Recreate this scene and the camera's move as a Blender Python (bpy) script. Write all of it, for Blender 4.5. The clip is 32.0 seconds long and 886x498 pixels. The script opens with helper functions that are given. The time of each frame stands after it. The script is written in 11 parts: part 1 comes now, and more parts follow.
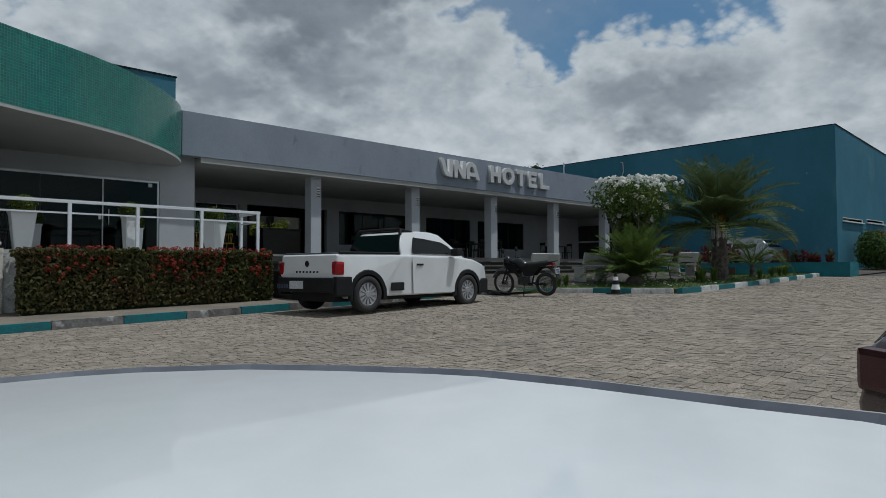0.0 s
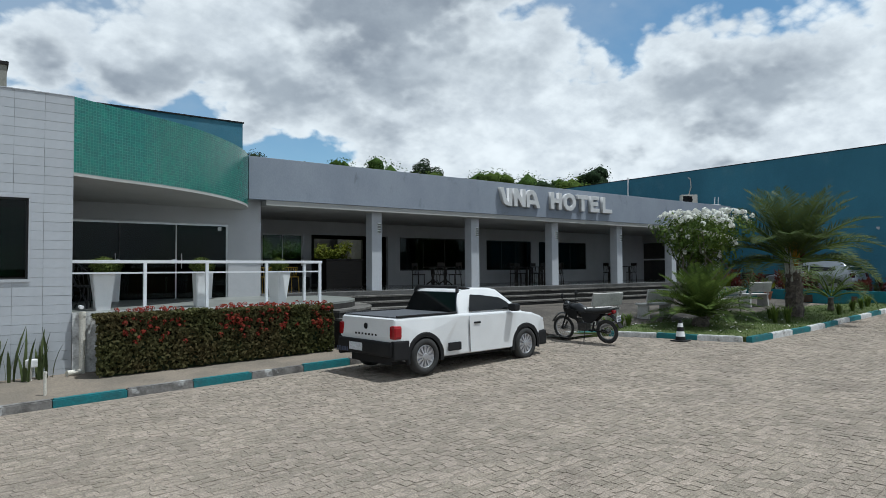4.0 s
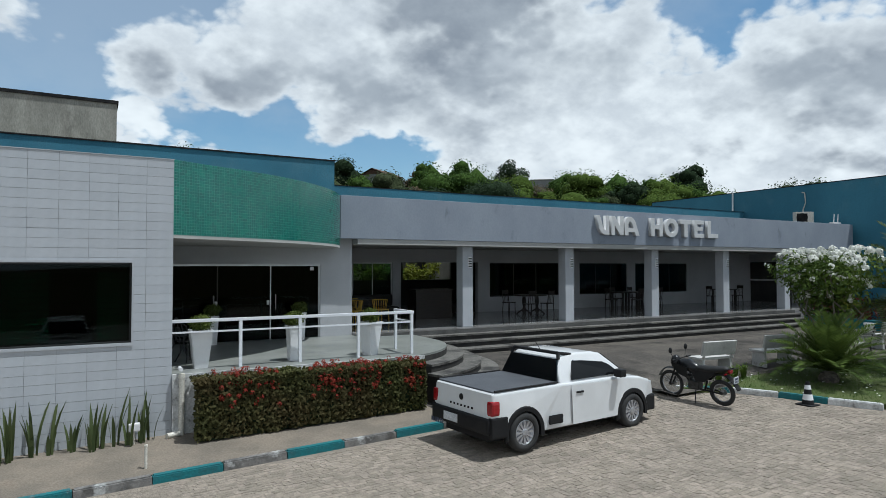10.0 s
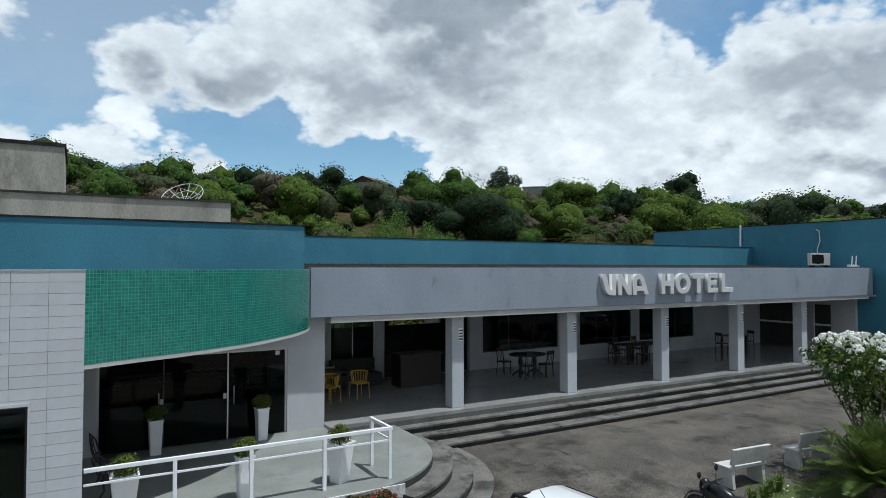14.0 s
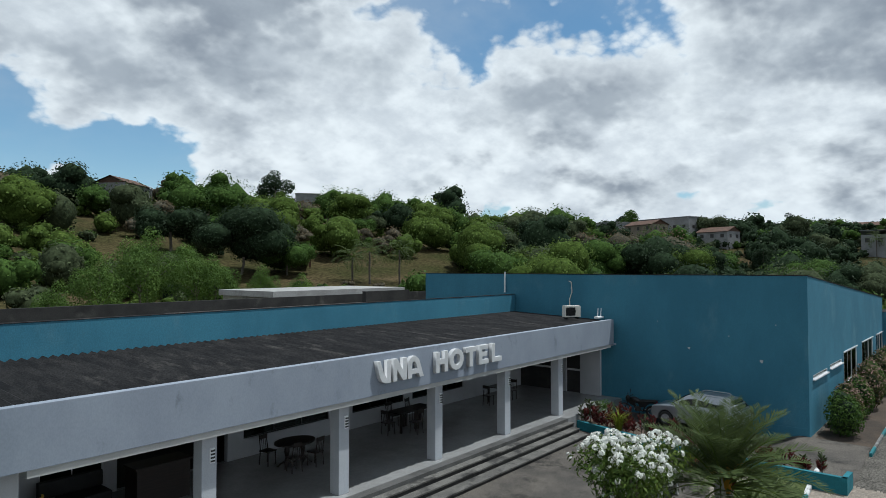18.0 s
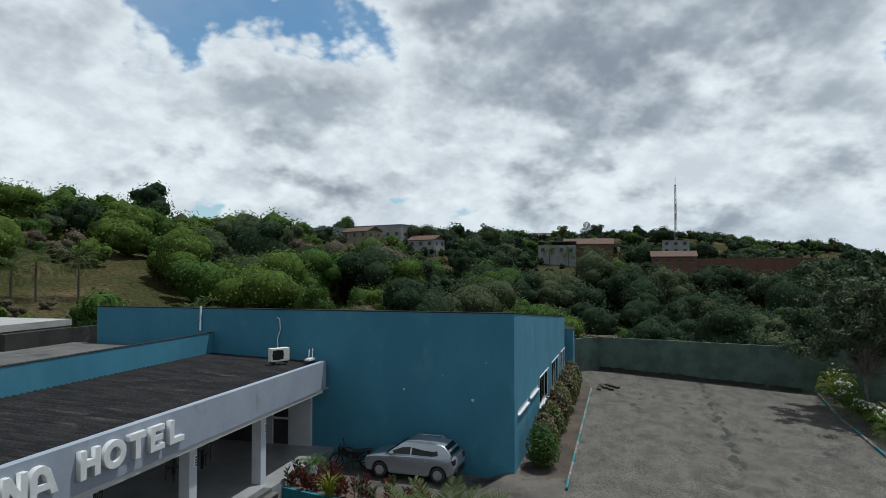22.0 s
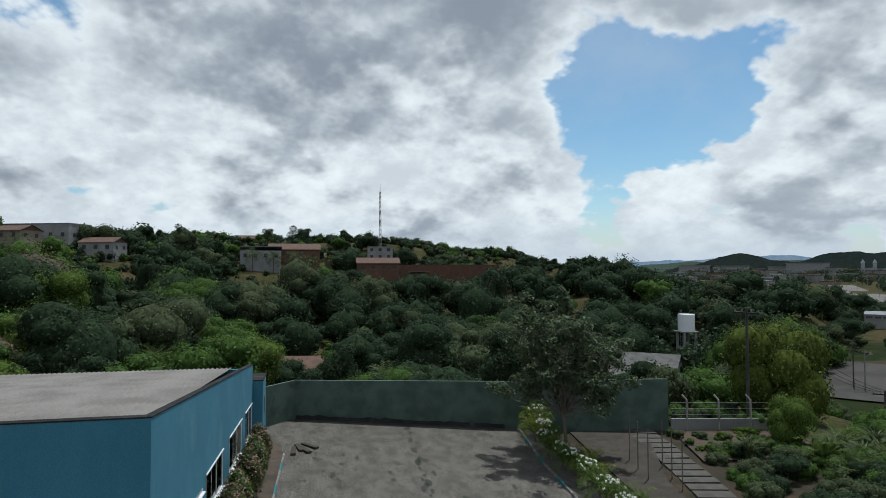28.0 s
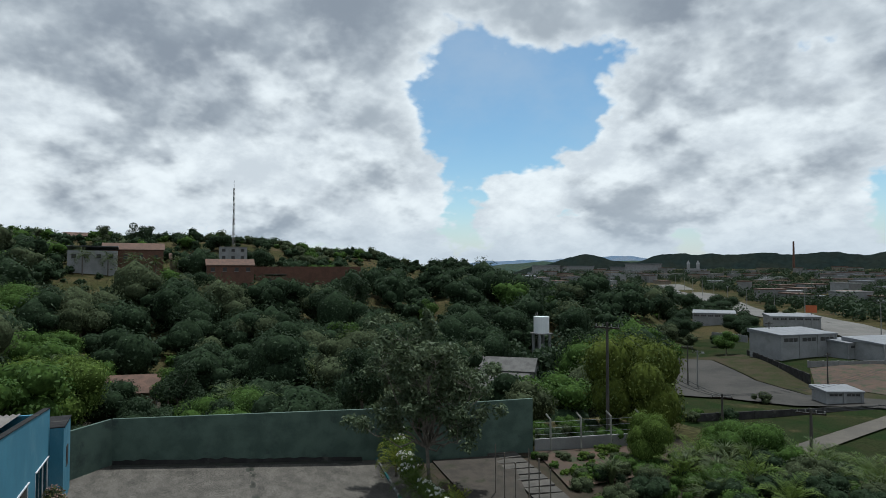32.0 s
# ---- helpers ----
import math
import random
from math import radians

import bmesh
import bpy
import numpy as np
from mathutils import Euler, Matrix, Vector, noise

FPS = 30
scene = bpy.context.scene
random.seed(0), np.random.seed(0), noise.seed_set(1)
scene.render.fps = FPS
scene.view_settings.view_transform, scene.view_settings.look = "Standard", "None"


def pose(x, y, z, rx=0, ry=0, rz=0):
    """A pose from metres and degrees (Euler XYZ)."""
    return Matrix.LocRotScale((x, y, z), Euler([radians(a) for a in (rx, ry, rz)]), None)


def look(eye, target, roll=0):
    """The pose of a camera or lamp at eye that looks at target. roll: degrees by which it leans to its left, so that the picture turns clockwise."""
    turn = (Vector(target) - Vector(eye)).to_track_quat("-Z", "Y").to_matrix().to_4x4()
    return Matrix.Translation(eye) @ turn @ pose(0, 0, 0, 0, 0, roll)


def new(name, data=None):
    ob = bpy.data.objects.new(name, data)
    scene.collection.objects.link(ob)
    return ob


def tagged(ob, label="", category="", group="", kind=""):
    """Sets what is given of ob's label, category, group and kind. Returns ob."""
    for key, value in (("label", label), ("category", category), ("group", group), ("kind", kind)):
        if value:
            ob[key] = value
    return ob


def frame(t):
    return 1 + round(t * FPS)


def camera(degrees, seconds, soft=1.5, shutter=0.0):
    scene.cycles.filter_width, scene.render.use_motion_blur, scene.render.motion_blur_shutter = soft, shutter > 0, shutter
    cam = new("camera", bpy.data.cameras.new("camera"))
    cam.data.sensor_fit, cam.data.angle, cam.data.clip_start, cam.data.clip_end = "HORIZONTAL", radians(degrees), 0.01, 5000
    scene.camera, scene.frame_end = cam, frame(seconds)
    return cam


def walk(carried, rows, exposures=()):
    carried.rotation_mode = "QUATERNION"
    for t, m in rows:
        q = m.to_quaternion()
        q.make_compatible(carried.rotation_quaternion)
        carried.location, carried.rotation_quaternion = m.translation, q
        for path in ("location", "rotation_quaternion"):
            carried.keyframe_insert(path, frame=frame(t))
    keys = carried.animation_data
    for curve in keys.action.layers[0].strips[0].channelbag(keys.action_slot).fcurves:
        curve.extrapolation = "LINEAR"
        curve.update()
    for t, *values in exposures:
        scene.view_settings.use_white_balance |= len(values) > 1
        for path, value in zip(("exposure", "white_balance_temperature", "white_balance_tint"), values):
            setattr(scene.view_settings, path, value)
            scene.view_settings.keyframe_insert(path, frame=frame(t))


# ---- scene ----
cam = camera(70.22, 32.0, 0.88)
PATH = [
    (0, -0.098, 0.108, 0.794, -42.775, 1.784, 0.224),
    (0.5, 0.008, 0.060, 1.039, -42.361, 1.764, 0.220),
    (1, 0.048, 0.023, 1.289, -42.193, 1.763, 0.232),
    (1.5, 0.053, -0.014, 1.529, -41.846, 1.788, 0.250),
    (2, 0.021, -0.038, 1.761, -41.236, 1.836, 0.272),
    (2.5, -0.021, -0.030, 1.901, -40.327, 1.858, 0.285),
    (3, -0.046, -0.016, 1.888, -39.315, 1.840, 0.271),
    (3.5, -0.054, -0.025, 1.894, -38.196, 1.819, 0.307),
    (5.5, -0.005, 0.116, 1.900, -34.123, 1.756, 0.345),
    (6, -0.026, 0.142, 1.929, -33.337, 1.715, 0.341),
    (6.5, -0.049, 0.165, 1.993, -32.557, 1.681, 0.318),
    (7, -0.076, 0.182, 2.113, -31.936, 1.641, 0.309),
    (7.5, -0.086, 0.171, 2.271, -31.393, 1.634, 0.268),
    (8, -0.102, 0.158, 2.470, -30.855, 1.636, 0.245),
    (8.5, -0.127, 0.139, 2.670, -30.404, 1.644, 0.213),
    (9, -0.104, 0.199, 2.791, -29.975, 1.640, 0.162),
    (9.5, -0.020, 0.373, 2.904, -29.711, 1.638, 0.101),
    (10, 0.119, 0.632, 3.081, -29.390, 1.662, 0.064),
    (10.5, 0.273, 0.915, 3.261, -29.105, 1.707, 0.025),
    (11, 0.448, 1.196, 3.402, -28.841, 1.715, 0.013),
    (11.5, 0.606, 1.471, 3.542, -28.637, 1.725, 0.006),
    (12, 0.764, 1.767, 3.689, -28.494, 1.758, 0.004),
    (12.5, 0.914, 2.012, 3.907, -28.277, 1.765, 0.002),
    (13, 1.048, 2.209, 4.204, -28.448, 1.740, -0.015),
    (13.5, 1.222, 2.374, 4.616, -29.141, 1.750, -0.007),
    (15.5, 1.710, 3.145, 6.389, -35.386, 1.738, 0.025),
    (16, 1.866, 3.298, 6.709, -38.127, 1.743, 0.015),
    (16.5, 1.996, 3.464, 6.980, -40.487, 1.760, -0.004),
    (17, 2.151, 3.609, 7.218, -42.775, 1.763, -0.014),
    (17.5, 2.333, 3.752, 7.433, -45.737, 1.758, -0.013),
    (18, 2.560, 3.912, 7.631, -50.511, 1.742, 0.001),
    (18.5, 2.790, 4.080, 7.814, -55.478, 1.732, 0.044),
    (19, 3.005, 4.248, 7.983, -59.577, 1.754, 0.037),
    (19.5, 3.234, 4.379, 8.157, -61.849, 1.779, 0.004),
    (20, 3.528, 4.520, 8.361, -63.551, 1.781, 0.002),
    (20.5, 3.964, 4.680, 8.598, -66.085, 1.792, -0.001),
    (21, 4.531, 4.861, 8.809, -69.894, 1.783, 0.002),
    (21.5, 5.202, 5.049, 9.011, -73.132, 1.810, -0.017),
    (22, 5.919, 5.269, 9.189, -75.765, 1.823, 0.006),
    (22.5, 6.704, 5.441, 9.350, -78.341, 1.850, 0.022),
    (23, 7.469, 5.595, 9.512, -81.431, 1.871, 0.040),
    (23.5, 8.239, 5.655, 9.704, -84.987, 1.866, 0.077),
    (24, 8.938, 5.665, 9.875, -88.318, 1.856, 0.088),
    (24.5, 9.593, 5.625, 10.039, -91.157, 1.874, 0.078),
    (25, 10.214, 5.545, 10.193, -93.585, 1.863, 0.085),
    (25.5, 10.854, 5.433, 10.384, -95.768, 1.838, 0.125),
    (26, 11.497, 5.261, 10.554, -97.709, 1.797, 0.122),
    (26.5, 12.126, 5.129, 10.754, -99.697, 1.792, 0.102),
    (28.5, 14.472, 4.477, 11.499, -102.939, 1.758, 0.071),
    (29, 15.034, 4.276, 11.634, -104.969, 1.744, 0.019),
    (29.5, 15.546, 4.112, 11.755, -107.108, 1.773, 0.009),
    (30, 16.052, 3.916, 11.857, -109.237, 1.774, -0.011),
    (30.5, 16.537, 3.694, 11.972, -111.389, 1.763, -0.009),
    (31, 16.972, 3.493, 12.095, -113.318, 1.762, -0.018),
    (31.5, 17.281, 3.389, 12.261, -114.013, 1.730, -0.026),
    (32, 17.432, 3.406, 12.433, -114.323, 1.671, -0.042),
]
EXPOSURES = [(0.0, -1.08, 5900, 3.5), (1.0, -0.44, 6050, 3.5), (2.5, -0.35, 5960, 3.5), (6.0, -0.42, 5880, 3.5), (9.0, -0.42, 5880, 3.5), (13.0, -0.30, 5900, 3.5), (16.0, -0.34, 5900, 3.5), (23.0, -0.46, 5950, 3.5), (32.0, -0.40, 5950, 3.5)]
walk(cam, [(t, pose(x, y, z, 90 + pitch, roll, yaw)) for t, x, y, z, yaw, pitch, roll in PATH], EXPOSURES)


# ---- light ----
SUN = Vector((0.26, -0.24, 1.0)).normalized()
world = bpy.data.worlds.new("sky")
scene.world = world
world.use_nodes = True


# broad banks of cloud and the blue gaps between them: yaw, height and size in degrees, weight
SKY_LOBES = ((-67, 13.5, 5, 0.09), (-76.5, 9.5, 5, 0.09), (-55, 5.5, 5, 0.06), (-6, 14, 18, -0.17), (-12, 16, 4, 0.15), (-3, 15, 4, 0.14), (-27, 11, 7, -0.06), (-120, 16, 14, -0.17), (-114, 25, 8, -0.08), (-130, 19, 6, -0.07), (-140, 13, 14, 0.13), (-133, 26, 7, 0.16), (-94, 18, 22, 0.12), (-78, 21, 24, 0.10), (-40, 22, 26, 0.10), (-58, 8.5, 8, -0.10), (-80, 9, 7, -0.09), (-90, 4, 22, 0.07), (-50, 4, 22, 0.07), (-20, 24, 14, 0.08), (-108, 8, 9, 0.09), (-126, 5, 14, 0.07))


def sky_nodes():
    nt = world.node_tree
    nt.nodes.clear()
    L = nt.links.new

    def math_node(op, a, b=None, clamp=False):
        n = nt.nodes.new("ShaderNodeMath")
        n.operation, n.use_clamp = op, clamp
        for k, v in enumerate((a, b)):
            if v is None:
                continue
            if isinstance(v, (int, float)):
                n.inputs[k].default_value = v
            else:
                L(v, n.inputs[k])
        return n.outputs[0]

    def smooth(v, lo, hi):
        n = nt.nodes.new("ShaderNodeMapRange")
        n.interpolation_type = "SMOOTHSTEP"
        L(v, n.inputs[0])
        n.inputs[1].default_value, n.inputs[2].default_value = lo, hi
        return n.outputs[0]

    def mixed(f, a, b):
        n = nt.nodes.new("ShaderNodeMix")
        n.data_type = "RGBA"
        for slot, v in ((0, f), (6, a), (7, b)):
            if isinstance(v, tuple):
                n.inputs[slot].default_value = (*v, 1)
            elif isinstance(v, float):
                n.inputs[slot].default_value = v
            else:
                L(v, n.inputs[slot])
        return n.outputs[2]

    coord = nt.nodes.new("ShaderNodeTexCoord").outputs["Generated"]
    part_xyz = nt.nodes.new("ShaderNodeSeparateXYZ")
    L(coord, part_xyz.inputs[0])
    x, y, z = part_xyz.outputs

    def plane_at(rise):
        """The cloud layer's coordinates in a direction raised a little."""
        zz = math_node("ADD", z, rise)
        up = math_node("ADD", math_node("MAXIMUM", zz, 0.0), 0.5)
        v = nt.nodes.new("ShaderNodeCombineXYZ")
        L(math_node("DIVIDE", x, up), v.inputs[0])
        L(math_node("DIVIDE", y, up), v.inputs[1])
        L(math_node("MULTIPLY", zz, 0.5), v.inputs[2])
        return v.outputs[0]

    def clouds(plane, scale, detail, offset, rough=0.55, distort=0.0):
        shift = nt.nodes.new("ShaderNodeVectorMath")
        L(plane, shift.inputs[0])
        shift.inputs[1].default_value = offset
        n = nt.nodes.new("ShaderNodeTexNoise")
        L(shift.outputs[0], n.inputs["Vector"])
        n.inputs["Scale"].default_value, n.inputs["Detail"].default_value = scale, detail
        n.inputs["Roughness"].default_value, n.inputs["Distortion"].default_value = rough, distort
        return n.outputs["Fac"]

    def billows(plane, scale, detail):
        n = nt.nodes.new("ShaderNodeTexVoronoi")
        L(plane, n.inputs["Vector"])
        n.feature, n.normalize = "F1", True
        n.inputs["Scale"].default_value, n.inputs["Detail"].default_value = scale, detail
        n.inputs["Roughness"].default_value, n.inputs["Lacunarity"].default_value = 0.55, 2.2
        return n.outputs["Distance"]

    def field(rise, detail):
        v = plane_at(rise)
        low = clouds(v, 2.3, detail, (3.1, 7.7, 0.0), 0.52, 0.1)
        puffs = math_node("MULTIPLY", math_node("SUBTRACT", 0.40, billows(v, 5.5, 3.0)), 0.62)
        return math_node("ADD", low, puffs)

    def lobe(yaw, elev, size, weight):
        a, e = radians(yaw), radians(elev)
        n = nt.nodes.new("ShaderNodeVectorMath")
        n.operation = "DOT_PRODUCT"
        L(coord, n.inputs[0])
        n.inputs[1].default_value = (-math.sin(a) * math.cos(e), math.cos(a) * math.cos(e), math.sin(e))
        return math_node("MULTIPLY", smooth(n.outputs["Value"], math.cos(radians(size)), 1.0), weight)

    # cumulus: the same field, read again a little higher up, tells tops from undersides
    flat = plane_at(0.0)
    low, above = field(0.0, 10.0), field(0.035, 7.0)
    extra = math_node("MULTIPLY", math_node("SUBTRACT", clouds(flat, 0.8, 3.0, (1.3, 4.2, 2.0)), 0.5), 0.35)
    for spec in SKY_LOBES:
        extra = math_node("ADD", extra, lobe(*spec))
    cover, over = math_node("ADD", low, extra), math_node("ADD", above, extra)
    body = smooth(cover, 0.458, 0.522)
    under = math_node("ADD", math_node("MULTIPLY", math_node("SUBTRACT", above, low), 1.5), math_node("ADD", math_node("ADD", math_node("MULTIPLY", math_node("SUBTRACT", above, 0.5), 0.35), math_node("MULTIPLY", math_node("SUBTRACT", clouds(flat, 1.9, 2.5, (5.0, 0.7, 3.0), 0.5), 0.47), 1.5)), math_node("MULTIPLY", math_node("SUBTRACT", z, 0.27), 0.95)))
    for spec in ((-76, 21, 18, 0.13), (-102, 13, 9, 0.10), (-90, 18, 10, 0.06), (-133, 27, 8, 0.22), (-34, 24, 12, 0.10), (-58, 22, 12, 0.06), (-138, 8, 16, 0.20), (-66, 17, 9, 0.12), (-83, 17, 8, -0.14)):
        under = math_node("ADD", under, lobe(*spec))
    grey = math_node("MULTIPLY", smooth(under, -0.14, 0.30), smooth(cover, 0.48, 0.64))
    sky = nt.nodes.new("ShaderNodeTexSky")
    sky.sky_type, sky.sun_disc = "NISHITA", False
    sky.sun_elevation = math.asin(SUN.z)
    sky.sun_rotation = math.atan2(SUN.x, SUN.y)
    sky.air_density, sky.dust_density, sky.ozone_density = 1.0, 0.15, 1.4
    tone = nt.nodes.new("ShaderNodeHueSaturation")
    L(sky.outputs[0], tone.inputs["Color"])
    tone.inputs["Hue"].default_value, tone.inputs["Saturation"].default_value, tone.inputs["Value"].default_value = 0.49, 1.08, 1.5
    puff = clouds(flat, 9.0, 6.0, (2.0, 2.0, 0.0), 0.6)
    white = mixed(smooth(puff, 0.3, 0.7), (9.6, 9.8, 10.2), (13.4, 13.4, 13.4))
    cloud = mixed(grey, white, mixed(smooth(clouds(flat, 4.5, 6.0, (8.0, 3.0, 1.0), 0.6), 0.35, 0.65), (4.1, 4.45, 5.1), (6.0, 6.35, 6.9)))
    # overhead cloud beyond view is greyed to cut the sky's fill light
    cloud = mixed(math_node("MULTIPLY", smooth(z, 0.5, 1.0), 0.55), cloud, (3.4, 3.7, 4.2))
    veil = mixed(math_node("MULTIPLY", smooth(clouds(flat, 1.2, 7.0, (6.0, 2.0, 1.0), 0.6), 0.42, 0.7), 0.38), tone.outputs[0], (8.4, 8.8, 9.4))
    both = mixed(body, veil, cloud)
    haze = mixed(math_node("MULTIPLY", smooth(z, 0.11, -0.02), 0.8), both, (7.6, 8.3, 9.2))
    back = nt.nodes.new("ShaderNodeBackground")
    L(haze, back.inputs[0])
    back.inputs[1].default_value = 0.09
    out = nt.nodes.new("ShaderNodeOutputWorld")
    L(back.outputs[0], out.inputs[0])


sky_nodes()
sun_data = bpy.data.lights.new("sun", "SUN")
sun_data.energy, sun_data.angle, sun_data.color = 5.0, radians(0.6), (1.0, 0.965, 0.925)
sun = new("sun", sun_data)
sun.matrix_world = look((SUN * 50)[:], (0, 0, 0))


# ---- materials ----
def mat(name, c1, c2=None, scale=2.0, rough=0.75, bump=0.15, bscale=30.0, metal=0.0, fine=0.15, stain=None, stain_at=(0.55, 0.75), stain_scale=0.6, rand=0.0, island=0.0, spec=0.4, stretch=None, coat=0.0):
    m = bpy.data.materials.new(name)
    m.use_nodes = True
    nt = m.node_tree
    L = nt.links.new
    b = nt.nodes["Principled BSDF"]
    b.inputs["Roughness"].default_value, b.inputs["Metallic"].default_value = rough, metal
    b.inputs["Specular IOR Level"].default_value = spec
    b.inputs["Coat Weight"].default_value = coat
    c2 = c2 or tuple(v * 0.8 for v in c1)
    co = nt.nodes.new("ShaderNodeTexCoord").outputs["Object"]
    if stretch:
        mp = nt.nodes.new("ShaderNodeMapping")
        L(co, mp.inputs[0])
        mp.inputs["Scale"].default_value = stretch
        co = mp.outputs[0]

    def noise_fac(s, d=5.0, r=0.6):
        n = nt.nodes.new("ShaderNodeTexNoise")
        L(co, n.inputs["Vector"])
        n.inputs["Scale"].default_value, n.inputs["Detail"].default_value, n.inputs["Roughness"].default_value = s, d, r
        return n.outputs["Fac"]

    def ranged(v, a, bb, lo=0.0, hi=1.0):
        n = nt.nodes.new("ShaderNodeMapRange")
        n.interpolation_type = "SMOOTHSTEP"
        L(v, n.inputs[0])
        for k, q in zip((1, 2, 3, 4), (a, bb, lo, hi)):
            n.inputs[k].default_value = q
        return n.outputs[0]

    def mixed(f, a, bb, mode="MIX"):
        n = nt.nodes.new("ShaderNodeMix")
        n.data_type, n.blend_type = "RGBA", mode
        for slot, v in ((0, f), (6, a), (7, bb)):
            if isinstance(v, tuple):
                n.inputs[slot].default_value = (*v, 1)
            elif isinstance(v, float):
                n.inputs[slot].default_value = v
            else:
                L(v, n.inputs[slot])
        return n.outputs[2]

    col = mixed(ranged(noise_fac(scale), 0.35, 0.65), c1, c2)
    if stain:
        col = mixed(ranged(noise_fac(stain_scale, 7.0, 0.65), *stain_at), col, stain)
    if fine:
        f = ranged(noise_fac(bscale * 1.3, 3.0), 0.3, 0.7, 1 - fine, 1 + fine)
        g = nt.nodes.new("ShaderNodeCombineColor")
        for k in range(3):
            L(f, g.inputs[k])
        col = mixed(1.0, col, g.outputs[0], "MULTIPLY")
    if rand or island:
        src = nt.nodes.new("ShaderNodeObjectInfo").outputs["Random"] if rand else nt.nodes.new("ShaderNodeNewGeometry").outputs["Random Per Island"]
        hsv = nt.nodes.new("ShaderNodeHueSaturation")
        amount = rand or island
        n = nt.nodes.new("ShaderNodeMapRange")
        L(src, n.inputs[0])
        n.inputs[3].default_value, n.inputs[4].default_value = 1 - amount, 1 + amount
        L(n.outputs[0], hsv.inputs["Value"])
        n2 = nt.nodes.new("ShaderNodeMapRange")
        L(src, n2.inputs[0])
        n2.inputs[3].default_value, n2.inputs[4].default_value = 0.5 + amount * 0.04, 0.5 - amount * 0.04
        L(n2.outputs[0], hsv.inputs["Hue"])
        L(col, hsv.inputs["Color"])
        col = hsv.outputs[0]
    L(col, b.inputs["Base Color"])
    if bump:
        bn = nt.nodes.new("ShaderNodeBump")
        bn.inputs["Strength"].default_value, bn.inputs["Distance"].default_value = bump, 0.02
        L(noise_fac(bscale, 4.0), bn.inputs["Height"])
        L(bn.outputs[0], b.inputs["Normal"])
    return m


def glass(name, tint, rough=0.02, alpha=0.35):
    m = bpy.data.materials.new(name)
    m.use_nodes = True
    nt = m.node_tree
    nt.nodes.clear()
    g = nt.nodes.new("ShaderNodeBsdfGlossy")
    g.inputs[0].default_value, g.inputs[1].default_value = (0.9, 0.95, 0.95, 1), rough
    t = nt.nodes.new("ShaderNodeBsdfTransparent")
    t.inputs[0].default_value = (*tint, 1)
    f = nt.nodes.new("ShaderNodeFresnel")
    f.inputs[0].default_value = 1.27
    mx = nt.nodes.new("ShaderNodeMixShader")
    nt.links.new(f.outputs[0], mx.inputs[0])
    nt.links.new(t.outputs[0], mx.inputs[1])
    nt.links.new(g.outputs[0], mx.inputs[2])
    o = nt.nodes.new("ShaderNodeOutputMaterial")
    nt.links.new(mx.outputs[0], o.inputs[0])
    return m


def leafy(name, c1, c2, rough=0.55, amount=0.35):
    m = mat(name, c1, c2, scale=0.35, rough=rough + 0.15, bump=0.0, fine=0.0, island=amount, spec=0.12)
    nt = m.node_tree
    b = nt.nodes["Principled BSDF"]
    col = b.inputs["Base Color"].links[0].from_socket
    tr = nt.nodes.new("ShaderNodeBsdfTranslucent")
    nt.links.new(col, tr.inputs[0])
    mx = nt.nodes.new("ShaderNodeMixShader")
    mx.inputs[0].default_value = 0.3
    nt.links.new(b.outputs[0], mx.inputs[1])
    nt.links.new(tr.outputs[0], mx.inputs[2])
    nt.links.new(mx.outputs[0], nt.nodes["Material Output"].inputs[0])
    return m


M_COBBLE = mat("granite_sett", (0.290, 0.248, 0.203), (0.243, 0.209, 0.173), scale=1.1, rough=0.9, bump=0.7, bscale=40, island=0.17, fine=0.28, spec=0.15, stain=(0.203, 0.171, 0.143), stain_at=(0.55, 0.72), stain_scale=0.8)
M_COBBLE_PIECE = mat("granite_sett_single", (0.282, 0.241, 0.198), (0.243, 0.209, 0.173), scale=1.1, rough=0.9, bump=0.7, bscale=40, rand=0.17, fine=0.28, spec=0.15)
M_SAND = mat("joint_sand", (0.244, 0.208, 0.170), (0.202, 0.172, 0.142), scale=3, rough=0.95, bump=0.4, bscale=60)
M_COURT = mat("weathered_concrete", (0.112, 0.102, 0.088), (0.078, 0.071, 0.062), scale=0.9, rough=0.92, bump=0.4, bscale=9, stain=(0.048, 0.044, 0.038), stain_at=(0.54, 0.74), stain_scale=0.55, fine=0.5, stretch=(1, 1.5, 1), spec=0.12)
M_PLAZA = mat("plaza_concrete", (0.115, 0.102, 0.088), (0.074, 0.067, 0.060), scale=0.8, rough=0.9, bump=0.3, bscale=22, stain=(0.036, 0.033, 0.030), stain_at=(0.48, 0.68), stain_scale=0.9, fine=0.35, spec=0.15)
M_SIDEWALK = mat("sidewalk_cement", (0.215, 0.18, 0.142), (0.16, 0.137, 0.11), scale=1.2, rough=0.9, bump=0.3, bscale=25, stain=(0.21, 0.17, 0.13), stain_scale=0.8, fine=0.18)
M_STEP = mat("step_cement", (0.150, 0.142, 0.128), (0.098, 0.092, 0.084), scale=1.5, rough=0.85, bump=0.3, bscale=30, stain=(0.034, 0.032, 0.030), stain_at=(0.48, 0.66), stain_scale=1.3, fine=0.3)
M_RISER = mat("step_riser_dark", (0.020, 0.019, 0.018), (0.040, 0.037, 0.034), scale=1.5, rough=0.9, bump=0.25, bscale=30, stain=(0.06, 0.056, 0.05), stain_scale=1.3)
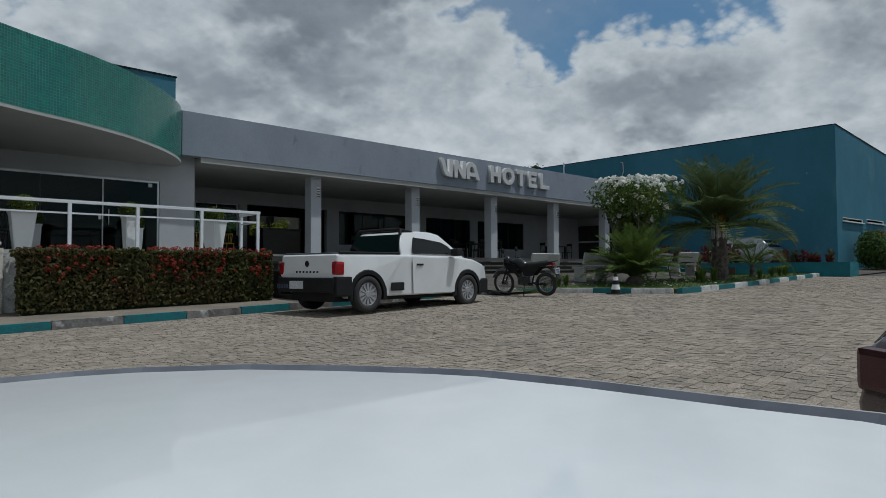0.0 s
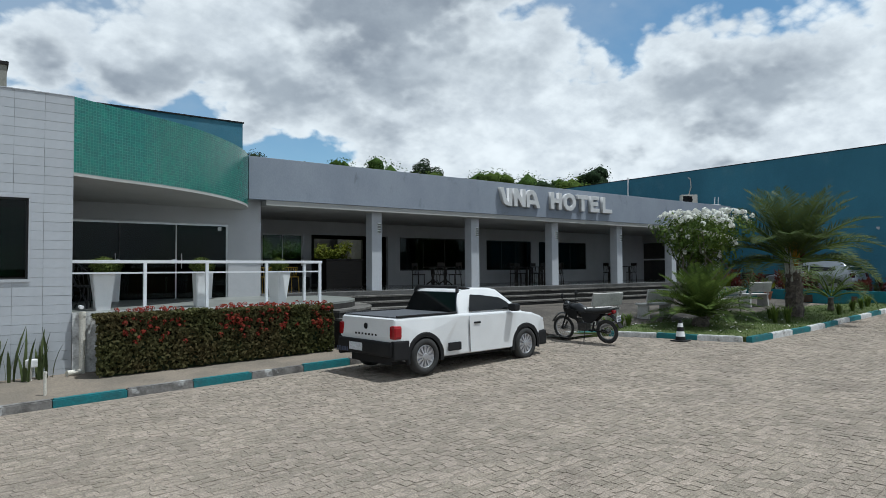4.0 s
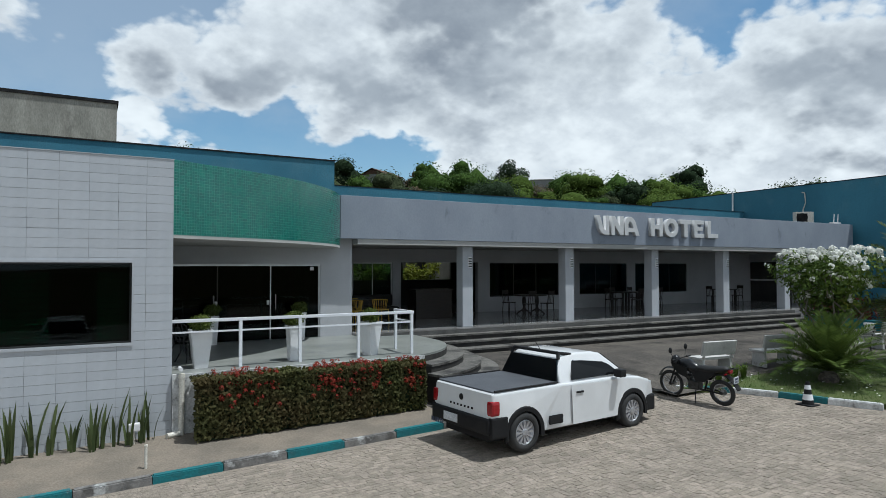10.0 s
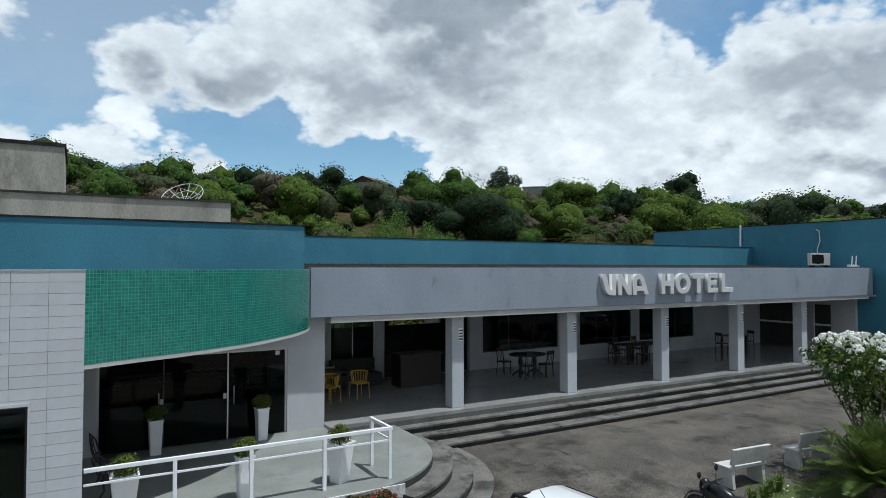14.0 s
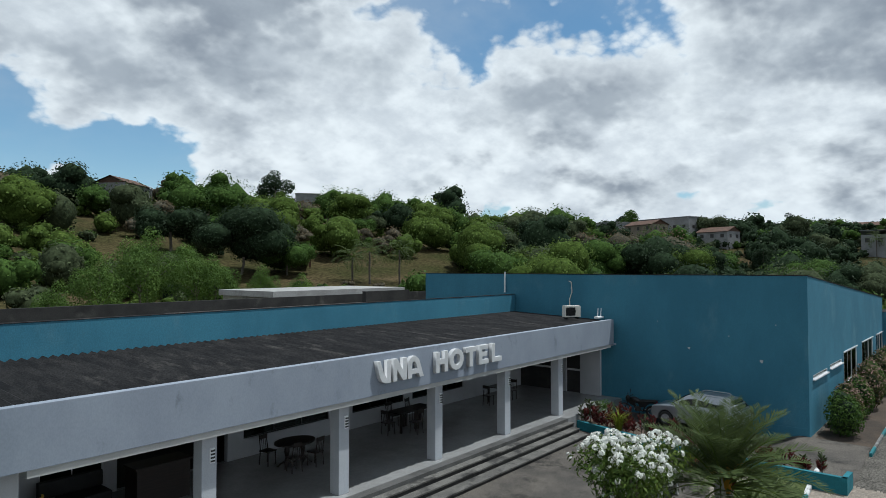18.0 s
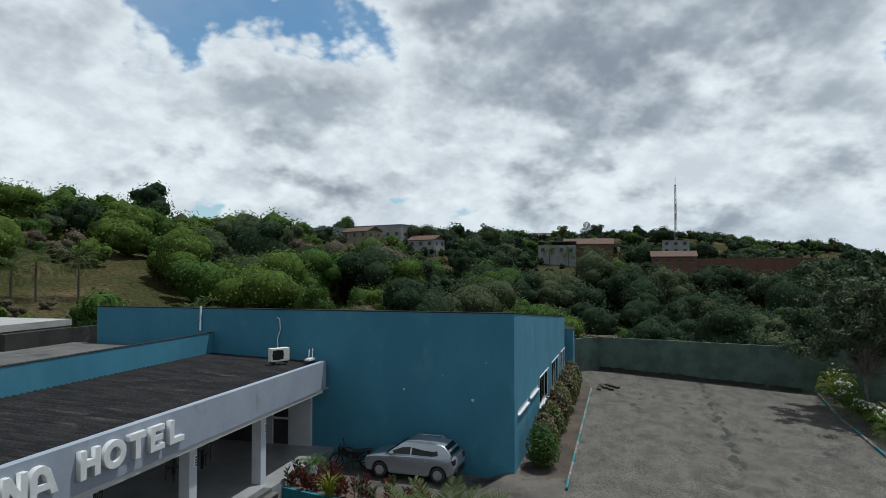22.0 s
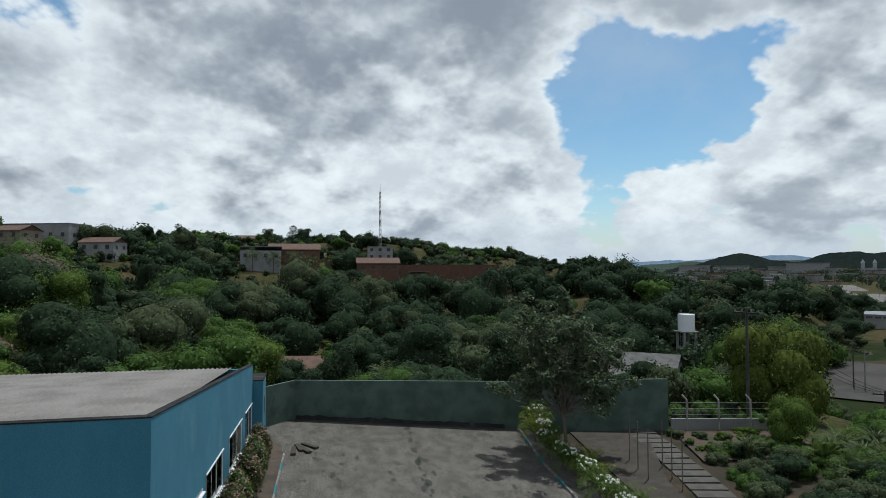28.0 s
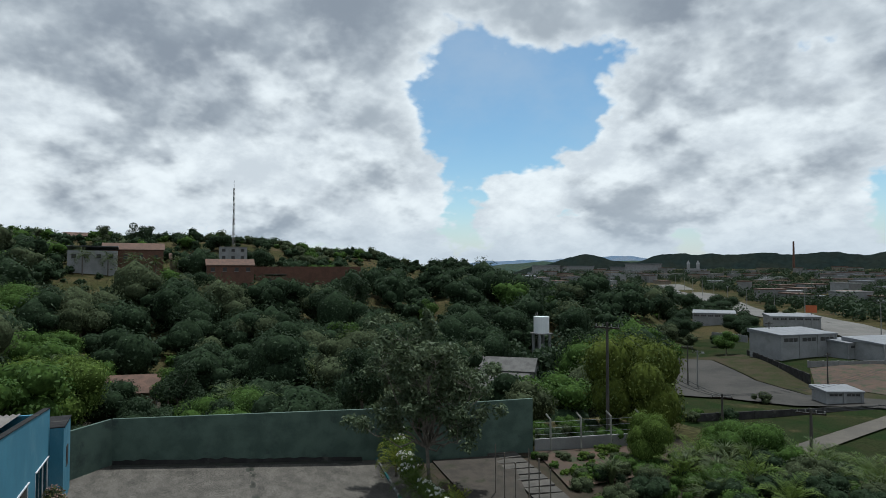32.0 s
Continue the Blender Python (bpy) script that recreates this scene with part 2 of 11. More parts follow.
M_APRON = mat("hall_apron_cement", (0.115, 0.112, 0.108), (0.082, 0.080, 0.077), scale=1.2, rough=0.5, bump=0.1, bscale=20, stain=(0.055, 0.053, 0.05), stain_at=(0.54, 0.72), stain_scale=1.2, spec=0.25)
M_HALLFLOOR = mat("polished_floor", (0.29, 0.287, 0.282), (0.25, 0.247, 0.242), scale=1.0, rough=0.15, bump=0.02, bscale=8, fine=0.05, spec=0.5)
M_TERRACE = mat("terrace_floor", (0.245, 0.252, 0.235), (0.19, 0.200, 0.185), scale=1.0, rough=0.4, bump=0.05, bscale=12, stain=(0.16, 0.17, 0.17), stain_scale=1.4, fine=0.06)
M_FASCIA = mat("grey_painted_plaster", (0.270, 0.300, 0.350), (0.235, 0.262, 0.312), scale=0.7, rough=0.8, bump=0.05, bscale=25, stain=(0.130, 0.143, 0.168), stain_at=(0.58, 0.76), stain_scale=1.5, fine=0.05, stretch=(1, 1, 0.6))
M_WHITEWALL = mat("white_plaster", (0.46, 0.465, 0.48), (0.42, 0.425, 0.44), scale=1.2, rough=0.75, bump=0.06, bscale=30, fine=0.04)
M_CEIL = mat("soffit_paint", (0.42, 0.415, 0.40), (0.38, 0.375, 0.36), scale=1.0, rough=0.8, bump=0.05, bscale=30, fine=0.04)
M_TILE = mat("white_wall_tile", (0.455, 0.475, 0.505), (0.42, 0.44, 0.47), scale=1.4, rough=0.28, bump=0.03, bscale=6, fine=0.03, rand=0.035, stain=(0.37, 0.385, 0.41), stain_at=(0.58, 0.8), stain_scale=0.5)
M_GROUT = mat("tile_grout", (0.25, 0.257, 0.27), (0.31, 0.317, 0.325), scale=2, rough=0.9)
M_MOSAIC = mat("green_glass_mosaic", (0.022, 0.19, 0.148), (0.014, 0.145, 0.118), scale=7, rough=0.18, bump=0.0, fine=0.0, island=0.28, spec=0.6)
M_MOSGROUT = mat("mosaic_grout", (0.20, 0.40, 0.34), (0.15, 0.32, 0.27), scale=2, rough=0.9)
M_BLUE = mat("blue_painted_render", (0.052, 0.190, 0.268), (0.040, 0.155, 0.225), scale=0.45, rough=0.8, bump=0.12, bscale=30, stain=(0.105, 0.235, 0.295), stain_at=(0.52, 0.80), stain_scale=0.6, fine=0.12, stretch=(1, 1, 0.6))
M_TEAL = mat("teal_kerb_paint", (0.014, 0.155, 0.172), (0.022, 0.12, 0.135), scale=5, rough=0.7, bump=0.35, bscale=25, stain=(0.16, 0.17, 0.16), stain_at=(0.62, 0.74), stain_scale=5)
M_KERBGREY = mat("worn_white_kerb", (0.21, 0.20, 0.19), (0.10, 0.095, 0.09), scale=4, rough=0.9, bump=0.5, bscale=22, stain=(0.42, 0.42, 0.41), stain_at=(0.54, 0.66), stain_scale=3)
M_KERBWHITE = mat("white_kerb_paint", (0.62, 0.62, 0.61), (0.45, 0.45, 0.44), scale=4, rough=0.85, bump=0.4, bscale=22, stain=(0.20, 0.19, 0.18), stain_at=(0.55, 0.68), stain_scale=4)
M_DARKROOF = mat("blackened_fibre_cement", (0.018, 0.018, 0.019), (0.032, 0.031, 0.031), scale=1.3, rough=0.95, bump=0.3, bscale=14, spec=0.1, stain=(0.065, 0.061, 0.057), stain_scale=0.9, stain_at=(0.56, 0.72), stretch=(2.4, 0.6, 1), fine=0.3)
M_GREYROOF = mat("grey_fibre_cement", (0.20, 0.185, 0.168), (0.14, 0.128, 0.116), scale=0.5, rough=0.9, bump=0.2, bscale=20, stain=(0.14, 0.12, 0.105), stain_scale=0.5)
M_CONC = mat("stained_concrete_block", (0.33, 0.32, 0.28), (0.24, 0.235, 0.205), scale=1.2, rough=0.9, bump=0.2, bscale=25, stain=(0.085, 0.08, 0.07), stain_at=(0.5, 0.72), stain_scale=0.9, stretch=(1, 1, 0.3))
M_YARDWALL = mat("mossy_green_wall", (0.085, 0.125, 0.098), (0.055, 0.085, 0.068), scale=0.8, rough=0.9, bump=0.2, bscale=20, stain=(0.04, 0.055, 0.05), stain_scale=0.7)
M_GLASS = glass("tinted_glass", (0.13, 0.24, 0.21))
M_ALU = mat("white_aluminium", (0.72, 0.72, 0.73), rough=0.4, bump=0.0, fine=0.02)
M_METALW = mat("white_painted_steel", (0.80, 0.81, 0.83), (0.74, 0.75, 0.78), rough=0.4, bump=0.02, fine=0.03)
M_STEEL = mat("brushed_steel", (0.5, 0.5, 0.5), rough=0.3, metal=1.0, bump=0.0, fine=0.05)
M_BLACKMETAL = mat("black_cast_iron", (0.02, 0.02, 0.02), (0.03, 0.03, 0.03), rough=0.45, bump=0.05, fine=0.1)
M_DARKWOOD = mat("dark_stained_wood", (0.024, 0.015, 0.011), (0.016, 0.010, 0.008), scale=4, rough=0.35, bump=0.05, bscale=20, stretch=(1, 1, 8))
# near-black colour: stands for unlit rooms, and serves small dark parts
M_DARK = mat("room_shade_and_dark_parts", (0.045, 0.042, 0.04), (0.03, 0.03, 0.03), rough=0.6, bump=0.0)
M_SIGN = mat("white_sign_enamel", (0.60, 0.60, 0.60), (0.54, 0.54, 0.54), rough=0.5, bump=0.03, fine=0.05)
M_PLASTICW = mat("white_plastic", (0.78, 0.78, 0.78), (0.74, 0.74, 0.74), rough=0.35, bump=0.0, fine=0.02)
M_PVC = mat("cream_pvc", (0.66, 0.63, 0.56), (0.58, 0.55, 0.48), rough=0.5, bump=0.02)
M_SOIL = mat("garden_soil", (0.10, 0.07, 0.05), (0.07, 0.05, 0.035), scale=3, rough=0.95, bump=0.5, bscale=30)
M_WETSOIL = mat("damp_earth", (0.085, 0.065, 0.05), (0.055, 0.045, 0.037), scale=0.8, rough=0.9, bump=0.5, bscale=25, stain=(0.13, 0.10, 0.075), stain_scale=1.1, spec=0.15)
M_EARTH = mat("red_earth", (0.085, 0.050, 0.034), (0.058, 0.040, 0.029), scale=0.4, rough=0.95, bump=0.4, bscale=12, stain=(0.032, 0.038, 0.016), stain_at=(0.48, 0.62), stain_scale=0.7)
M_TERRAIN = mat("hillside_scrub", (0.036, 0.038, 0.014), (0.062, 0.050, 0.024), scale=0.09, rough=0.95, bump=0.6, bscale=1.5, stain=(0.082, 0.060, 0.034), stain_at=(0.54, 0.68), stain_scale=0.07, fine=0.5, spec=0.03)
M_GRASS = mat("lawn_turf", (0.060, 0.088, 0.018), (0.075, 0.092, 0.026), scale=1.6, rough=0.9, bump=0.6, bscale=60, stain=(0.15, 0.13, 0.06), stain_at=(0.6, 0.75), stain_scale=1.2, fine=0.3)


# ---- building helpers ----
def part(name, bm, material, parent=None, label="", smooth=False):
    me = bpy.data.meshes.new(name)
    if smooth:
        for f in bm.faces:
            f.smooth = True
    bm.to_mesh(me)
    bm.free()
    me.materials.append(material)
    ob = new(name, me)
    if parent is not None:
        ob.parent = parent
    if label:
        ob["label"] = label
    return ob


def mesh_part(name, verts, faces, material, parent=None, label="", smooth=False):
    me = bpy.data.meshes.new(name)
    me.from_pydata(verts, [], faces)
    me.update()
    if smooth:
        me.polygons.foreach_set("use_smooth", [True] * len(me.polygons))
    me.materials.append(material)
    ob = new(name, me)
    if parent is not None:
        ob.parent = parent
    if label:
        ob["label"] = label
    return ob


def thing(name, label, category, place=(0, 0, 0), rz=0.0, group="", kind=""):
    ob = new(name)
    ob.matrix_world = pose(*place, 0, 0, rz)
    return tagged(ob, label, category, group, kind)


def box(bm, x0, x1, y0, y1, z0, z1, bevel=0.0):
    if bevel and len(bm.verts):
        one = box(bmesh.new(), x0, x1, y0, y1, z0, z1, bevel)
        table = {v.index: bm.verts.new(v.co) for v in one.verts}
        for f in one.faces:
            bm.faces.new([table[v.index] for v in f.verts])
        one.free()
        return bm
    vs = [bm.verts.new((x, y, z)) for z in (z0, z1) for x, y in ((x0, y0), (x1, y0), (x1, y1), (x0, y1))]
    for f in ((3, 2, 1, 0), (4, 5, 6, 7), (0, 1, 5, 4), (1, 2, 6, 5), (2, 3, 7, 6), (3, 0, 4, 7)):
        bm.faces.new([vs[k] for k in f])
    if bevel:
        bmesh.ops.bevel(bm, geom=list(bm.edges), offset=bevel, segments=2, affect="EDGES", profile=0.6)
        bm.verts.index_update()
    return bm


def boxed(x0, x1, y0, y1, z0, z1, bevel=0.0):
    return box(bmesh.new(), x0, x1, y0, y1, z0, z1, bevel)


def rod(bm, a, b, r, n=8, r2=None):
    a, b = Vector(a), Vector(b)
    q = (b - a).to_track_quat("Z", "Y")
    u, v = q @ Vector((1, 0, 0)), q @ Vector((0, 1, 0))
    rows = []
    for c, w in ((a, r), (b, r if r2 is None else r2)):
        rows.append([bm.verts.new(c + (u * math.cos(6.28319 * k / n) + v * math.sin(6.28319 * k / n)) * w) for k in range(n)])
    for k in range(n):
        j = (k + 1) % n
        bm.faces.new((rows[0][k], rows[0][j], rows[1][j], rows[1][k]))
    bm.faces.new(rows[0][::-1])
    bm.faces.new(rows[1])
    return bm


def tube(bm, pts, r, n=6):
    for a, b in zip(pts, pts[1:]):
        rod(bm, a, b, r, n)
    return bm


def prism(bm, pts, z0, z1):
    """A flat outline (counter-clockwise) raised from z0 to z1; z may be a function of x and y."""
    lo = [bm.verts.new((x, y, z0(x, y) if callable(z0) else z0)) for x, y in pts]
    hi = [bm.verts.new((x, y, z1(x, y) if callable(z1) else z1)) for x, y in pts]
    bm.faces.new(hi)
    bm.faces.new(lo[::-1])
    for k in range(len(pts)):
        j = (k + 1) % len(pts)
        bm.faces.new((lo[k], lo[j], hi[j], hi[k]))
    return bm


def ring(bm, c, r, w, n=24, axis="Y", minor=8):
    """A torus of radius r and tube radius w round c."""
    base = []
    for i in range(n):
        a = 2 * math.pi * i / n
        row = []
        for j in range(minor):
            q = 2 * math.pi * j / minor
            u, v = (r + w * math.cos(q)), w * math.sin(q)
            p = {"Y": (u * math.cos(a), v, u * math.sin(a)), "Z": (u * math.cos(a), u * math.sin(a), v), "X": (v, u * math.cos(a), u * math.sin(a))}[axis]
            row.append(bm.verts.new((c[0] + p[0], c[1] + p[1], c[2] + p[2])))
        base.append(row)
    for i in range(n):
        for j in range(minor):
            bm.faces.new((base[i][j], base[(i + 1) % n][j], base[(i + 1) % n][(j + 1) % minor], base[i][(j + 1) % minor]))
    return bm


def loft(bm, rows, cap=True):
    """Joins rows of equally many points into a skin."""
    vs = [[bm.verts.new(p) for p in row] for row in rows]
    n = len(vs[0])
    for a, b in zip(vs, vs[1:]):
        for j in range(n):
            k = (j + 1) % n
            bm.faces.new((a[j], a[k], b[k], b[j]))
    if cap:
        bm.faces.new(vs[0][::-1])
        bm.faces.new(vs[-1])
    return bm


def sm(v):
    v = min(1.0, max(0.0, v))
    return v * v * (3 - 2 * v)


# ---- the lie of the land ----
def lot(x, y):
    return 0.022 * (x - 6.5) + 0.03 * (y - 6.5) * sm((x - 20) / 20)


def kerb_y(x):
    return 10.86 + 0.055 * x


def walkway(x, y):
    """Sidewalk and plaza between the kerb and the hotel."""
    rise = 0.03 + 0.075 * sm((x - 6) / 4)
    return min(0.60, lot(min(x, 22), 6.5) + 0.12 + rise * (y - 11))


TER_Z, HALL_Z = 1.14, 1.21
FLAT = [(60, 0, 150, 60, 0), (25, 22, 160, 40, 1), (-3, 23, 165, 40, 1), (-21, 21, 180, 42, 1), (-36, 22.5, 190, 42, 1), (-46, 20, 200, 44, 1), (-54, 16.5, 210, 46, 0), (-67, 18, 240, 60, -2), (-83, 16.5, 270, 75, -5), (-95, 16, 280, 80, -6), (-106, 11.5, 300, 90, -7), (-113, 5, 320, 90, -8), (-121, 0, 420, 140, -9), (-126, 8, 1300, 330, -9), (-150, 10, 1300, 330, -9), (-200, -2, 320, 90, -3)]


def crest(yaw):
    rows = sorted(FLAT, key=lambda q: -q[0])
    if yaw >= rows[0][0]:
        return rows[0][1:]
    for a, b in zip(rows, rows[1:]):
        if a[0] >= yaw >= b[0]:
            f = sm((a[0] - yaw) / (a[0] - b[0]))
            return tuple(p + (q - p) * f for p, q in zip(a[1:], b[1:]))
    return rows[-1][1:]


def terrain(x, y):
    dx, dy = x - 12, y - 5
    r = math.hypot(dx, dy)
    yaw = math.degrees(math.atan2(-dx, dy))
    if yaw > 100:
        yaw -= 360
    top, rc, r0, z0 = crest(yaw)
    if r < rc:
        z = z0 + (top - z0) * sm((r - r0) / (rc - r0))
    else:
        z = top + (-12 - top) * sm((r - rc) / 700)
    # the ridge beyond the meadow
    z += (6.0 + 1.0 * sm((-92 - yaw) / 12)) * sm((r - 236) / 55) * sm((yaw + 122) / 15) * sm((-62 - yaw) / 18) * (1 - sm((r - 420) / 300))
    # the wooded rise behind the water tank
    z += 7.5 * sm((r - 158) / 45) * (1 - sm((r - 290) / 90)) * sm((yaw + 135) / 4) * sm((-111 - yaw) / 7)
    z += noise.noise((x * 0.02, y * 0.02, 3.3)) * 3.0 * sm((r - 55) / 80)
    near = lot(max(-8, min(x, 56)), max(-20, min(y, 20))) - 0.45
    edge = max(0.0, max(-x - 10, x - 59, y - 40, -y - 33))
    return near + (z - near) * sm(edge / 26)


# ---- ground ----
def land():
    az = []
    a = 60.0
    while a > -205:
        az.append(a)
        a -= 1.5 if -160 < a < 15 else 7.0
    az += [-212 - 7 * k for k in range(13)]
    rs = [0.5, 12, 24, 34, 42] + [46 + 5 * k for k in range(60)] + [350, 370, 400, 440, 500, 580, 680, 820, 1000, 1300, 1700, 2300, 3200, 4400]
    vs, fs = [], []
    for r in rs:
        for q in az:
            t = radians(q)
            x, y = 12 - math.sin(t) * r, 5 + math.cos(t) * r
            vs.append((x, y, terrain(x, y)))
    n = len(az)
    for i in range(len(rs) - 1):
        for j in range(n):
            k = (j + 1) % n
            fs.append((i * n + j, i * n + k, (i + 1) * n + k, (i + 1) * n + j))
    ob = mesh_part("ground", vs, [f[::-1] for f in fs], M_TERRAIN, None, "", True)
    tagged(ob, "green scrubby land rising to a wooded hill behind the hotel", "ground", kind="structure")


land()


def sheet(name, pts_x, pts_y, height, material, label, thick=0.3, keep=None):
    """A paved sheet on a grid, with a skirt."""
    vs, fs, at = [], [], {}
    for i, x in enumerate(pts_x):
        for j, y in enumerate(pts_y):
            at[i, j] = len(vs)
            vs.append((x, y, height(x, y)))
    for i in range(len(pts_x) - 1):
        for j in range(len(pts_y) - 1):
            if keep is None or keep((pts_x[i] + pts_x[i + 1]) / 2, (pts_y[j] + pts_y[j + 1]) / 2):
                fs.append((at[i, j], at[i + 1, j], at[i + 1, j + 1], at[i, j + 1]))
    ob = mesh_part(name, vs, fs, material)
    return tagged(ob, label, name.split("_")[0], kind="structure")


def span(a, b, step):
    n = max(1, round((b - a) / step))
    return [a + (b - a) * k / n for k in range(n + 1)]


sheet("road", span(-14, 27.2, 1.0), span(-14, 12.4, 1.0), lambda x, y: lot(x, y) - 0.001, M_SAND, "sandy joints of the sett-paved hotel car park")
court = sheet("pavement", span(27.2, 60, 1.0), span(-9.6, 9.4, 0.95), lambda x, y: lot(x, y), M_COURT, "weathered grey concrete yard with cracks and stains")

GARDEN = [(12.0, 11.05), (13.2, 10.25), (13.65, 9.17), (13.9, 8.1), (14.25, 7.25), (17.5, 7.3), (20.3, 7.5), (24, 7.75), (26.4, 7.9), (26.35, 9.2), (24.0, 10.1), (21.0, 10.4), (18.5, 10.6), (16.5, 10.9), (14.0, 11.2)]


def plaza():
    bm = bmesh.new()
    for x0, x1 in zip(span(-14, 11.7, 0.9), span(-14, 11.7, 0.9)[1:]):
        ys0, ys1 = span(kerb_y(x0) + 0.1, 17.5, 0.9), span(kerb_y(x1) + 0.1, 17.5, 0.9)
        n = min(len(ys0), len(ys1)) - 1
        ys0, ys1 = [kerb_y(x0) + 0.1 + (17.5 - kerb_y(x0) - 0.1) * k / n for k in range(n + 1)], [kerb_y(x1) + 0.1 + (17.5 - kerb_y(x1) - 0.1) * k / n for k in range(n + 1)]
        for k in range(n):
            q = [(x0, ys0[k]), (x1, ys1[k]), (x1, ys1[k + 1]), (x0, ys0[k + 1])]
            bm.faces.new([bm.verts.new((x, y, walkway(x, y))) for x, y in q])
    bmesh.ops.remove_doubles(bm, verts=bm.verts, dist=0.01)
    side = bm.copy()
    bmesh.ops.delete(bm, geom=[f for f in bm.faces if f.calc_center_median().x < 6.6 or f.calc_center_median().y < 11.6], context="FACES")
    bmesh.ops.delete(side, geom=[f for f in side.faces if not (f.calc_center_median().x < 6.6 or f.calc_center_median().y < 11.6)], context="FACES")
    tagged(part("pavement", side, M_SIDEWALK), "buff cement sidewalk along the hotel wall", "pavement", kind="structure")
    # the plaza before the steps
    for x0, x1 in zip(span(11.7, 32.4, 0.9), span(11.7, 32.4, 0.9)[1:]):
        ys = span(6.8 if x0 > 26.4 else 9.0, 17.5, 0.8)
        for y0, y1 in zip(ys, ys[1:]):
            bm.faces.new([bm.verts.new((x, y, walkway(x, y) if y > 9.5 or x < 26.4 else lot(x, y) + 0.05)) for x, y in ((x0, y0), (x1, y0), (x1, y1), (x0, y1))])
    cut = [f for f in bm.faces if f.calc_center_median().x < 13.6 and f.calc_center_median().x > 11.7 and f.calc_center_median().y < 10.6]
    bmesh.ops.delete(bm, geom=cut, context="FACES")
    bmesh.ops.remove_doubles(bm, verts=bm.verts, dist=0.005)
    tagged(part("pavement", bm, M_PLAZA), "stained dark cement plaza before the hotel steps", "pavement", kind="structure")


plaza()


def kerbs():
    """Painted kerb stones, each a piece of its own."""
    root = thing("kerb", "kerb stones painted by turns teal and worn white", "kerb", kind="structure")

    def stones(line, names, start, inward, z_of, height=0.13, length=1.0, width=0.14):
        d, k = start, 0
        total = 0.0
        seg = []
        for a, b in zip(line, line[1:]):
            n = math.hypot(b[0] - a[0], b[1] - a[1])
            seg.append((total, total + n, a, b))
            total += n

        def at(s):
            for lo, hi, a, b in seg:
                if s <= hi or (lo, hi, a, b) == seg[-1]:
                    f = (s - lo) / (hi - lo)
                    return a[0] + (b[0] - a[0]) * f, a[1] + (b[1] - a[1]) * f

        while d < total - 0.3:
            e = min(total, d + length)
            (ax, ay), (bx, by) = at(d + 0.006), at(e - 0.006)
            nx, ny = -(by - ay), (bx - ax)
            q = math.hypot(nx, ny)
            nx, ny = nx / q * width * inward, ny / q * width * inward
            bm = bmesh.new()
            pts = [(ax, ay), (bx, by), (bx + nx, by + ny), (ax + nx, ay + ny)]
            if inward < 0:
                pts.reverse()
            jit = random.uniform(-0.008, 0.008)
            prism(bm, pts, lambda x, y: z_of(x, y) - 0.12, lambda x, y: z_of(x, y) + height + jit)
            top = max(bm.faces, key=lambda f: f.calc_center_median().z)
            bmesh.ops.bevel(bm, geom=list(top.edges), offset=0.018, segments=2, affect="EDGES")
            m = {"t": M_TEAL, "g": M_KERBGREY, "w": M_KERBWHITE}[names[k % len(names)]]
            part("kerb_stone", bm, m, root)
            d, k = e, k + 1

    stones([(-12, kerb_y(-12)), (11.75, kerb_y(11.75))], "tg", 0.77, 1, lot, length=1.02)
    rim = [(11.75, kerb_y(11.75)), (13.2, 10.25), (13.65, 9.17), (13.9, 8.1), (14.25, 7.25)]
    stones(rim, "wt", 0.0, 1, lot, length=0.98)
    stones([(14.25, 7.25), (17.5, 7.25), (20.3, 7.45), (26.4, 7.85), (28.2, 7.9)], "tw", 0.0, 1, lot, length=1.0)
    stones([(31.2, 6.66), (36.4, 6.5), (42.8, 6.3), (50.5, 6.05)], "tgg", 0.0, 1, lot, length=1.1, width=0.1)
    stones([(33.0, -7.2), (36.3, -7.3), (47.7, -8.0), (56.8, -9.2)], "tgg", 0.0, -1, lot, length=1.2, width=0.12)


kerbs()


def garden_bed():
    bm = bmesh.new()
    prism(bm, [(19.9 + (x - 19.9) * 0.98, 9.2 + (y - 9.2) * 0.93) for x, y in GARDEN], lambda x, y: lot(x, y) - 0.1, lambda x, y: lot(x, y) + 0.11)
    bmesh.ops.recalc_face_normals(bm, faces=bm.faces)
    bmesh.ops.triangulate(bm, faces=[f for f in bm.faces if len(f.verts) > 4])
    tagged(part("lawn", bm, M_GRASS), "small lawn with dry patches inside the painted kerb", "lawn", kind="structure")


garden_bed()


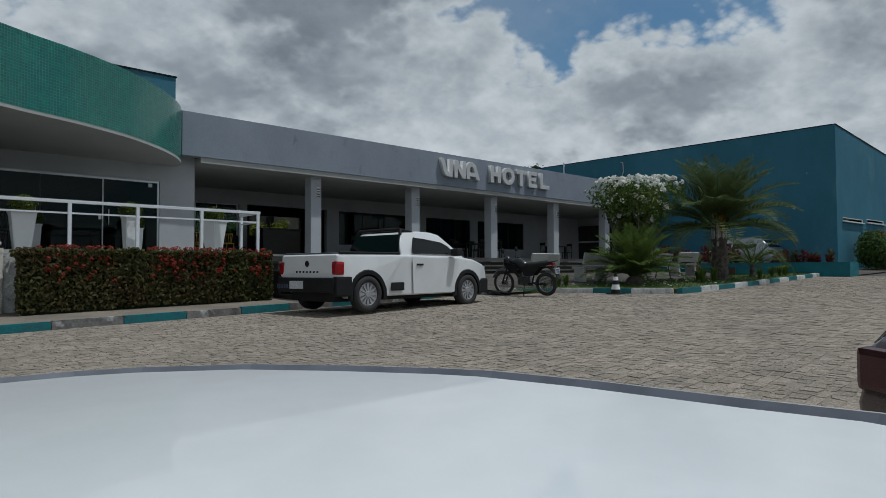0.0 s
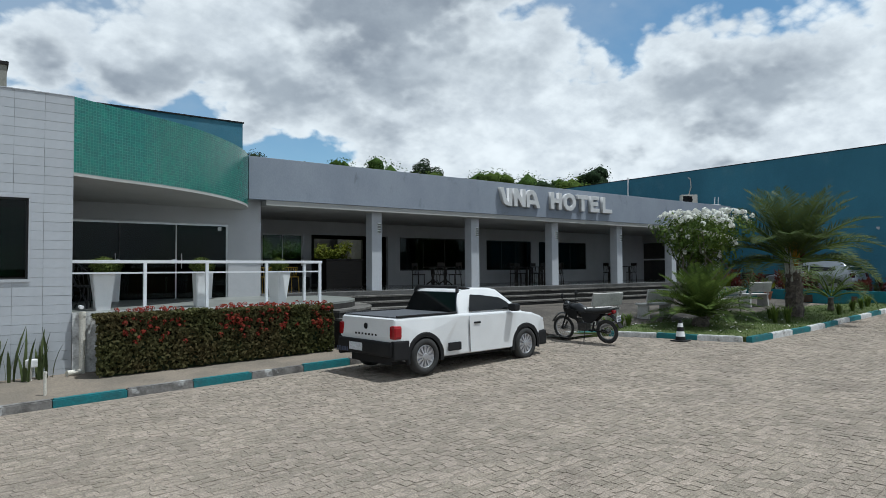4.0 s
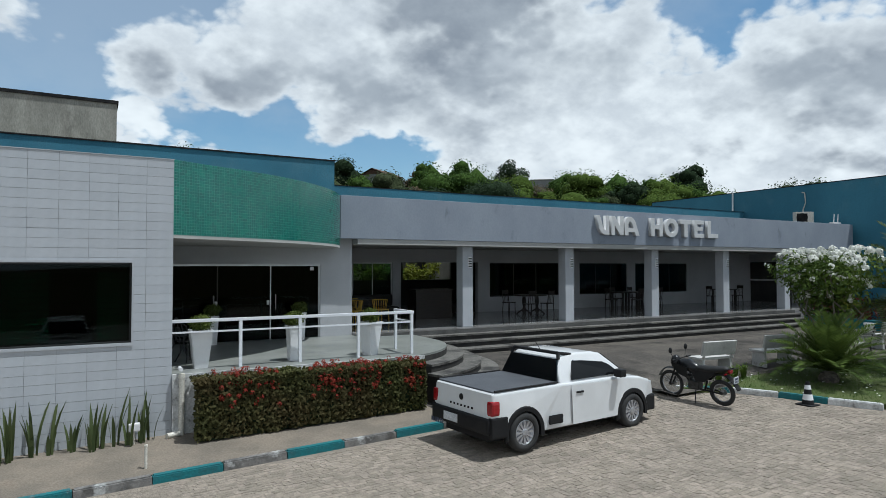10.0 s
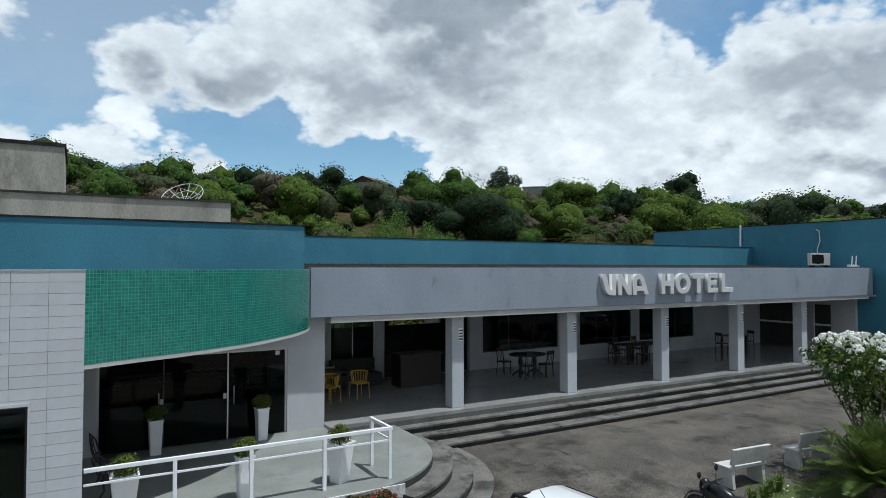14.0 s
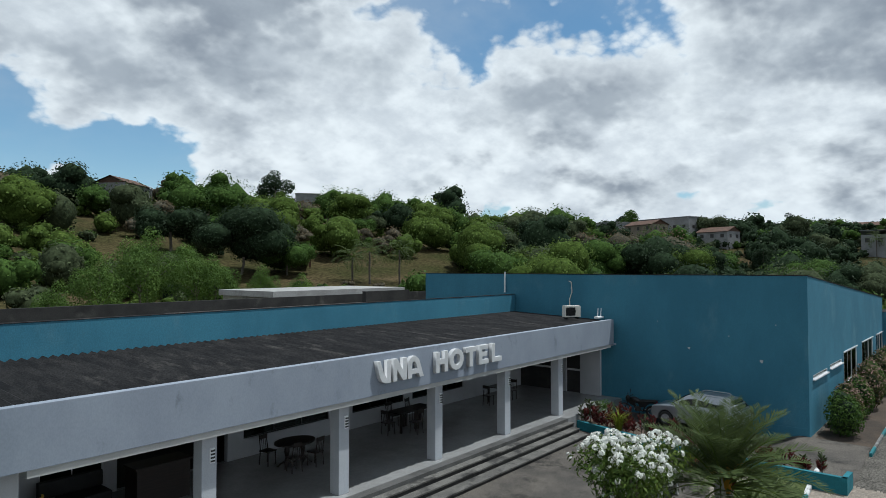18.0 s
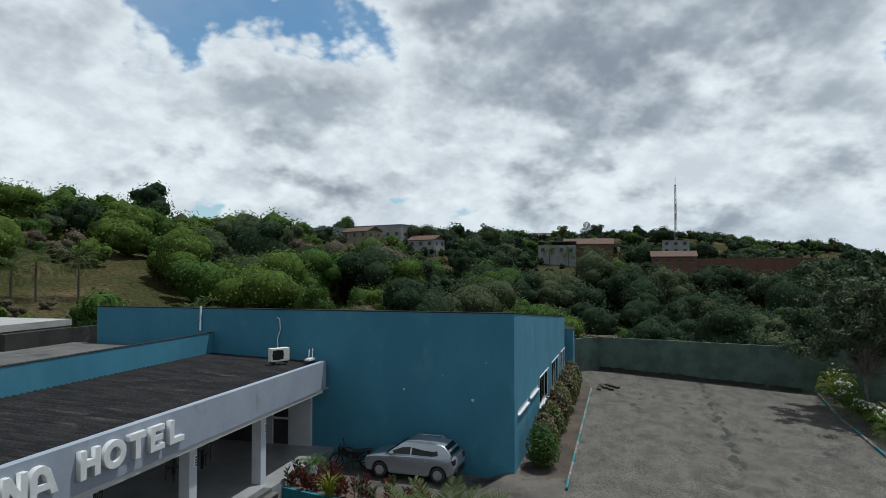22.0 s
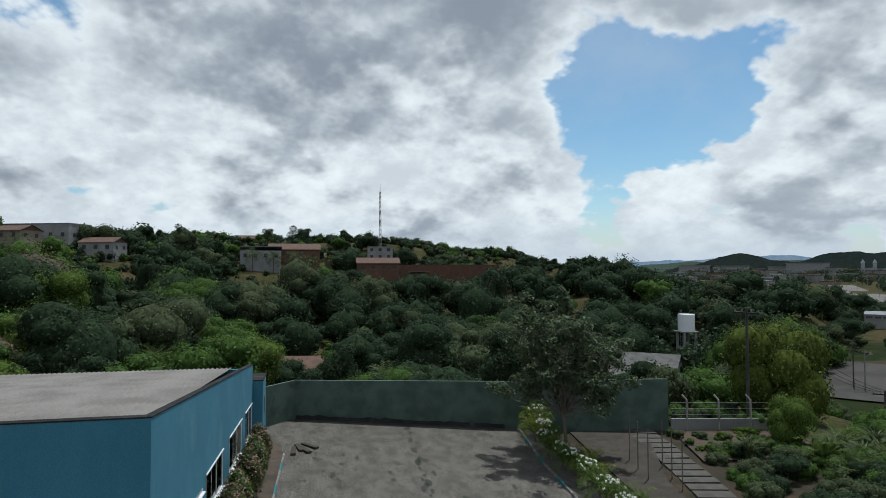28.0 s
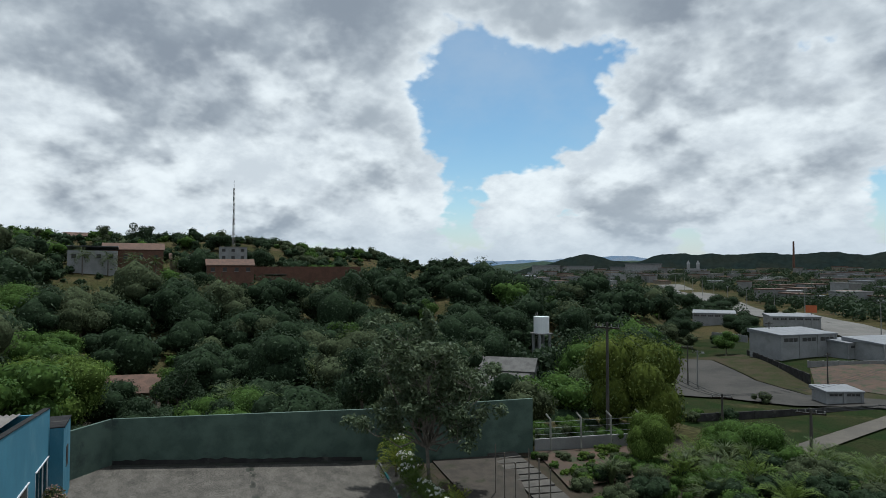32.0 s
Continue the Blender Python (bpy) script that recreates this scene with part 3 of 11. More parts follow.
# ---- hotel: platform, steps, hall ----
def platform():
    floor = boxed(6.74, 32.4, 17.05, 23.0, 0.2, HALL_Z)
    tagged(part("floor", floor, M_HALLFLOOR), "polished pale grey floor of the open hall", "floor", kind="structure")
    tagged(part("floor", boxed(6.9, 26.9, 17.03, 17.36, HALL_Z - 0.12, HALL_Z + 0.004), M_APRON), "grey cement edge along the open front of the hall", "floor", kind="structure")
    bm = bmesh.new()
    c, r = (5.5, 15.75), 2.82
    arc = [(c[0] + r * math.sin(radians(a)), c[1] - r * math.cos(radians(a))) for a in range(0, 91, 6)]
    prism(bm, [(1.47, 13.0), (5.4, 13.0)] + arc + [(8.32, 17.02), (6.74, 17.02), (6.74, 17.8), (1.47, 17.8)], 0.0, TER_Z)
    bmesh.ops.triangulate(bm, faces=[f for f in bm.faces if len(f.verts) > 4])
    tagged(part("floor", bm, M_TERRACE), "pale grey tiled terrace floor behind the railing", "floor", kind="structure")
    for k in range(3):
        z1 = TER_Z - 0.17 * (k + 1)
        rr = r + 0.43 * (k + 1)
        ri = rr - 0.44
        step = thing("step", "curved cement step with a near-black riser", "step", group="curved entrance steps")
        out, inn = [], []
        for a in np.linspace(math.degrees(math.asin(1.15 / rr)), 101, 32):
            s, q = math.sin(radians(a)), math.cos(radians(a))
            out.append((c[0] + rr * s, c[1] - rr * q))
            inn.append((c[0] + ri * s, c[1] - ri * q))
        tread = bmesh.new()
        prism(tread, out + inn[::-1], z1 - 0.05, z1)
        bmesh.ops.triangulate(tread, faces=[f for f in tread.faces if len(f.verts) > 4])
        part("tread", tread, M_STEP, step)
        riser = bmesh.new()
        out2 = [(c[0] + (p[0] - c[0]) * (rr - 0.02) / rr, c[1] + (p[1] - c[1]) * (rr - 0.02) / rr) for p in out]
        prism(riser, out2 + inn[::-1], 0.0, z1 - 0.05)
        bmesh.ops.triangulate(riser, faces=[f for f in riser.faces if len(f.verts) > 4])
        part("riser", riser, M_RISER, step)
    # dark band under the terrace rim
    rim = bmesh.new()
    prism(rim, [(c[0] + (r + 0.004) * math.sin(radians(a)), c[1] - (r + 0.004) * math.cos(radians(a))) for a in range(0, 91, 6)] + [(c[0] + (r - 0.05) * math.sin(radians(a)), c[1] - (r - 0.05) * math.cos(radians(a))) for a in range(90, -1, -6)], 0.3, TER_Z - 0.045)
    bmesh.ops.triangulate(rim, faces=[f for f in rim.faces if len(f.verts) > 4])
    tagged(part("trim", rim, M_RISER), "near-black curved riser under the terrace rim", "trim", kind="structure")
    for k in range(3):
        z1 = 1.09 - 0.17 * k
        y0 = (16.75, 16.44, 16.03)[k]
        step = thing("step", "long straight cement step with a near-black riser", "step", group="long entrance steps")
        x0 = 8.28 + 0.42 * k
        part("tread", boxed(x0, 26.9 - 0.1 * k, y0, y0 + 0.445, z1 - 0.055, z1, 0.008), M_STEP, step)
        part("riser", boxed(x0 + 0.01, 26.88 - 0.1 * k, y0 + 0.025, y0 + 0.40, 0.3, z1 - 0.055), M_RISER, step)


platform()

PILLARS = [10.58, 14.75, 18.97, 23.13, 27.3, 31.45]


def pillars():
    for k, x in enumerate(PILLARS[:5]):
        p = thing("pillar", "square white-grey painted pillar under the fascia", "pillar", (x, 17.8, HALL_Z), group="hall pillars", kind="structure")
        part("shaft", boxed(-0.19, 0.19, -0.19, 0.19, 0, 2.56, 0.012), M_FASCIA_LIGHT, p)
        lamp = part("wall_lamp", boxed(0.0, 0.12, -0.235, -0.19, 1.85, 2.2, 0.006), M_PLASTICW, p, "white louvred wall lamp")
        for j in range(4):
            part("louvre", boxed(0.005, 0.115, -0.25, -0.235, 1.88 + 0.08 * j, 1.92 + 0.08 * j), M_DARK, lamp)


M_FASCIA_LIGHT = mat("pale_grey_paint", (0.46, 0.475, 0.50), (0.41, 0.425, 0.455), scale=1.2, rough=0.8, bump=0.1, bscale=25, stain=(0.36, 0.37, 0.39), stain_at=(0.6, 0.8), stain_scale=1.2, fine=0.05)
pillars()


def wall_with_holes(name, x0, x1, y0, y1, z0, z1, holes, material, label):
    """A wall along x with rectangular openings (x0, x1, z0, z1) right through it."""
    bm = bmesh.new()
    xs = sorted({x0, x1, *[h[0] for h in holes], *[h[1] for h in holes]})
    for a, b in zip(xs, xs[1:]):
        spans = sorted((h[2], h[3]) for h in holes if h[0] <= a + 1e-6 and h[1] >= b - 1e-6)
        z = z0
        for lo, hi in spans + [(z1, z1)]:
            if lo > z + 1e-4:
                box(bm, a, b, y0, y1, z, lo)
            z = max(z, hi)
    bmesh.ops.remove_doubles(bm, verts=bm.verts, dist=1e-4)
    return tagged(part(name, bm, material), label, "wall", kind="structure")


M_TEALPANEL = mat("teal_pane_tint", (0.20, 0.36, 0.36), (0.09, 0.19, 0.19), scale=2.2, rough=0.6, bump=0.0, stretch=(1, 1, 0.15))
M_PALEGLASS = glass("pale_green_glass", (0.42, 0.55, 0.50))
WINS = [(8.75, 10.4, 1.85, 3.27), (14.9, 18.65, 1.83, 3.27), (19.85, 22.87, 1.82, 3.26), (23.41, 27.1, 1.82, 3.26)]
DOOR2 = (10.75, 13.45, HALL_Z, 3.28)
wall_with_holes("wall_hall_back", 6.74, 32.4, 22.85, 23.05, HALL_Z - 0.3, 4.6, WINS + [DOOR2, (13.6, 14.3, HALL_Z, 3.28)], M_WHITEWALL, "white plastered back wall of the open hall")


def framed_window(name, x0, x1, z0, z1, y, panes, mat_glass, label, frame_mat=None, depth=0.06, w=0.045):
    root = thing(name, label, "window", kind="structure")
    fm = frame_mat or M_ALU
    fr = bmesh.new()
    for a, b, c, d in ((x0, x1, z0, z0 + w), (x0, x1, z1 - w, z1), (x0, x0 + w, z0 + w, z1 - w), (x1 - w, x1, z0 + w, z1 - w)):
        box(fr, a, b, y - depth / 2, y + depth / 2, c, d)
    part("window_frame", fr, fm, root)
    n = panes
    for k in range(n):
        a = x0 + w + (x1 - x0 - 2 * w) * k / n
        b = x0 + w + (x1 - x0 - 2 * w) * (k + 1) / n
        off = 0.012 if k % 2 else -0.012
        g = part("pane", boxed(a + 0.004, b - 0.004, y + off - 0.004, y + off + 0.004, z0 + w, z1 - w), mat_glass, root)
        g.visible_shadow = False
        if k:
            part("mullion", boxed(a - 0.014, a + 0.014, y - 0.02, y + 0.02, z0 + w, z1 - w), fm, root)
    return root


for k, (a, b, c, d) in enumerate(WINS):
    w = framed_window(f"window_{k + 1}", a, b, c, d, 22.93, 3 if k else 2, M_GLASS if k else M_PALEGLASS, "dark tinted sliding window with a slim frame", M_BLACKMETAL if k else M_ALU)
    # made-up panels: teal above for the panes' pale reflection, near-black below
    if k == 1:
        for u in (a + 0.05, b - 0.95):
            part("blind", boxed(u, u + 0.9, 23.0, 23.02, c + 0.5, d - 0.05), M_TEALPANEL, w, "pale teal panel added behind the glass to lighten the pane")
            part("blind", boxed(u, u + 0.9, 23.0, 23.02, c + 0.05, c + 0.495), M_DARK, w)
# the hall's inner room behind the back wall, its gloom put into the colour
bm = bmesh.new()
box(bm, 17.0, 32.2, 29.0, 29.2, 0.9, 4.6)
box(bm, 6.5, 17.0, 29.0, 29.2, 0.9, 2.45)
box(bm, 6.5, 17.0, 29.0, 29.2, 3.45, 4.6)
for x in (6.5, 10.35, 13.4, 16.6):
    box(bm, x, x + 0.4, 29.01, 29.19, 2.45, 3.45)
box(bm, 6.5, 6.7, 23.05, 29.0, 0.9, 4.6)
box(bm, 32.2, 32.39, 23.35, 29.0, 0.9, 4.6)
tagged(part("wall_inner_rooms", bm, M_DARK), "shade-coloured walls of the rooms behind the hall", "wall", kind="structure")
tagged(part("floor", boxed(6.5, 32.2, 23.0, 29.0, 0.9, HALL_Z - 0.01), M_DARK), "shade-coloured floor of the inner rooms", "floor", kind="structure")


def hall_side_walls():
    # the pier between terrace glass and hall, and the hall's left inner wall
    wall_with_holes("wall_terrace_back", -8, 6.74, 17.72, 17.95, TER_Z - 0.3, 4.7, [(1.75, 5.8, TER_Z, 3.17)], M_WHITEWALL, "white wall of the terrace with a wide glass front")
    tagged(part("wall_hall_left", boxed(6.52, 6.74, 17.95, 23.05, 0.8, 4.6), M_WHITEWALL), "white inner end wall of the hall", "wall", kind="structure")
    bm = bmesh.new()
    box(bm, 32.2, 32.38, 18.1, 19.2, HALL_Z - 0.2, 4.4)
    box(bm, 32.2, 32.38, 19.2, 23.0, 3.35, 4.4)
    box(bm, 32.2, 32.38, 20.0, 20.45, HALL_Z - 0.2, 3.35)
    tagged(part("wall_hall_right", bm, M_WHITEWALL), "white end wall of the hall with dark doorways", "wall", kind="structure")
    for k, (a, b) in enumerate(((19.2, 20.0), (20.45, 23.0))):
        d = thing("door_" + str(k + 3), "dark glazed door with a pale push bar", "door", kind="structure")
        part("door_leaf", boxed(32.30, 32.37, a, b, HALL_Z, 3.34), M_DARK, d)
        part("push_bar", boxed(32.25, 32.30, a + 0.05, b - 0.05, 2.33, 2.42), M_ALU, d)


hall_side_walls()


def terrace_glass():
    root = thing("door_1", "wide dark glass sliding front with slim steel frame and pull handles", "door", kind="structure")
    x0, x1, z0, z1, y = 1.75, 5.8, TER_Z, 3.17, 17.78
    fr = bmesh.new()
    box(fr, x0, x1, y - 0.03, y + 0.03, z1 - 0.05, z1)
    box(fr, x1 - 0.05, x1, y - 0.03, y + 0.03, z0, z1 - 0.05)
    box(fr, x0, x0 + 0.05, y - 0.03, y + 0.03, z0, z1 - 0.05)
    part("door_frame", fr, M_STEEL, root)
    cuts = [x0 + 0.05, 3.05, 4.42, x1 - 0.05]
    for k, (a, b) in enumerate(zip(cuts, cuts[1:])):
        leaf = part("door_leaf", boxed(a + 0.004, b - 0.004, y - 0.018 + 0.012 * (k % 2), y - 0.008 + 0.012 * (k % 2), z0 + 0.01, z1 - 0.05), M_GLASS, root)
        if k:
            part("stile", boxed(a - 0.015, a + 0.015, y - 0.03, y - 0.02, z0, z1 - 0.05), M_ALU if k == 2 else M_DARK, root)
    for x in (2.95, 4.55):
        h = bmesh.new()
        rod(h, (x, y - 0.07, 1.95), (x, y - 0.07, 2.35), 0.013)
        rod(h, (x, y - 0.07, 2.0), (x, y - 0.02, 2.0), 0.009)
        rod(h, (x, y - 0.07, 2.3), (x, y - 0.02, 2.3), 0.009)
        part("door_handle", h, M_STEEL, root)
    for x in (3.02, 4.36):
        part("lock", boxed(x - 0.04, x + 0.03, y - 0.035, y - 0.018, 2.08, 2.2, 0.004), M_STEEL, root)
    part("sticker", boxed(5.52, 5.62, y - 0.022, y - 0.019, 3.0, 3.1), M_ALU, root)
    # the restaurant behind, its dimness put into a near-black colour
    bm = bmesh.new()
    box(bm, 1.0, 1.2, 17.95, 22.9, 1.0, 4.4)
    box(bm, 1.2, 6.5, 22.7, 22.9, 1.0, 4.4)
    tagged(part("wall_restaurant", bm, M_DARK), "shade-coloured walls of the room behind the terrace glass", "wall", kind="structure")
    tagged(part("floor", boxed(1.0, 6.52, 17.95, 22.9, 0.9, TER_Z - 0.005), M_DARK), "shade-coloured floor behind the terrace glass", "floor", kind="structure")


terrace_glass()


def fascia():
    z0, z1 = 3.76, 5.1
    part_f = boxed(6.22, 32.03, 17.27, 17.5, z0 + 0.13, z1, 0.01)
    tagged(part("fascia", part_f, M_FASCIA), "long grey painted fascia beam with dark damp streaks", "fascia", kind="structure")
    # the pale drip band below it
    tagged(part("trim", boxed(6.74, 31.75, 17.30, 18.1, z0 - 0.02, z0 + 0.128), M_CEIL), "cream drip band under the grey fascia", "trim", kind="structure")
    tagged(part("trim", boxed(31.75, 32.36, 17.29, 17.48, z0 + 0.06, z0 + 0.128), M_FASCIA), "stepped end of the fascia beam", "trim", kind="structure")
    tagged(part("ceiling", boxed(6.74, 32.38, 18.1, 22.85, 3.80, 3.98), M_CEIL), "shaded pale ceiling of the open hall", "ceiling", kind="structure")


fascia()


def corrugated(name, x0, x1, y0, y1, z_of, material, label, pitch=0.25, amp=0.042, along="y"):
    """Wavy roofing sheet whose waves run along one axis."""
    bm = bmesh.new()
    rows = []
    a0, a1 = (x0, x1) if along == "y" else (y0, y1)
    n = int((a1 - a0) / pitch * 4)
    b0, b1 = (y0, y1) if along == "y" else (x0, x1)
    cuts = span(b0, b1, 1.1)
    for j, b in enumerate(cuts):
        row = []
        for k in range(n + 1):
            a = a0 + (a1 - a0) * k / n
            x, y = (a, b) if along == "y" else (b, a)
            row.append(bm.verts.new((x, y, z_of(x, y) + amp * math.sin(2 * math.pi * (a - a0) / pitch))))
        rows.append(row)
    for p, q in zip(rows, rows[1:]):
        for k in range(n):
            bm.faces.new((p[k], p[k + 1], q[k + 1], q[k]))
    bmesh.ops.recalc_face_normals(bm, faces=bm.faces)
    return tagged(part(name, bm, material), label, "roof", kind="structure")


corrugated("roof", 6.35, 32.3, 17.5, 23.25, lambda x, y: 4.98 + (y - 17.5) * 0.04, M_DARKROOF, "blackened corrugated fibre-cement roof over the hall")


M_ROOFWHITE = mat("white_roof_paint", (0.36, 0.35, 0.335), (0.28, 0.27, 0.255), scale=0.8, rough=0.8, bump=0.1, bscale=10, stain=(0.34, 0.33, 0.32), stain_scale=0.6)
M_STAINROOF = mat("stained_roof_screed", (0.13, 0.125, 0.118), (0.09, 0.086, 0.082), scale=0.6, rough=0.9, bump=0.2, bscale=15, stain=(0.04, 0.039, 0.037), stain_scale=0.5, spec=0.1)
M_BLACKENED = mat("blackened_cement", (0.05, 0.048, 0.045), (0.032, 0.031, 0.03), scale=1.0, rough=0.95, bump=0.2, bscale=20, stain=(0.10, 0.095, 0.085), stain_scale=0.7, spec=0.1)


def parapets():
    root = boxed(6.26, 32.38, 23.25, 23.45, 4.6, 6.17)
    tagged(part("wall_parapet", root, M_BLUE), "blue painted parapet wall behind the hall roof", "wall", kind="structure")
    tagged(part("trim", boxed(6.26, 32.38, 23.235, 23.465, 6.17, 6.19), M_DARKROOF), "blackened top of the parapet", "trim", kind="structure")
    tagged(part("wall_parapet_block", boxed(-8, 6.26, 17.9, 18.1, 4.7, 6.13), M_BLUE), "blue painted upper wall over the terrace", "wall", kind="structure")
    tagged(part("wall_parapet_end", boxed(6.06, 6.26, 18.1, 23.25, 4.7, 6.13), M_BLUE), "blue end wall of the upper block", "wall", kind="structure")
    tagged(part("trim", boxed(-8, 6.29, 17.87, 18.13, 6.13, 6.165), M_DARKROOF), "dark worn top of the upper wall", "trim", kind="structure")
    bm = bmesh.new()
    box(bm, -8, 6.06, 18.1, 33.0, 5.55, 5.75)
    tagged(part("roof_deck", bm, M_GREYROOF), "grey sheet roof deck of the upper block", "roof", kind="structure")
    corrugated("roof", -8, 6.05, 18.12, 26, lambda x, y: 5.93 + (y - 18) * 0.018, M_GREYROOF, "pale grey corrugated sheets on the upper block")
    tagged(part("roof_deck", boxed(25.4, 37, 36, 42, 5.85, 6.22), M_ROOFWHITE), "white flat roof behind the hotel", "roof", kind="structure")
    tagged(part("wall_rear_house", boxed(25.6, 36.8, 36.2, 41.8, 0.0, 5.85), M_CONC), "plain walls under the white roof", "wall", kind="structure")
    tagged(part("wall_roof_step", boxed(28.5, 32.3, 31.2, 31.5, 5.5, 6.25), M_BLACKENED), "blackened step wall on the rear roof", "wall", kind="structure")
    # flat roofs further back
    deck = boxed(17.2, 32.3, 23.45, 33.0, 4.9, 5.5)
    box(deck, 6.3, 17.2, 23.45, 29.3, 4.9, 5.5)
    tagged(part("roof_deck", deck, M_STAINROOF), "grey flat roofs behind the parapet", "roof", kind="structure")
    tagged(part("wall_far_parapet", boxed(-8, 36, 33.0, 33.25, 3.0, 6.02), M_BLACKENED), "blackened low rear parapet", "wall", kind="structure")
    body = boxed(17.2, 32.3, 29.3, 33.0, 0.0, 4.9)
    box(body, -8, 6.3, 29.3, 33.0, 0.0, 4.9)
    tagged(part("floor", boxed(6.3, 17.2, 29.2, 33.0, 0.5, 1.0), M_SIDEWALK), "sunlit cement floor of the rear courtyard", "floor", kind="structure")
    tagged(part("wall_back_body", body, M_CONC), "plain rear body of the hotel", "wall", kind="structure")


parapets()


def tower():
    t = thing("water_tower_block", "stained raw concrete tank block on the roof", "tank house")
    part("wall", boxed(-9, 0.95, 25.95, 29.9, 7.36, 8.95), M_CONC, t)
    part("low_wall", boxed(-9, 5.95, 25.2, 30, 5.6, 7.36), M_CONC, t, "lower streaked concrete block")
    part("low_coping", boxed(-9, 6.0, 25.15, 25.45, 7.36, 7.42), M_BLACKENED, t)
    part("coping", boxed(-9.05, 1.0, 25.9, 30.05, 8.95, 9.06), M_DARKROOF, t)


tower()


def mosaic_band():
    pts = [(1.47, 13.05), (2.1, 13.4), (2.8, 13.72), (3.5, 14.12), (4.15, 14.58), (4.72, 15.1), (5.2, 15.62), (5.62, 16.16), (5.96, 16.72), (6.2, 17.27)]
    # even steps along a smooth curve
    dense = []
    for k in range(len(pts) - 1):
        p0, p1, p2, p3 = pts[max(k - 1, 0)], pts[k], pts[k + 1], pts[min(k + 2, len(pts) - 1)]
        for j in range(20):
            t = j / 20
            dense.append(tuple(0.5 * (2 * p1[i] + (p2[i] - p0[i]) * t + (2 * p0[i] - 5 * p1[i] + 4 * p2[i] - p3[i]) * t * t + (3 * p1[i] - p0[i] - 3 * p2[i] + p3[i]) * t ** 3) for i in (0, 1)))
    dense.append(pts[-1])
    run = [0.0]
    for a, b in zip(dense, dense[1:]):
        run.append(run[-1] + math.hypot(b[0] - a[0], b[1] - a[1]))

    def at(s):
        k = min(range(len(run)), key=lambda q: abs(run[q] - s))
        k = max(1, min(len(run) - 2, k))
        f = (s - run[k]) / max(1e-6, (run[k + 1] - run[k]) if s >= run[k] else (run[k] - run[k - 1]))
        a, b = (dense[k], dense[k + 1]) if s >= run[k] else (dense[k], dense[k - 1])
        f = abs(f)
        return a[0] + (b[0] - a[0]) * f, a[1] + (b[1] - a[1]) * f

    z0, z1 = 3.68, 5.06
    band = bmesh.new()
    n = 60
    curve = [at(run[-1] * k / n) for k in range(n + 1)]
    inner = []
    for k, (x, y) in enumerate(curve):
        a, b = curve[max(0, k - 1)], curve[min(n, k + 1)]
        tx, ty = b[0] - a[0], b[1] - a[1]
        q = math.hypot(tx, ty)
        inner.append((x - ty / q * 0.15, y + tx / q * 0.15))
    for k in range(n):
        prism(band, [curve[k], curve[k + 1], inner[k + 1], inner[k]], z0, z1)
    bmesh.ops.remove_doubles(band, verts=band.verts, dist=1e-4)
    root = part("fascia_curved", band, M_MOSGROUT)
    tagged(root, "curved canopy band clad in small green glass mosaic", "fascia", kind="structure")
    # tiles
    size, gap = 0.048, 0.007
    ns, nz = int(run[-1] / (size + gap)), int((z1 - z0) / (size + gap))
    vs, fs = [], []
    for i in range(ns):
        s0 = (i + 0.05) * (size + gap)
        (ax, ay), (bx, by) = at(s0), at(s0 + size)
        tx, ty = bx - ax, by - ay
        q = math.hypot(tx, ty)
        ox, oy = ty / q, -tx / q
        for j in range(nz):
            za = z0 + 0.01 + j * (size + gap)
            zb = za + size
            h = 0.004 + random.random() * 0.002
            tilt = random.uniform(-0.0012, 0.0012)
            k = len(vs)
            vs += [(ax + ox * h, ay + oy * h, za), (bx + ox * (h + tilt), by + oy * (h + tilt), za), (bx + ox * (h + tilt), by + oy * (h + tilt), zb), (ax + ox * h, ay + oy * h, zb)]
            fs.append((k, k + 1, k + 2, k + 3))
    mesh_part("mosaic_tiles", vs, fs, M_MOSAIC, root, "small square green glass tiles")["kind"] = "stuff"
    # soffit of the canopy and its roof
    for name, z_lo, z_hi, m, lab, kind in (("ceiling", z0 - 0.06, z0 + 0.0, M_CEIL, "pale soffit under the curved canopy", "ceiling"),):
        bm = bmesh.new()
        prism(bm, [(1.47, 17.72)] + [(x, y) for x, y in inner[:1]] + [(x - 0.0, y) for x, y in curve] + [(6.2, 17.72)], z_lo, z_hi)
        bmesh.ops.triangulate(bm, faces=[f for f in bm.faces if len(f.verts) > 4])
        bmesh.ops.recalc_face_normals(bm, faces=bm.faces)
        tagged(part(name, bm, m), lab, kind, kind="structure")
    bm = bmesh.new()
    waves = 4
    for k in range(n):
        x0, x1 = inner[k][0], inner[k + 1][0]
        for w in range(waves):
            a, b = x0 + (x1 - x0) * w / waves, x0 + (x1 - x0) * (w + 1) / waves
            ya = inner[k][1] + (inner[k + 1][1] - inner[k][1]) * w / waves
            yb = inner[k][1] + (inner[k + 1][1] - inner[k][1]) * (w + 1) / waves
            za = [4.72 + 0.03 * math.sin(2 * math.pi * q / 0.18) for q in (a, b)]
            bm.faces.new([bm.verts.new(p) for p in ((a, ya, za[0]), (b, yb, za[1]), (b, 17.9, za[1] + 0.2), (a, 17.9, za[0] + 0.2))])
    bmesh.ops.remove_doubles(bm, verts=bm.verts, dist=1e-4)
    tagged(part("roof", bm, M_DARKROOF), "blackened corrugated roof inside the curved band", "roof", kind="structure")


mosaic_band()


M_GREENSLAT = mat("dark_green_slat", (0.16, 0.46, 0.30), (0.10, 0.34, 0.21), scale=2, rough=0.5, bump=0.0)


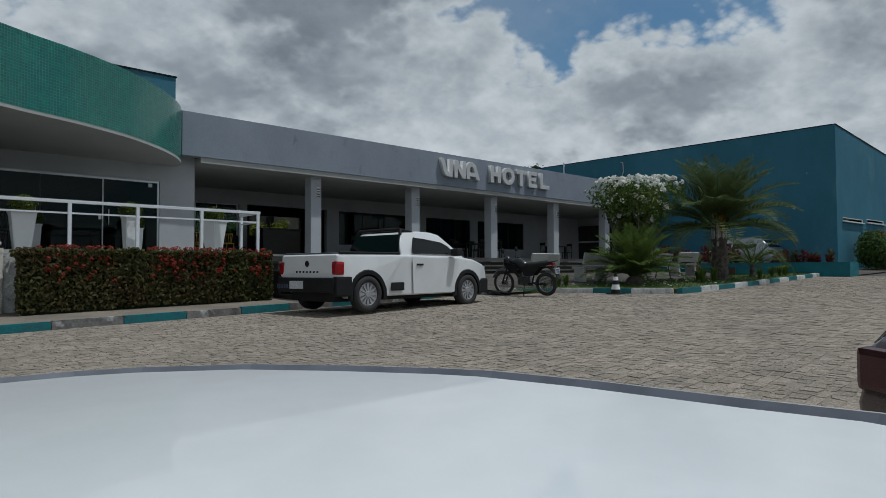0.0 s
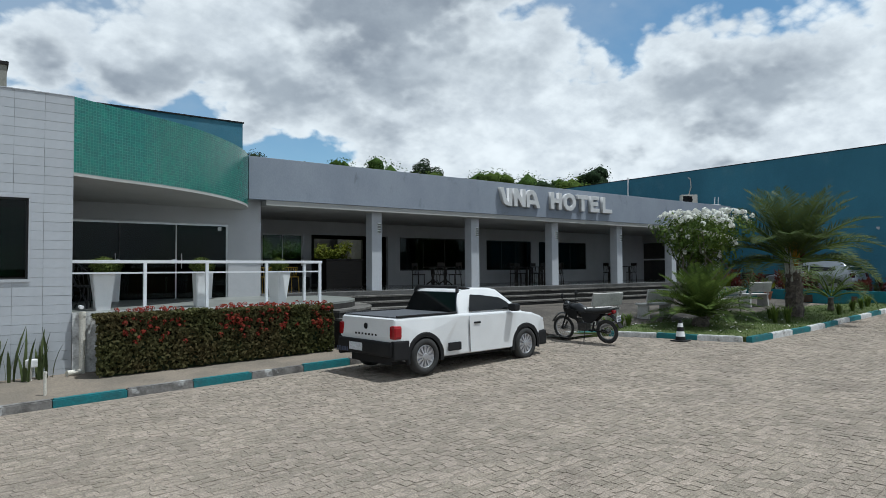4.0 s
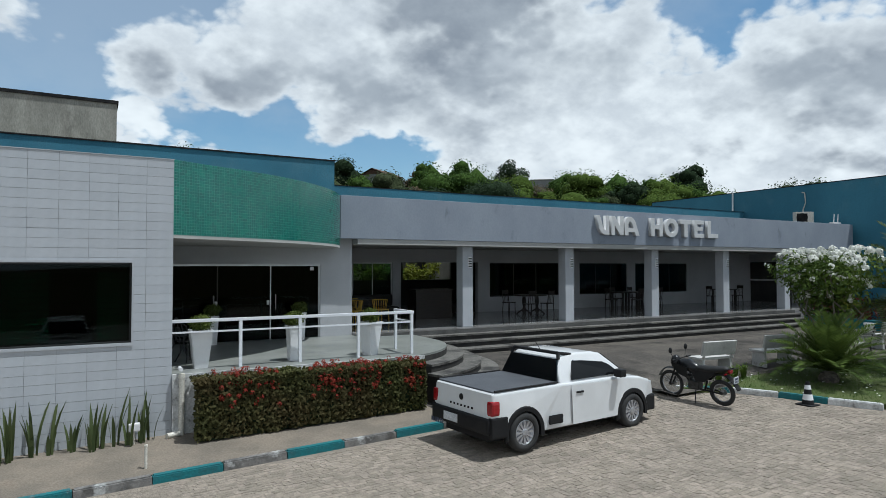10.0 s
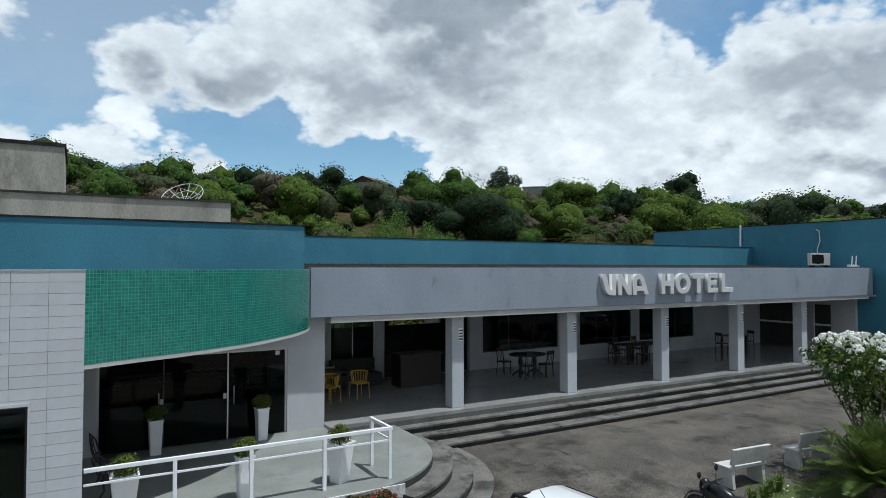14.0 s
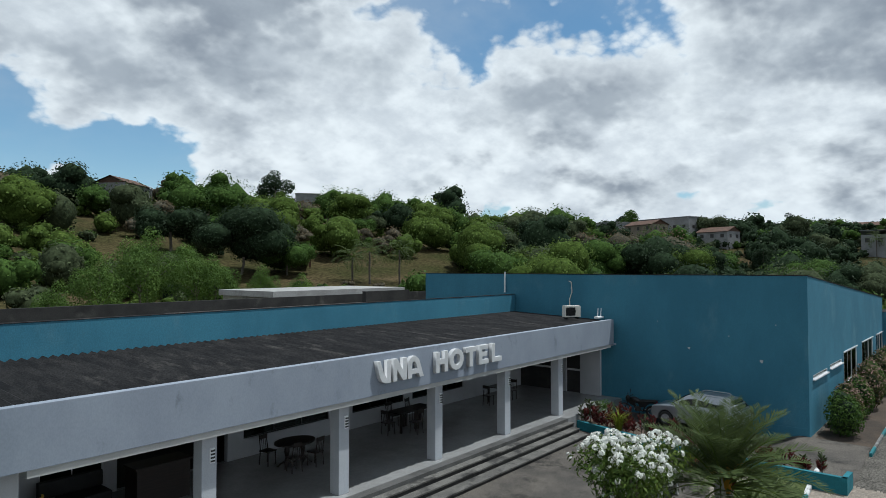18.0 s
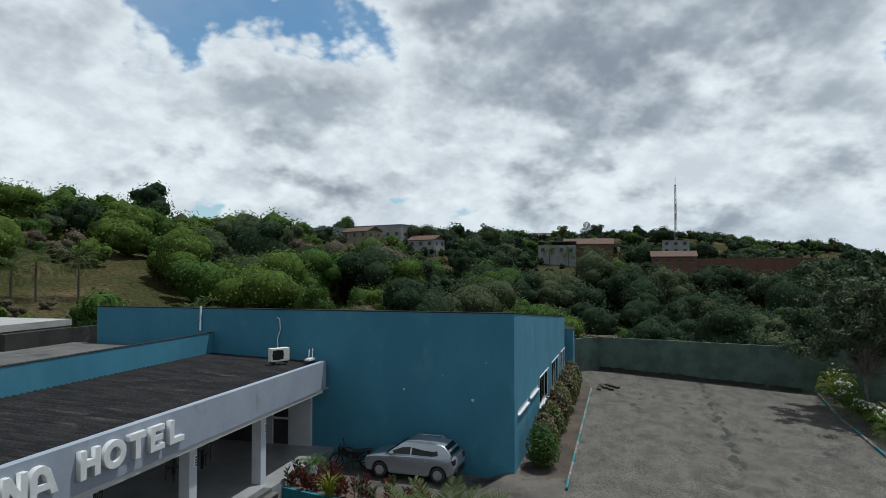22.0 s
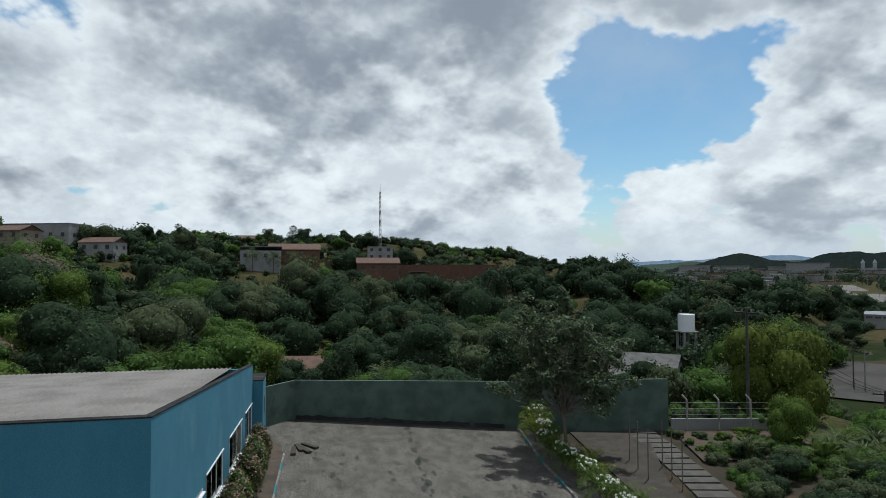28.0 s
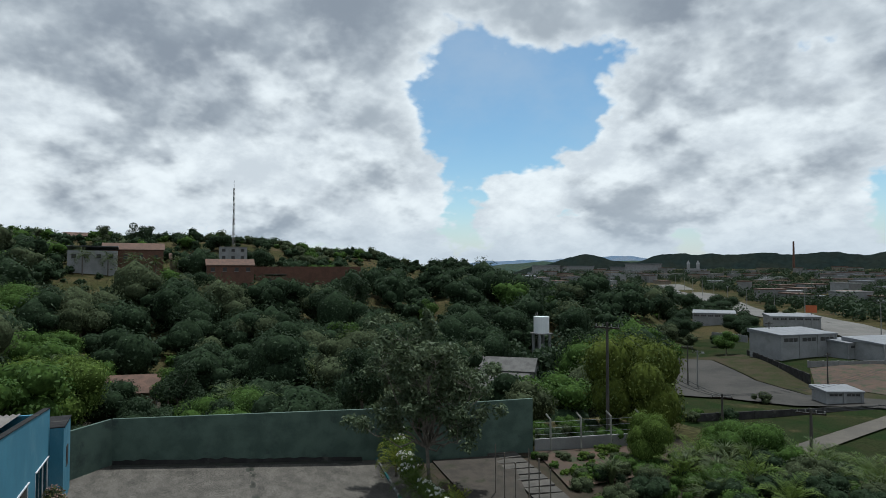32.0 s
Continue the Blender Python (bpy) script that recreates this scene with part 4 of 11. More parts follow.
def tiled_wall():
    z0, z1, y = -0.35, 5.05, 13.05
    wx0, wx1, wz0, wz1 = -1.18, 0.80, 1.76, 3.17
    core = wall_with_holes("wall_tiled", -10, 1.47, y + 0.012, y + 0.25, z0, z1, [(wx0, wx1, wz0, wz1)], M_GROUT, "front wall clad in oblong white ceramic tiles")
    side = boxed(1.22, 1.466, y + 0.25, 17.72, TER_Z - 0.2, z1)
    tagged(part("wall_tiled_side", side, M_WHITEWALL), "white return wall beside the terrace", "wall", kind="structure")
    tagged(part("roof_deck", boxed(-10, 1.45, 13.3, 17.9, 4.6, 4.75), M_DARKROOF), "dark flat roof behind the tiled wall", "roof", kind="structure")
    tagged(part("coping", boxed(-10, 1.475, 13.04, 13.31, 5.05, 5.065), M_TILE), "thin pale coping on the tiled wall", "trim", kind="structure")
    w, h, g = 0.449, 0.163, 0.0045
    hx0, hx1, hz0, hz1 = wx0 - 0.03, wx1 + 0.03, wz0 - 0.05, wz1 + 0.045
    meshes, rest = {}, bmesh.new()
    rows = int((z1 - z0) / h) + 1
    for i in range(26):
        for j in range(rows):
            x1, zb = 1.468 - i * w, z1 - 0.002 - j * h
            x0, za = x1 - w + g, max(z0, zb - h + g)
            rects = [(x0, x1, za, zb)]
            # tiles cut round the window
            if x1 > hx0 and x0 < hx1 and zb > hz0 and za < hz1:
                rects = []
                if x0 < hx0:
                    rects.append((x0, hx0, za, zb))
                if x1 > hx1:
                    rects.append((hx1, x1, za, zb))
                if za < hz0:
                    rects.append((max(x0, hx0), min(x1, hx1), za, hz0))
                if zb > hz1:
                    rects.append((max(x0, hx0), min(x1, hx1), hz1, zb))
            for a, b, c, d in rects:
                if b - a < 0.01 or d - c < 0.01 or a < -9.9:
                    continue
                if a < -1.75:
                    box(rest, a, b, y, y + 0.014, c, d)
                    continue
                key = (round(b - a, 3), round(d - c, 3))
                if key not in meshes:
                    bm = boxed(0, b - a, 0, 0.014, 0, d - c)
                    me = bpy.data.meshes.new("wall_tile")
                    bm.to_mesh(me)
                    bm.free()
                    me.materials.append(M_TILE)
                    meshes[key] = me
                t = new("wall_tile", meshes[key])
                t.parent = core
                t.location = (a, y + random.uniform(-0.0012, 0.0012), c)
    part("wall_tiles", rest, M_TILE, core, "white oblong tiles further along the wall")["kind"] = "stuff"
    win = framed_window("window_9", wx0, wx1, wz0, wz1, y + 0.08, 1, M_GLASS, "wide dark window in a slim white frame", M_BLACKMETAL, 0.06, 0.03)
    slats = int((wz1 - wz0 - 0.1) / 0.11)
    for a, b in ((wx0 + 0.05, wx0 + 0.37 * (wx1 - wx0)), (wx1 - 0.27 * (wx1 - wx0), wx1 - 0.05)):
        for k in range(slats):
            q = part("slat", boxed(a, b, -0.004, 0.004, -0.05, 0.05), M_GREENSLAT, win, "dark green slat hung behind the glass" if k == 0 else "")
            q.matrix_local = pose(0, y + 0.22, wz0 + 0.1 + 0.11 * k, 14, 0, 0)
    sur = bmesh.new()
    for a, b, c, d in ((hx0, hx1, hz0, wz0), (hx0, hx1, wz1, hz1), (hx0, wx0, wz0, wz1), (wx1, hx1, wz0, wz1)):
        box(sur, a, b, y - 0.02, y + 0.06, c, d)
    part("window_surround", sur, M_FASCIA_LIGHT, win, "slim pale surround")
    # room behind the window, near-black to paint its dimness
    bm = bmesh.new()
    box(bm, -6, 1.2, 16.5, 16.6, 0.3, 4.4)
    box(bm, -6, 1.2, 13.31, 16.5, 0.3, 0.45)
    tagged(part("wall_room_tiled", bm, M_DARK), "shade-coloured room behind the front window", "wall", kind="structure")


tiled_wall()


def blue_building():
    A, B = Vector((32.4, 8.9)), Vector((52.6, 8.0))
    d = (B - A).normalized()
    nrm = Vector((d.y, -d.x))
    tagged(part("wall_blue_west", boxed(32.4, 32.65, 8.9, 29.9, 0.0, 7.3), M_BLUE), "tall blank wall painted petrol blue", "wall", kind="structure")
    tagged(part("trim", boxed(32.38, 32.68, 9.0, 29.9, 7.3, 7.34), M_DARKROOF), "dark worn top of the blue wall", "trim", kind="structure")
    for y, z, w in ((13.75, 3.94, 0.07), (10.68, 3.61, 0.09), (12.0, 4.6, 0.03), (15.2, 5.1, 0.025), (10.1, 5.2, 0.03)):
        bm = bmesh.new()
        prism(bm, [(w * (0.6 + 0.5 * ((k * 7) % 3) / 2) * math.cos(k * 0.785), w * (0.6 + 0.5 * ((k * 5) % 3) / 2) * math.sin(k * 0.785)) for k in range(8)], 0, 0.004)
        ob = part("trim", bm, M_WHITEWALL)
        ob.matrix_world = Matrix.Translation((32.398, y, z)) @ Matrix.Rotation(radians(-90), 4, "Y")
        tagged(ob, "bare white patch where the blue paint has chipped", "paint chip", kind="structure")
    # plinth line at the wall foot
    tagged(part("trim", boxed(32.385, 32.4, 8.9, 17.2, 0.4, 0.98), M_BLUE), "low blue plinth along the wall", "trim", kind="structure")
    holes = [(0.75, 3.5, 2.93, 3.1), (4.1, 6.75, 3.0, 3.17), (7.3, 10.8, 1.85, 3.42), (12.45, 16.1, 1.75, 3.48), (17.4, 20.0, 1.75, 3.5)]
    L = (B - A).length
    root = thing("wall_blue_south", "long blue wall with a sloping top and a row of windows", "wall", kind="structure")
    bm = bmesh.new()

    def top(s):
        return 7.3 + (5.72 - 7.3) * s / L

    xs = sorted({0.0, L, *[h[0] for h in holes], *[h[1] for h in holes]})
    for a, b in zip(xs, xs[1:]):
        spans = sorted((h[2], h[3]) for h in holes if h[0] <= a + 1e-6 and h[1] >= b - 1e-6)
        z = 0.0
        for lo, hi in spans + [(None, None)]:
            q = [(A + d * s, k) for s, k in ((a, 0), (b, 0))]
            pts = [A + d * a, A + d * b, A + d * b - nrm * 0.22, A + d * a - nrm * 0.22]
            lo_fn = z
            f_top = (lambda x, y: top((Vector((x, y)) - A).dot(d))) if lo is None else lo
            prism(bm, [(p.x, p.y) for p in pts], lo_fn, f_top)
            if lo is not None:
                z = hi
    bmesh.ops.recalc_face_normals(bm, faces=bm.faces)
    part("wall_face", bm, M_BLUE, root)
    cop = bmesh.new()
    prism(cop, [(p.x, p.y) for p in (A + nrm * 0.02, B + nrm * 0.02, B - nrm * 0.25, A - nrm * 0.25)], lambda x, y: top((Vector((x, y)) - A).dot(d)), lambda x, y: top((Vector((x, y)) - A).dot(d)) + 0.04)
    bmesh.ops.recalc_face_normals(cop, faces=cop.faces)
    part("coping", cop, M_DARKROOF, root)
    ang = math.degrees(math.atan2(d.y, d.x))
    for k, (a, b, c, e) in enumerate(holes):
        w = framed_window(f"window_{k + 11}", 0, b - a, 0, e - c, 0, 3 if k > 1 else 1, M_GLASS, "window in the blue wall with white frame" if k > 1 else "narrow slot window with white sills", M_ALU, 0.10, 0.05 if k > 1 else 0.03)
        p = A + d * a - nrm * 0.05
        w.matrix_world = pose(p.x, p.y, c, 0, 0, ang)
        part("window_sill", boxed(-0.05, b - a + 0.05, -0.14, 0.02, -0.05, 0.0), M_ALU, w)
        if k > 1:
            part("window_head", boxed(-0.05, b - a + 0.05, -0.10, 0.02, e - c, e - c + 0.05), M_ALU, w)
    # roof, north and east walls
    corrugated("roof", 32.6, 52.5, 9.15, 29.9, lambda x, y: 7.12 - 1.55 * (x - 32.6) / 20.0, M_GREYROOF, "grey corrugated roof of the blue hall", along="x")
    tagged(part("wall_blue_north", boxed(32.65, 52.6, 29.7, 29.9, 0, 5.5), M_BLUE), "rear wall of the blue hall", "wall", kind="structure")
    tagged(part("wall_blue_east", boxed(52.4, 52.6, 8.0, 29.7, 0.3, 5.5), M_BLUE), "end wall of the blue hall", "wall", kind="structure")
    ann = thing("annex", "small blue annex at the end of the hall", "annex", kind="structure")
    part("wall", boxed(52.6, 55.2, 7.42, 12, 0.5, 4.75), M_BLUE, ann)
    part("coping", boxed(52.6, 55.25, 7.38, 12.05, 4.75, 4.8), M_DARKROOF, ann)
    part("window", boxed(53.6, 54.3, 7.40, 7.43, 2.6, 3.6), M_DARK, ann, "small dark window")


blue_building()


def yard_wall():
    line = [(56.2, 7.6), (58.4, 5.7), (54.9, -8.1), (53.4, -19.4)]
    for a, b in zip(line, line[1:]):
        a, b = Vector(a), Vector(b)
        d = (b - a).normalized()
        n = Vector((-d.y, d.x)) * 0.18
        bm = bmesh.new()
        pts = [a, b, b + n, a + n]
        prism(bm, [(p.x, p.y) for p in pts], lambda x, y: lot(x, y) - 0.6, 3.72)
        bmesh.ops.recalc_face_normals(bm, faces=bm.faces)
        tagged(part("wall_yard", bm, M_YARDWALL), "mossy green yard wall with a dark band along its foot", "wall", kind="structure")


yard_wall()


def roof_bits():
    """Loose sheets and aerial dishes on the roofs."""
    for k, (x0, x1, y0, y1, z, tilt, rz) in enumerate(((2.6, 5.2, 19.2, 21.1, 6.25, 3, 6), (3.9, 6.0, 19.0, 20.1, 6.19, -2, -5), (0.6, 2.4, 19.2, 21.5, 6.26, 2, 3))):
        bm = bmesh.new()
        w, d = x1 - x0, y1 - y0
        n = int(w / 0.045)
        rows = [[bm.verts.new((-w / 2 + w * i / n, -d / 2 + d * j, 0.022 * math.sin(2 * math.pi * i / 4) + dz)) for i in range(n + 1)] for dz in (0, -0.008) for j in (0, 1)]
        for a, b in ((0, 1), (3, 2)):
            for i in range(n):
                bm.faces.new((rows[a][i], rows[a][i + 1], rows[b][i + 1], rows[b][i]))
        p = thing("roof_sheet", "loose pale corrugated roofing sheet on the upper roof", "roof sheet", ((x0 + x1) / 2, (y0 + y1) / 2, z), rz, group="loose roof sheets")
        p.matrix_world = p.matrix_world @ pose(0, 0, 0, tilt, 0, 0)
        part("sheet", bm, M_ROOFPALE, p)
    p = thing("roof_sheet", "pale newer sheet among the black canopy roofing", "roof sheet", (2.35, 16.0, 4.88), 0)
    p.matrix_world = p.matrix_world @ pose(0, 0, 0, 3.0, 0, 0)
    bm = bmesh.new()
    rows = [[bm.verts.new((-0.55 + 1.1 * i / 26, y, 0.03 * math.sin(2 * math.pi * i / 4.3) + dz)) for i in range(27)] for dz in (0, -0.01) for y in (-1.3, 1.6)]
    for a, b in ((0, 1), (3, 2)):
        for i in range(26):
            bm.faces.new((rows[a][i], rows[a][i + 1], rows[b][i + 1], rows[b][i]))
    part("sheet", bm, M_ROOFPALE, p)

    def dish(place, r, turn, tip, mesh_like, label):
        d = thing("satellite_dish", label, "dish", place)
        q = bmesh.new()
        rod(q, (0, 0, 0.6 - place[2]), (0, 0, r * 0.9), 0.035, 8)
        part("post", q, M_STEEL, d)
        tilt_m = Matrix.Rotation(radians(turn), 4, "Z") @ Matrix.Rotation(radians(tip), 4, "X")
        q = bmesh.new()
        if mesh_like:
            for k in range(12):
                a = k * math.pi / 6
                pts = [Vector((r * f * math.cos(a), r * f * math.sin(a), 0.34 * r * f * f)) for f in (0, 0.25, 0.5, 0.75, 1)]
                tube(q, pts, 0.012, 5)
            for f in (0.33, 0.66, 1.0):
                ring(q, (0, 0, 0.34 * r * f * f), r * f, 0.014 if f == 1 else 0.008, 36, "Z", 5)
        else:
            rows = [[(r * f * math.cos(a * 0.2618), r * f * math.sin(a * 0.2618), 0.3 * r * f * f) for a in range(24)] for f in (0.05, 0.35, 0.7, 1.0)]
            loft(q, rows + [[(x, y, z - 0.012) for x, y, z in row] for row in rows[::-1]])
        for k in range(3):
            a = k * 2.094
            rod(q, (r * 0.97 * math.cos(a), r * 0.97 * math.sin(a), 0.33 * r), (0, 0, r * 0.8), 0.008, 5)
        for v in q.verts:
            v.co = tilt_m @ v.co + Vector((0, 0, r * 0.95))
        bmesh.ops.recalc_face_normals(q, faces=q.faces)
        part("reflector", q, M_ALU, d)
        q = bmesh.new()
        rod(q, (0, 0, r * 0.74), (0, 0, r * 0.86), 0.05, 10)
        for v in q.verts:
            v.co = tilt_m @ v.co + Vector((0, 0, r * 0.95))
        part("receiver", q, M_LNB, d)

    dish((5.5, 33.0, 7.25), 0.92, -35, 42, True, "large open-mesh satellite dish on a tall post")
    dish((4.1, 32.6, 7.05), 0.42, 20, 50, False, "small white satellite dish on a tall post")


M_ROOFPALE = mat("weathered_zinc_sheet", (0.25, 0.255, 0.26), (0.17, 0.172, 0.175), scale=1.5, rough=0.6, bump=0.1, bscale=20, stain=(0.22, 0.20, 0.18), stain_scale=1.0)
M_LNB = mat("red_receiver_cap", (0.30, 0.03, 0.025), rough=0.5, bump=0.0)
roof_bits()


# ---- vehicles ----
M_CARWHITE = mat("white_car_paint", (0.70, 0.705, 0.71), (0.66, 0.665, 0.67), rough=0.25, bump=0.0, fine=0.015, coat=0.6)
M_CARSILVER = mat("silver_car_paint", (0.33, 0.35, 0.38), (0.30, 0.32, 0.35), rough=0.28, metal=0.55, bump=0.0, fine=0.02, coat=0.6)
M_CARDARK = mat("dark_car_paint", (0.05, 0.035, 0.035), (0.04, 0.028, 0.028), rough=0.2, bump=0.0, fine=0.02, coat=0.8)
M_TYRE = mat("tyre_rubber", (0.025, 0.025, 0.025), (0.035, 0.034, 0.033), rough=0.85, bump=0.15, bscale=60)
M_BLACKPLASTIC = mat("black_plastic", (0.012, 0.012, 0.013), (0.018, 0.018, 0.019), rough=0.6, bump=0.05, bscale=80, spec=0.2)
M_CARGLASS = mat("dark_car_glass", (0.004, 0.005, 0.006), (0.006, 0.007, 0.008), rough=0.05, bump=0.0, fine=0.0, spec=0.3)
M_RIM = mat("silver_wheel_trim", (0.50, 0.50, 0.52), (0.44, 0.44, 0.46), rough=0.35, metal=0.6, bump=0.0)
M_MAROONLAMP = mat("dark_red_lamp_lens", (0.05, 0.004, 0.008), (0.03, 0.003, 0.005), rough=0.15, bump=0.0, fine=0.0, spec=0.6)
M_REDLAMP = mat("red_lamp_lens", (0.30, 0.008, 0.014), (0.16, 0.005, 0.008), rough=0.12, bump=0.0, fine=0.0, spec=0.6)
M_LAMPCLEAR = mat("clear_lamp_lens", (0.60, 0.62, 0.64), (0.45, 0.47, 0.5), scale=20, rough=0.1, bump=0.0)
M_TONNEAU = mat("dark_grey_vinyl_cover", (0.085, 0.09, 0.10), (0.07, 0.075, 0.085), scale=2, rough=0.55, bump=0.06, bscale=40)
M_PLATE = mat("plate_white", (0.62, 0.64, 0.67), rough=0.5, bump=0.0)
M_PLATEBAR = mat("plate_marks", (0.05, 0.06, 0.10), rough=0.6, bump=0.0)
M_ENGINE = mat("engine_alloy", (0.07, 0.07, 0.07), (0.04, 0.04, 0.04), scale=8, rough=0.5, metal=0.5)
M_SEAT = mat("black_vinyl_seat", (0.009, 0.009, 0.009), (0.013, 0.013, 0.013), rough=0.6, bump=0.1, bscale=60)
M_DARKBLUE = mat("black_blue_tank_paint", (0.003, 0.004, 0.005), (0.003, 0.003, 0.004), rough=0.32, bump=0.0, coat=0.15)


def lathe(bm, profile, centre, n=28, axis="Y"):
    """Turns a profile of (radius, offset along the axle) round the axle."""
    rows = []
    for r, o in profile:
        row = []
        for k in range(n):
            a = 2 * math.pi * k / n
            row.append(bm.verts.new((centre[0] + r * math.cos(a), centre[1] + o, centre[2] + r * math.sin(a))))
        rows.append(row)
    for a, b in zip(rows, rows[1:]):
        for k in range(n):
            j = (k + 1) % n
            bm.faces.new((a[k], b[k], b[j], a[j]))
    return bm


def wheel(parent, x, y, r, side, spokes=12, width=0.19):
    """A car wheel; side is +1 or -1, the way its face looks along y."""
    s = side
    bm = bmesh.new()
    w = width / 2
    lathe(bm, [(r * 0.66, -w * s), (r * 0.9, -w * s), (r, -w * 0.6 * s), (r, w * 0.6 * s), (r * 0.92, w * s), (r * 0.68, w * 0.98 * s), (r * 0.64, w * 0.8 * s), (r * 0.64, -w * s)], (0, 0, 0))
    bmesh.ops.recalc_face_normals(bm, faces=bm.faces)
    root = new("wheel")
    root.parent = parent
    root.location = (x, y, r)
    part("tyre", bm, M_TYRE, root, "", True)
    rim = bmesh.new()
    lathe(rim, [(r * 0.64, w * 0.75 * s), (r * 0.60, w * 0.82 * s), (r * 0.57, w * 0.6 * s), (r * 0.52, w * 0.35 * s), (0.001, w * 0.35 * s)], (0, 0, 0))
    for k in range(spokes):
        a = 2 * math.pi * k / spokes
        d = Vector((math.cos(a), 0, math.sin(a)))
        q = Vector((-math.sin(a), 0, math.cos(a)))
        o = Vector((0, w * 0.72 * s, 0))
        p = [d * r * 0.14 + q * 0.012, d * r * 0.59 + q * 0.022, d * r * 0.59 - q * 0.022, d * r * 0.14 - q * 0.012]
        top = [rim.verts.new(v + o) for v in p]
        low = [rim.verts.new(v + o * 0.5) for v in p]
        rim.faces.new(top)
        for i in range(4):
            rim.faces.new((top[i], low[i], low[(i + 1) % 4], top[(i + 1) % 4]))
    lathe(rim, [(r * 0.19, w * 0.4 * s), (r * 0.19, w * 0.78 * s), (r * 0.14, w * 0.86 * s), (0.001, w * 0.86 * s)], (0, 0, 0), 14)
    bmesh.ops.recalc_face_normals(rim, faces=rim.faces)
    part("rim", rim, M_RIM, root)
    back = bmesh.new()
    lathe(back, [(r * 0.62, w * 0.3 * s), (0.001, w * 0.3 * s)], (0, 0, 0), 20)
    part("brake_disc", back, M_BLACKPLASTIC, root)
    return root


def side_prism(outline, half, taper=None, bevel=0.03):
    """A side outline (x, z), run clockwise or not, drawn out across the car."""
    bm = bmesh.new()
    lo = [bm.verts.new((x, -half, z)) for x, z in outline]
    hi = [bm.verts.new((x, half, z)) for x, z in outline]
    n = len(outline)
    a = bm.faces.new(lo)
    b = bm.faces.new(hi[::-1])
    for k in range(n):
        j = (k + 1) % n
        bm.faces.new((lo[k], hi[k], hi[j], lo[j]))
    bmesh.ops.recalc_face_normals(bm, faces=bm.faces)
    if bevel:
        bmesh.ops.bevel(bm, geom=list({e for f in (a, b) for e in f.edges}), offset=bevel, segments=3, affect="EDGES", profile=0.6)
    if taper:
        for v in bm.verts:
            v.co.y *= taper(v.co.x, v.co.z)
    bmesh.ops.triangulate(bm, faces=[f for f in bm.faces if len(f.verts) > 4])
    return bm


def arch(cx, r, a0, a1, z=0.31, n=12):
    return [(cx + r * math.cos(radians(a0 + (a1 - a0) * k / n)), z + r * math.sin(radians(a0 + (a1 - a0) * k / n))) for k in range(n + 1)]


def panel(parent, name, pts, material, label="", thick=0.012, off=None):
    """A thin curved-edge panel through given 3D points."""
    bm = bmesh.new()
    vs = [bm.verts.new(p) for p in pts]
    f = bm.faces.new(vs)
    bm.normal_update()
    nrm = f.normal.copy()
    if off is not None and nrm.dot(Vector(off)) < 0:
        nrm = -nrm
    for v in vs:
        v.co += nrm * thick
    r = bmesh.ops.extrude_face_region(bm, geom=[f])
    for v in r["geom"]:
        if isinstance(v, bmesh.types.BMVert):
            v.co -= nrm * thick * 1.8
    bmesh.ops.recalc_face_normals(bm, faces=bm.faces)
    return part(name, bm, material, parent, label)


def cab_half(z, z0, base, roof, h):
    return base - (base - roof) * sm((z - z0) / h)


def arch_flare(parent, cx, y, r, material, z=0.31, w=0.06):
    bm = bmesh.new()
    n = 16
    s = 1 if y > 0 else -1
    rows = []
    for k in range(n + 1):
        a = radians(-12 + 204 * k / n)
        c, q = math.cos(a), math.sin(a)
        rows.append([(cx + rr * c, y + oo * s, z + rr * q) for rr, oo in ((r - 0.012, -0.05), (r - 0.012, 0.018), (r + w * 0.6, 0.02), (r + w, 0.0), (r + w, -0.05))])
    loft(bm, rows)
    bmesh.ops.recalc_face_normals(bm, faces=bm.faces)
    part("arch_moulding", bm, material, parent)


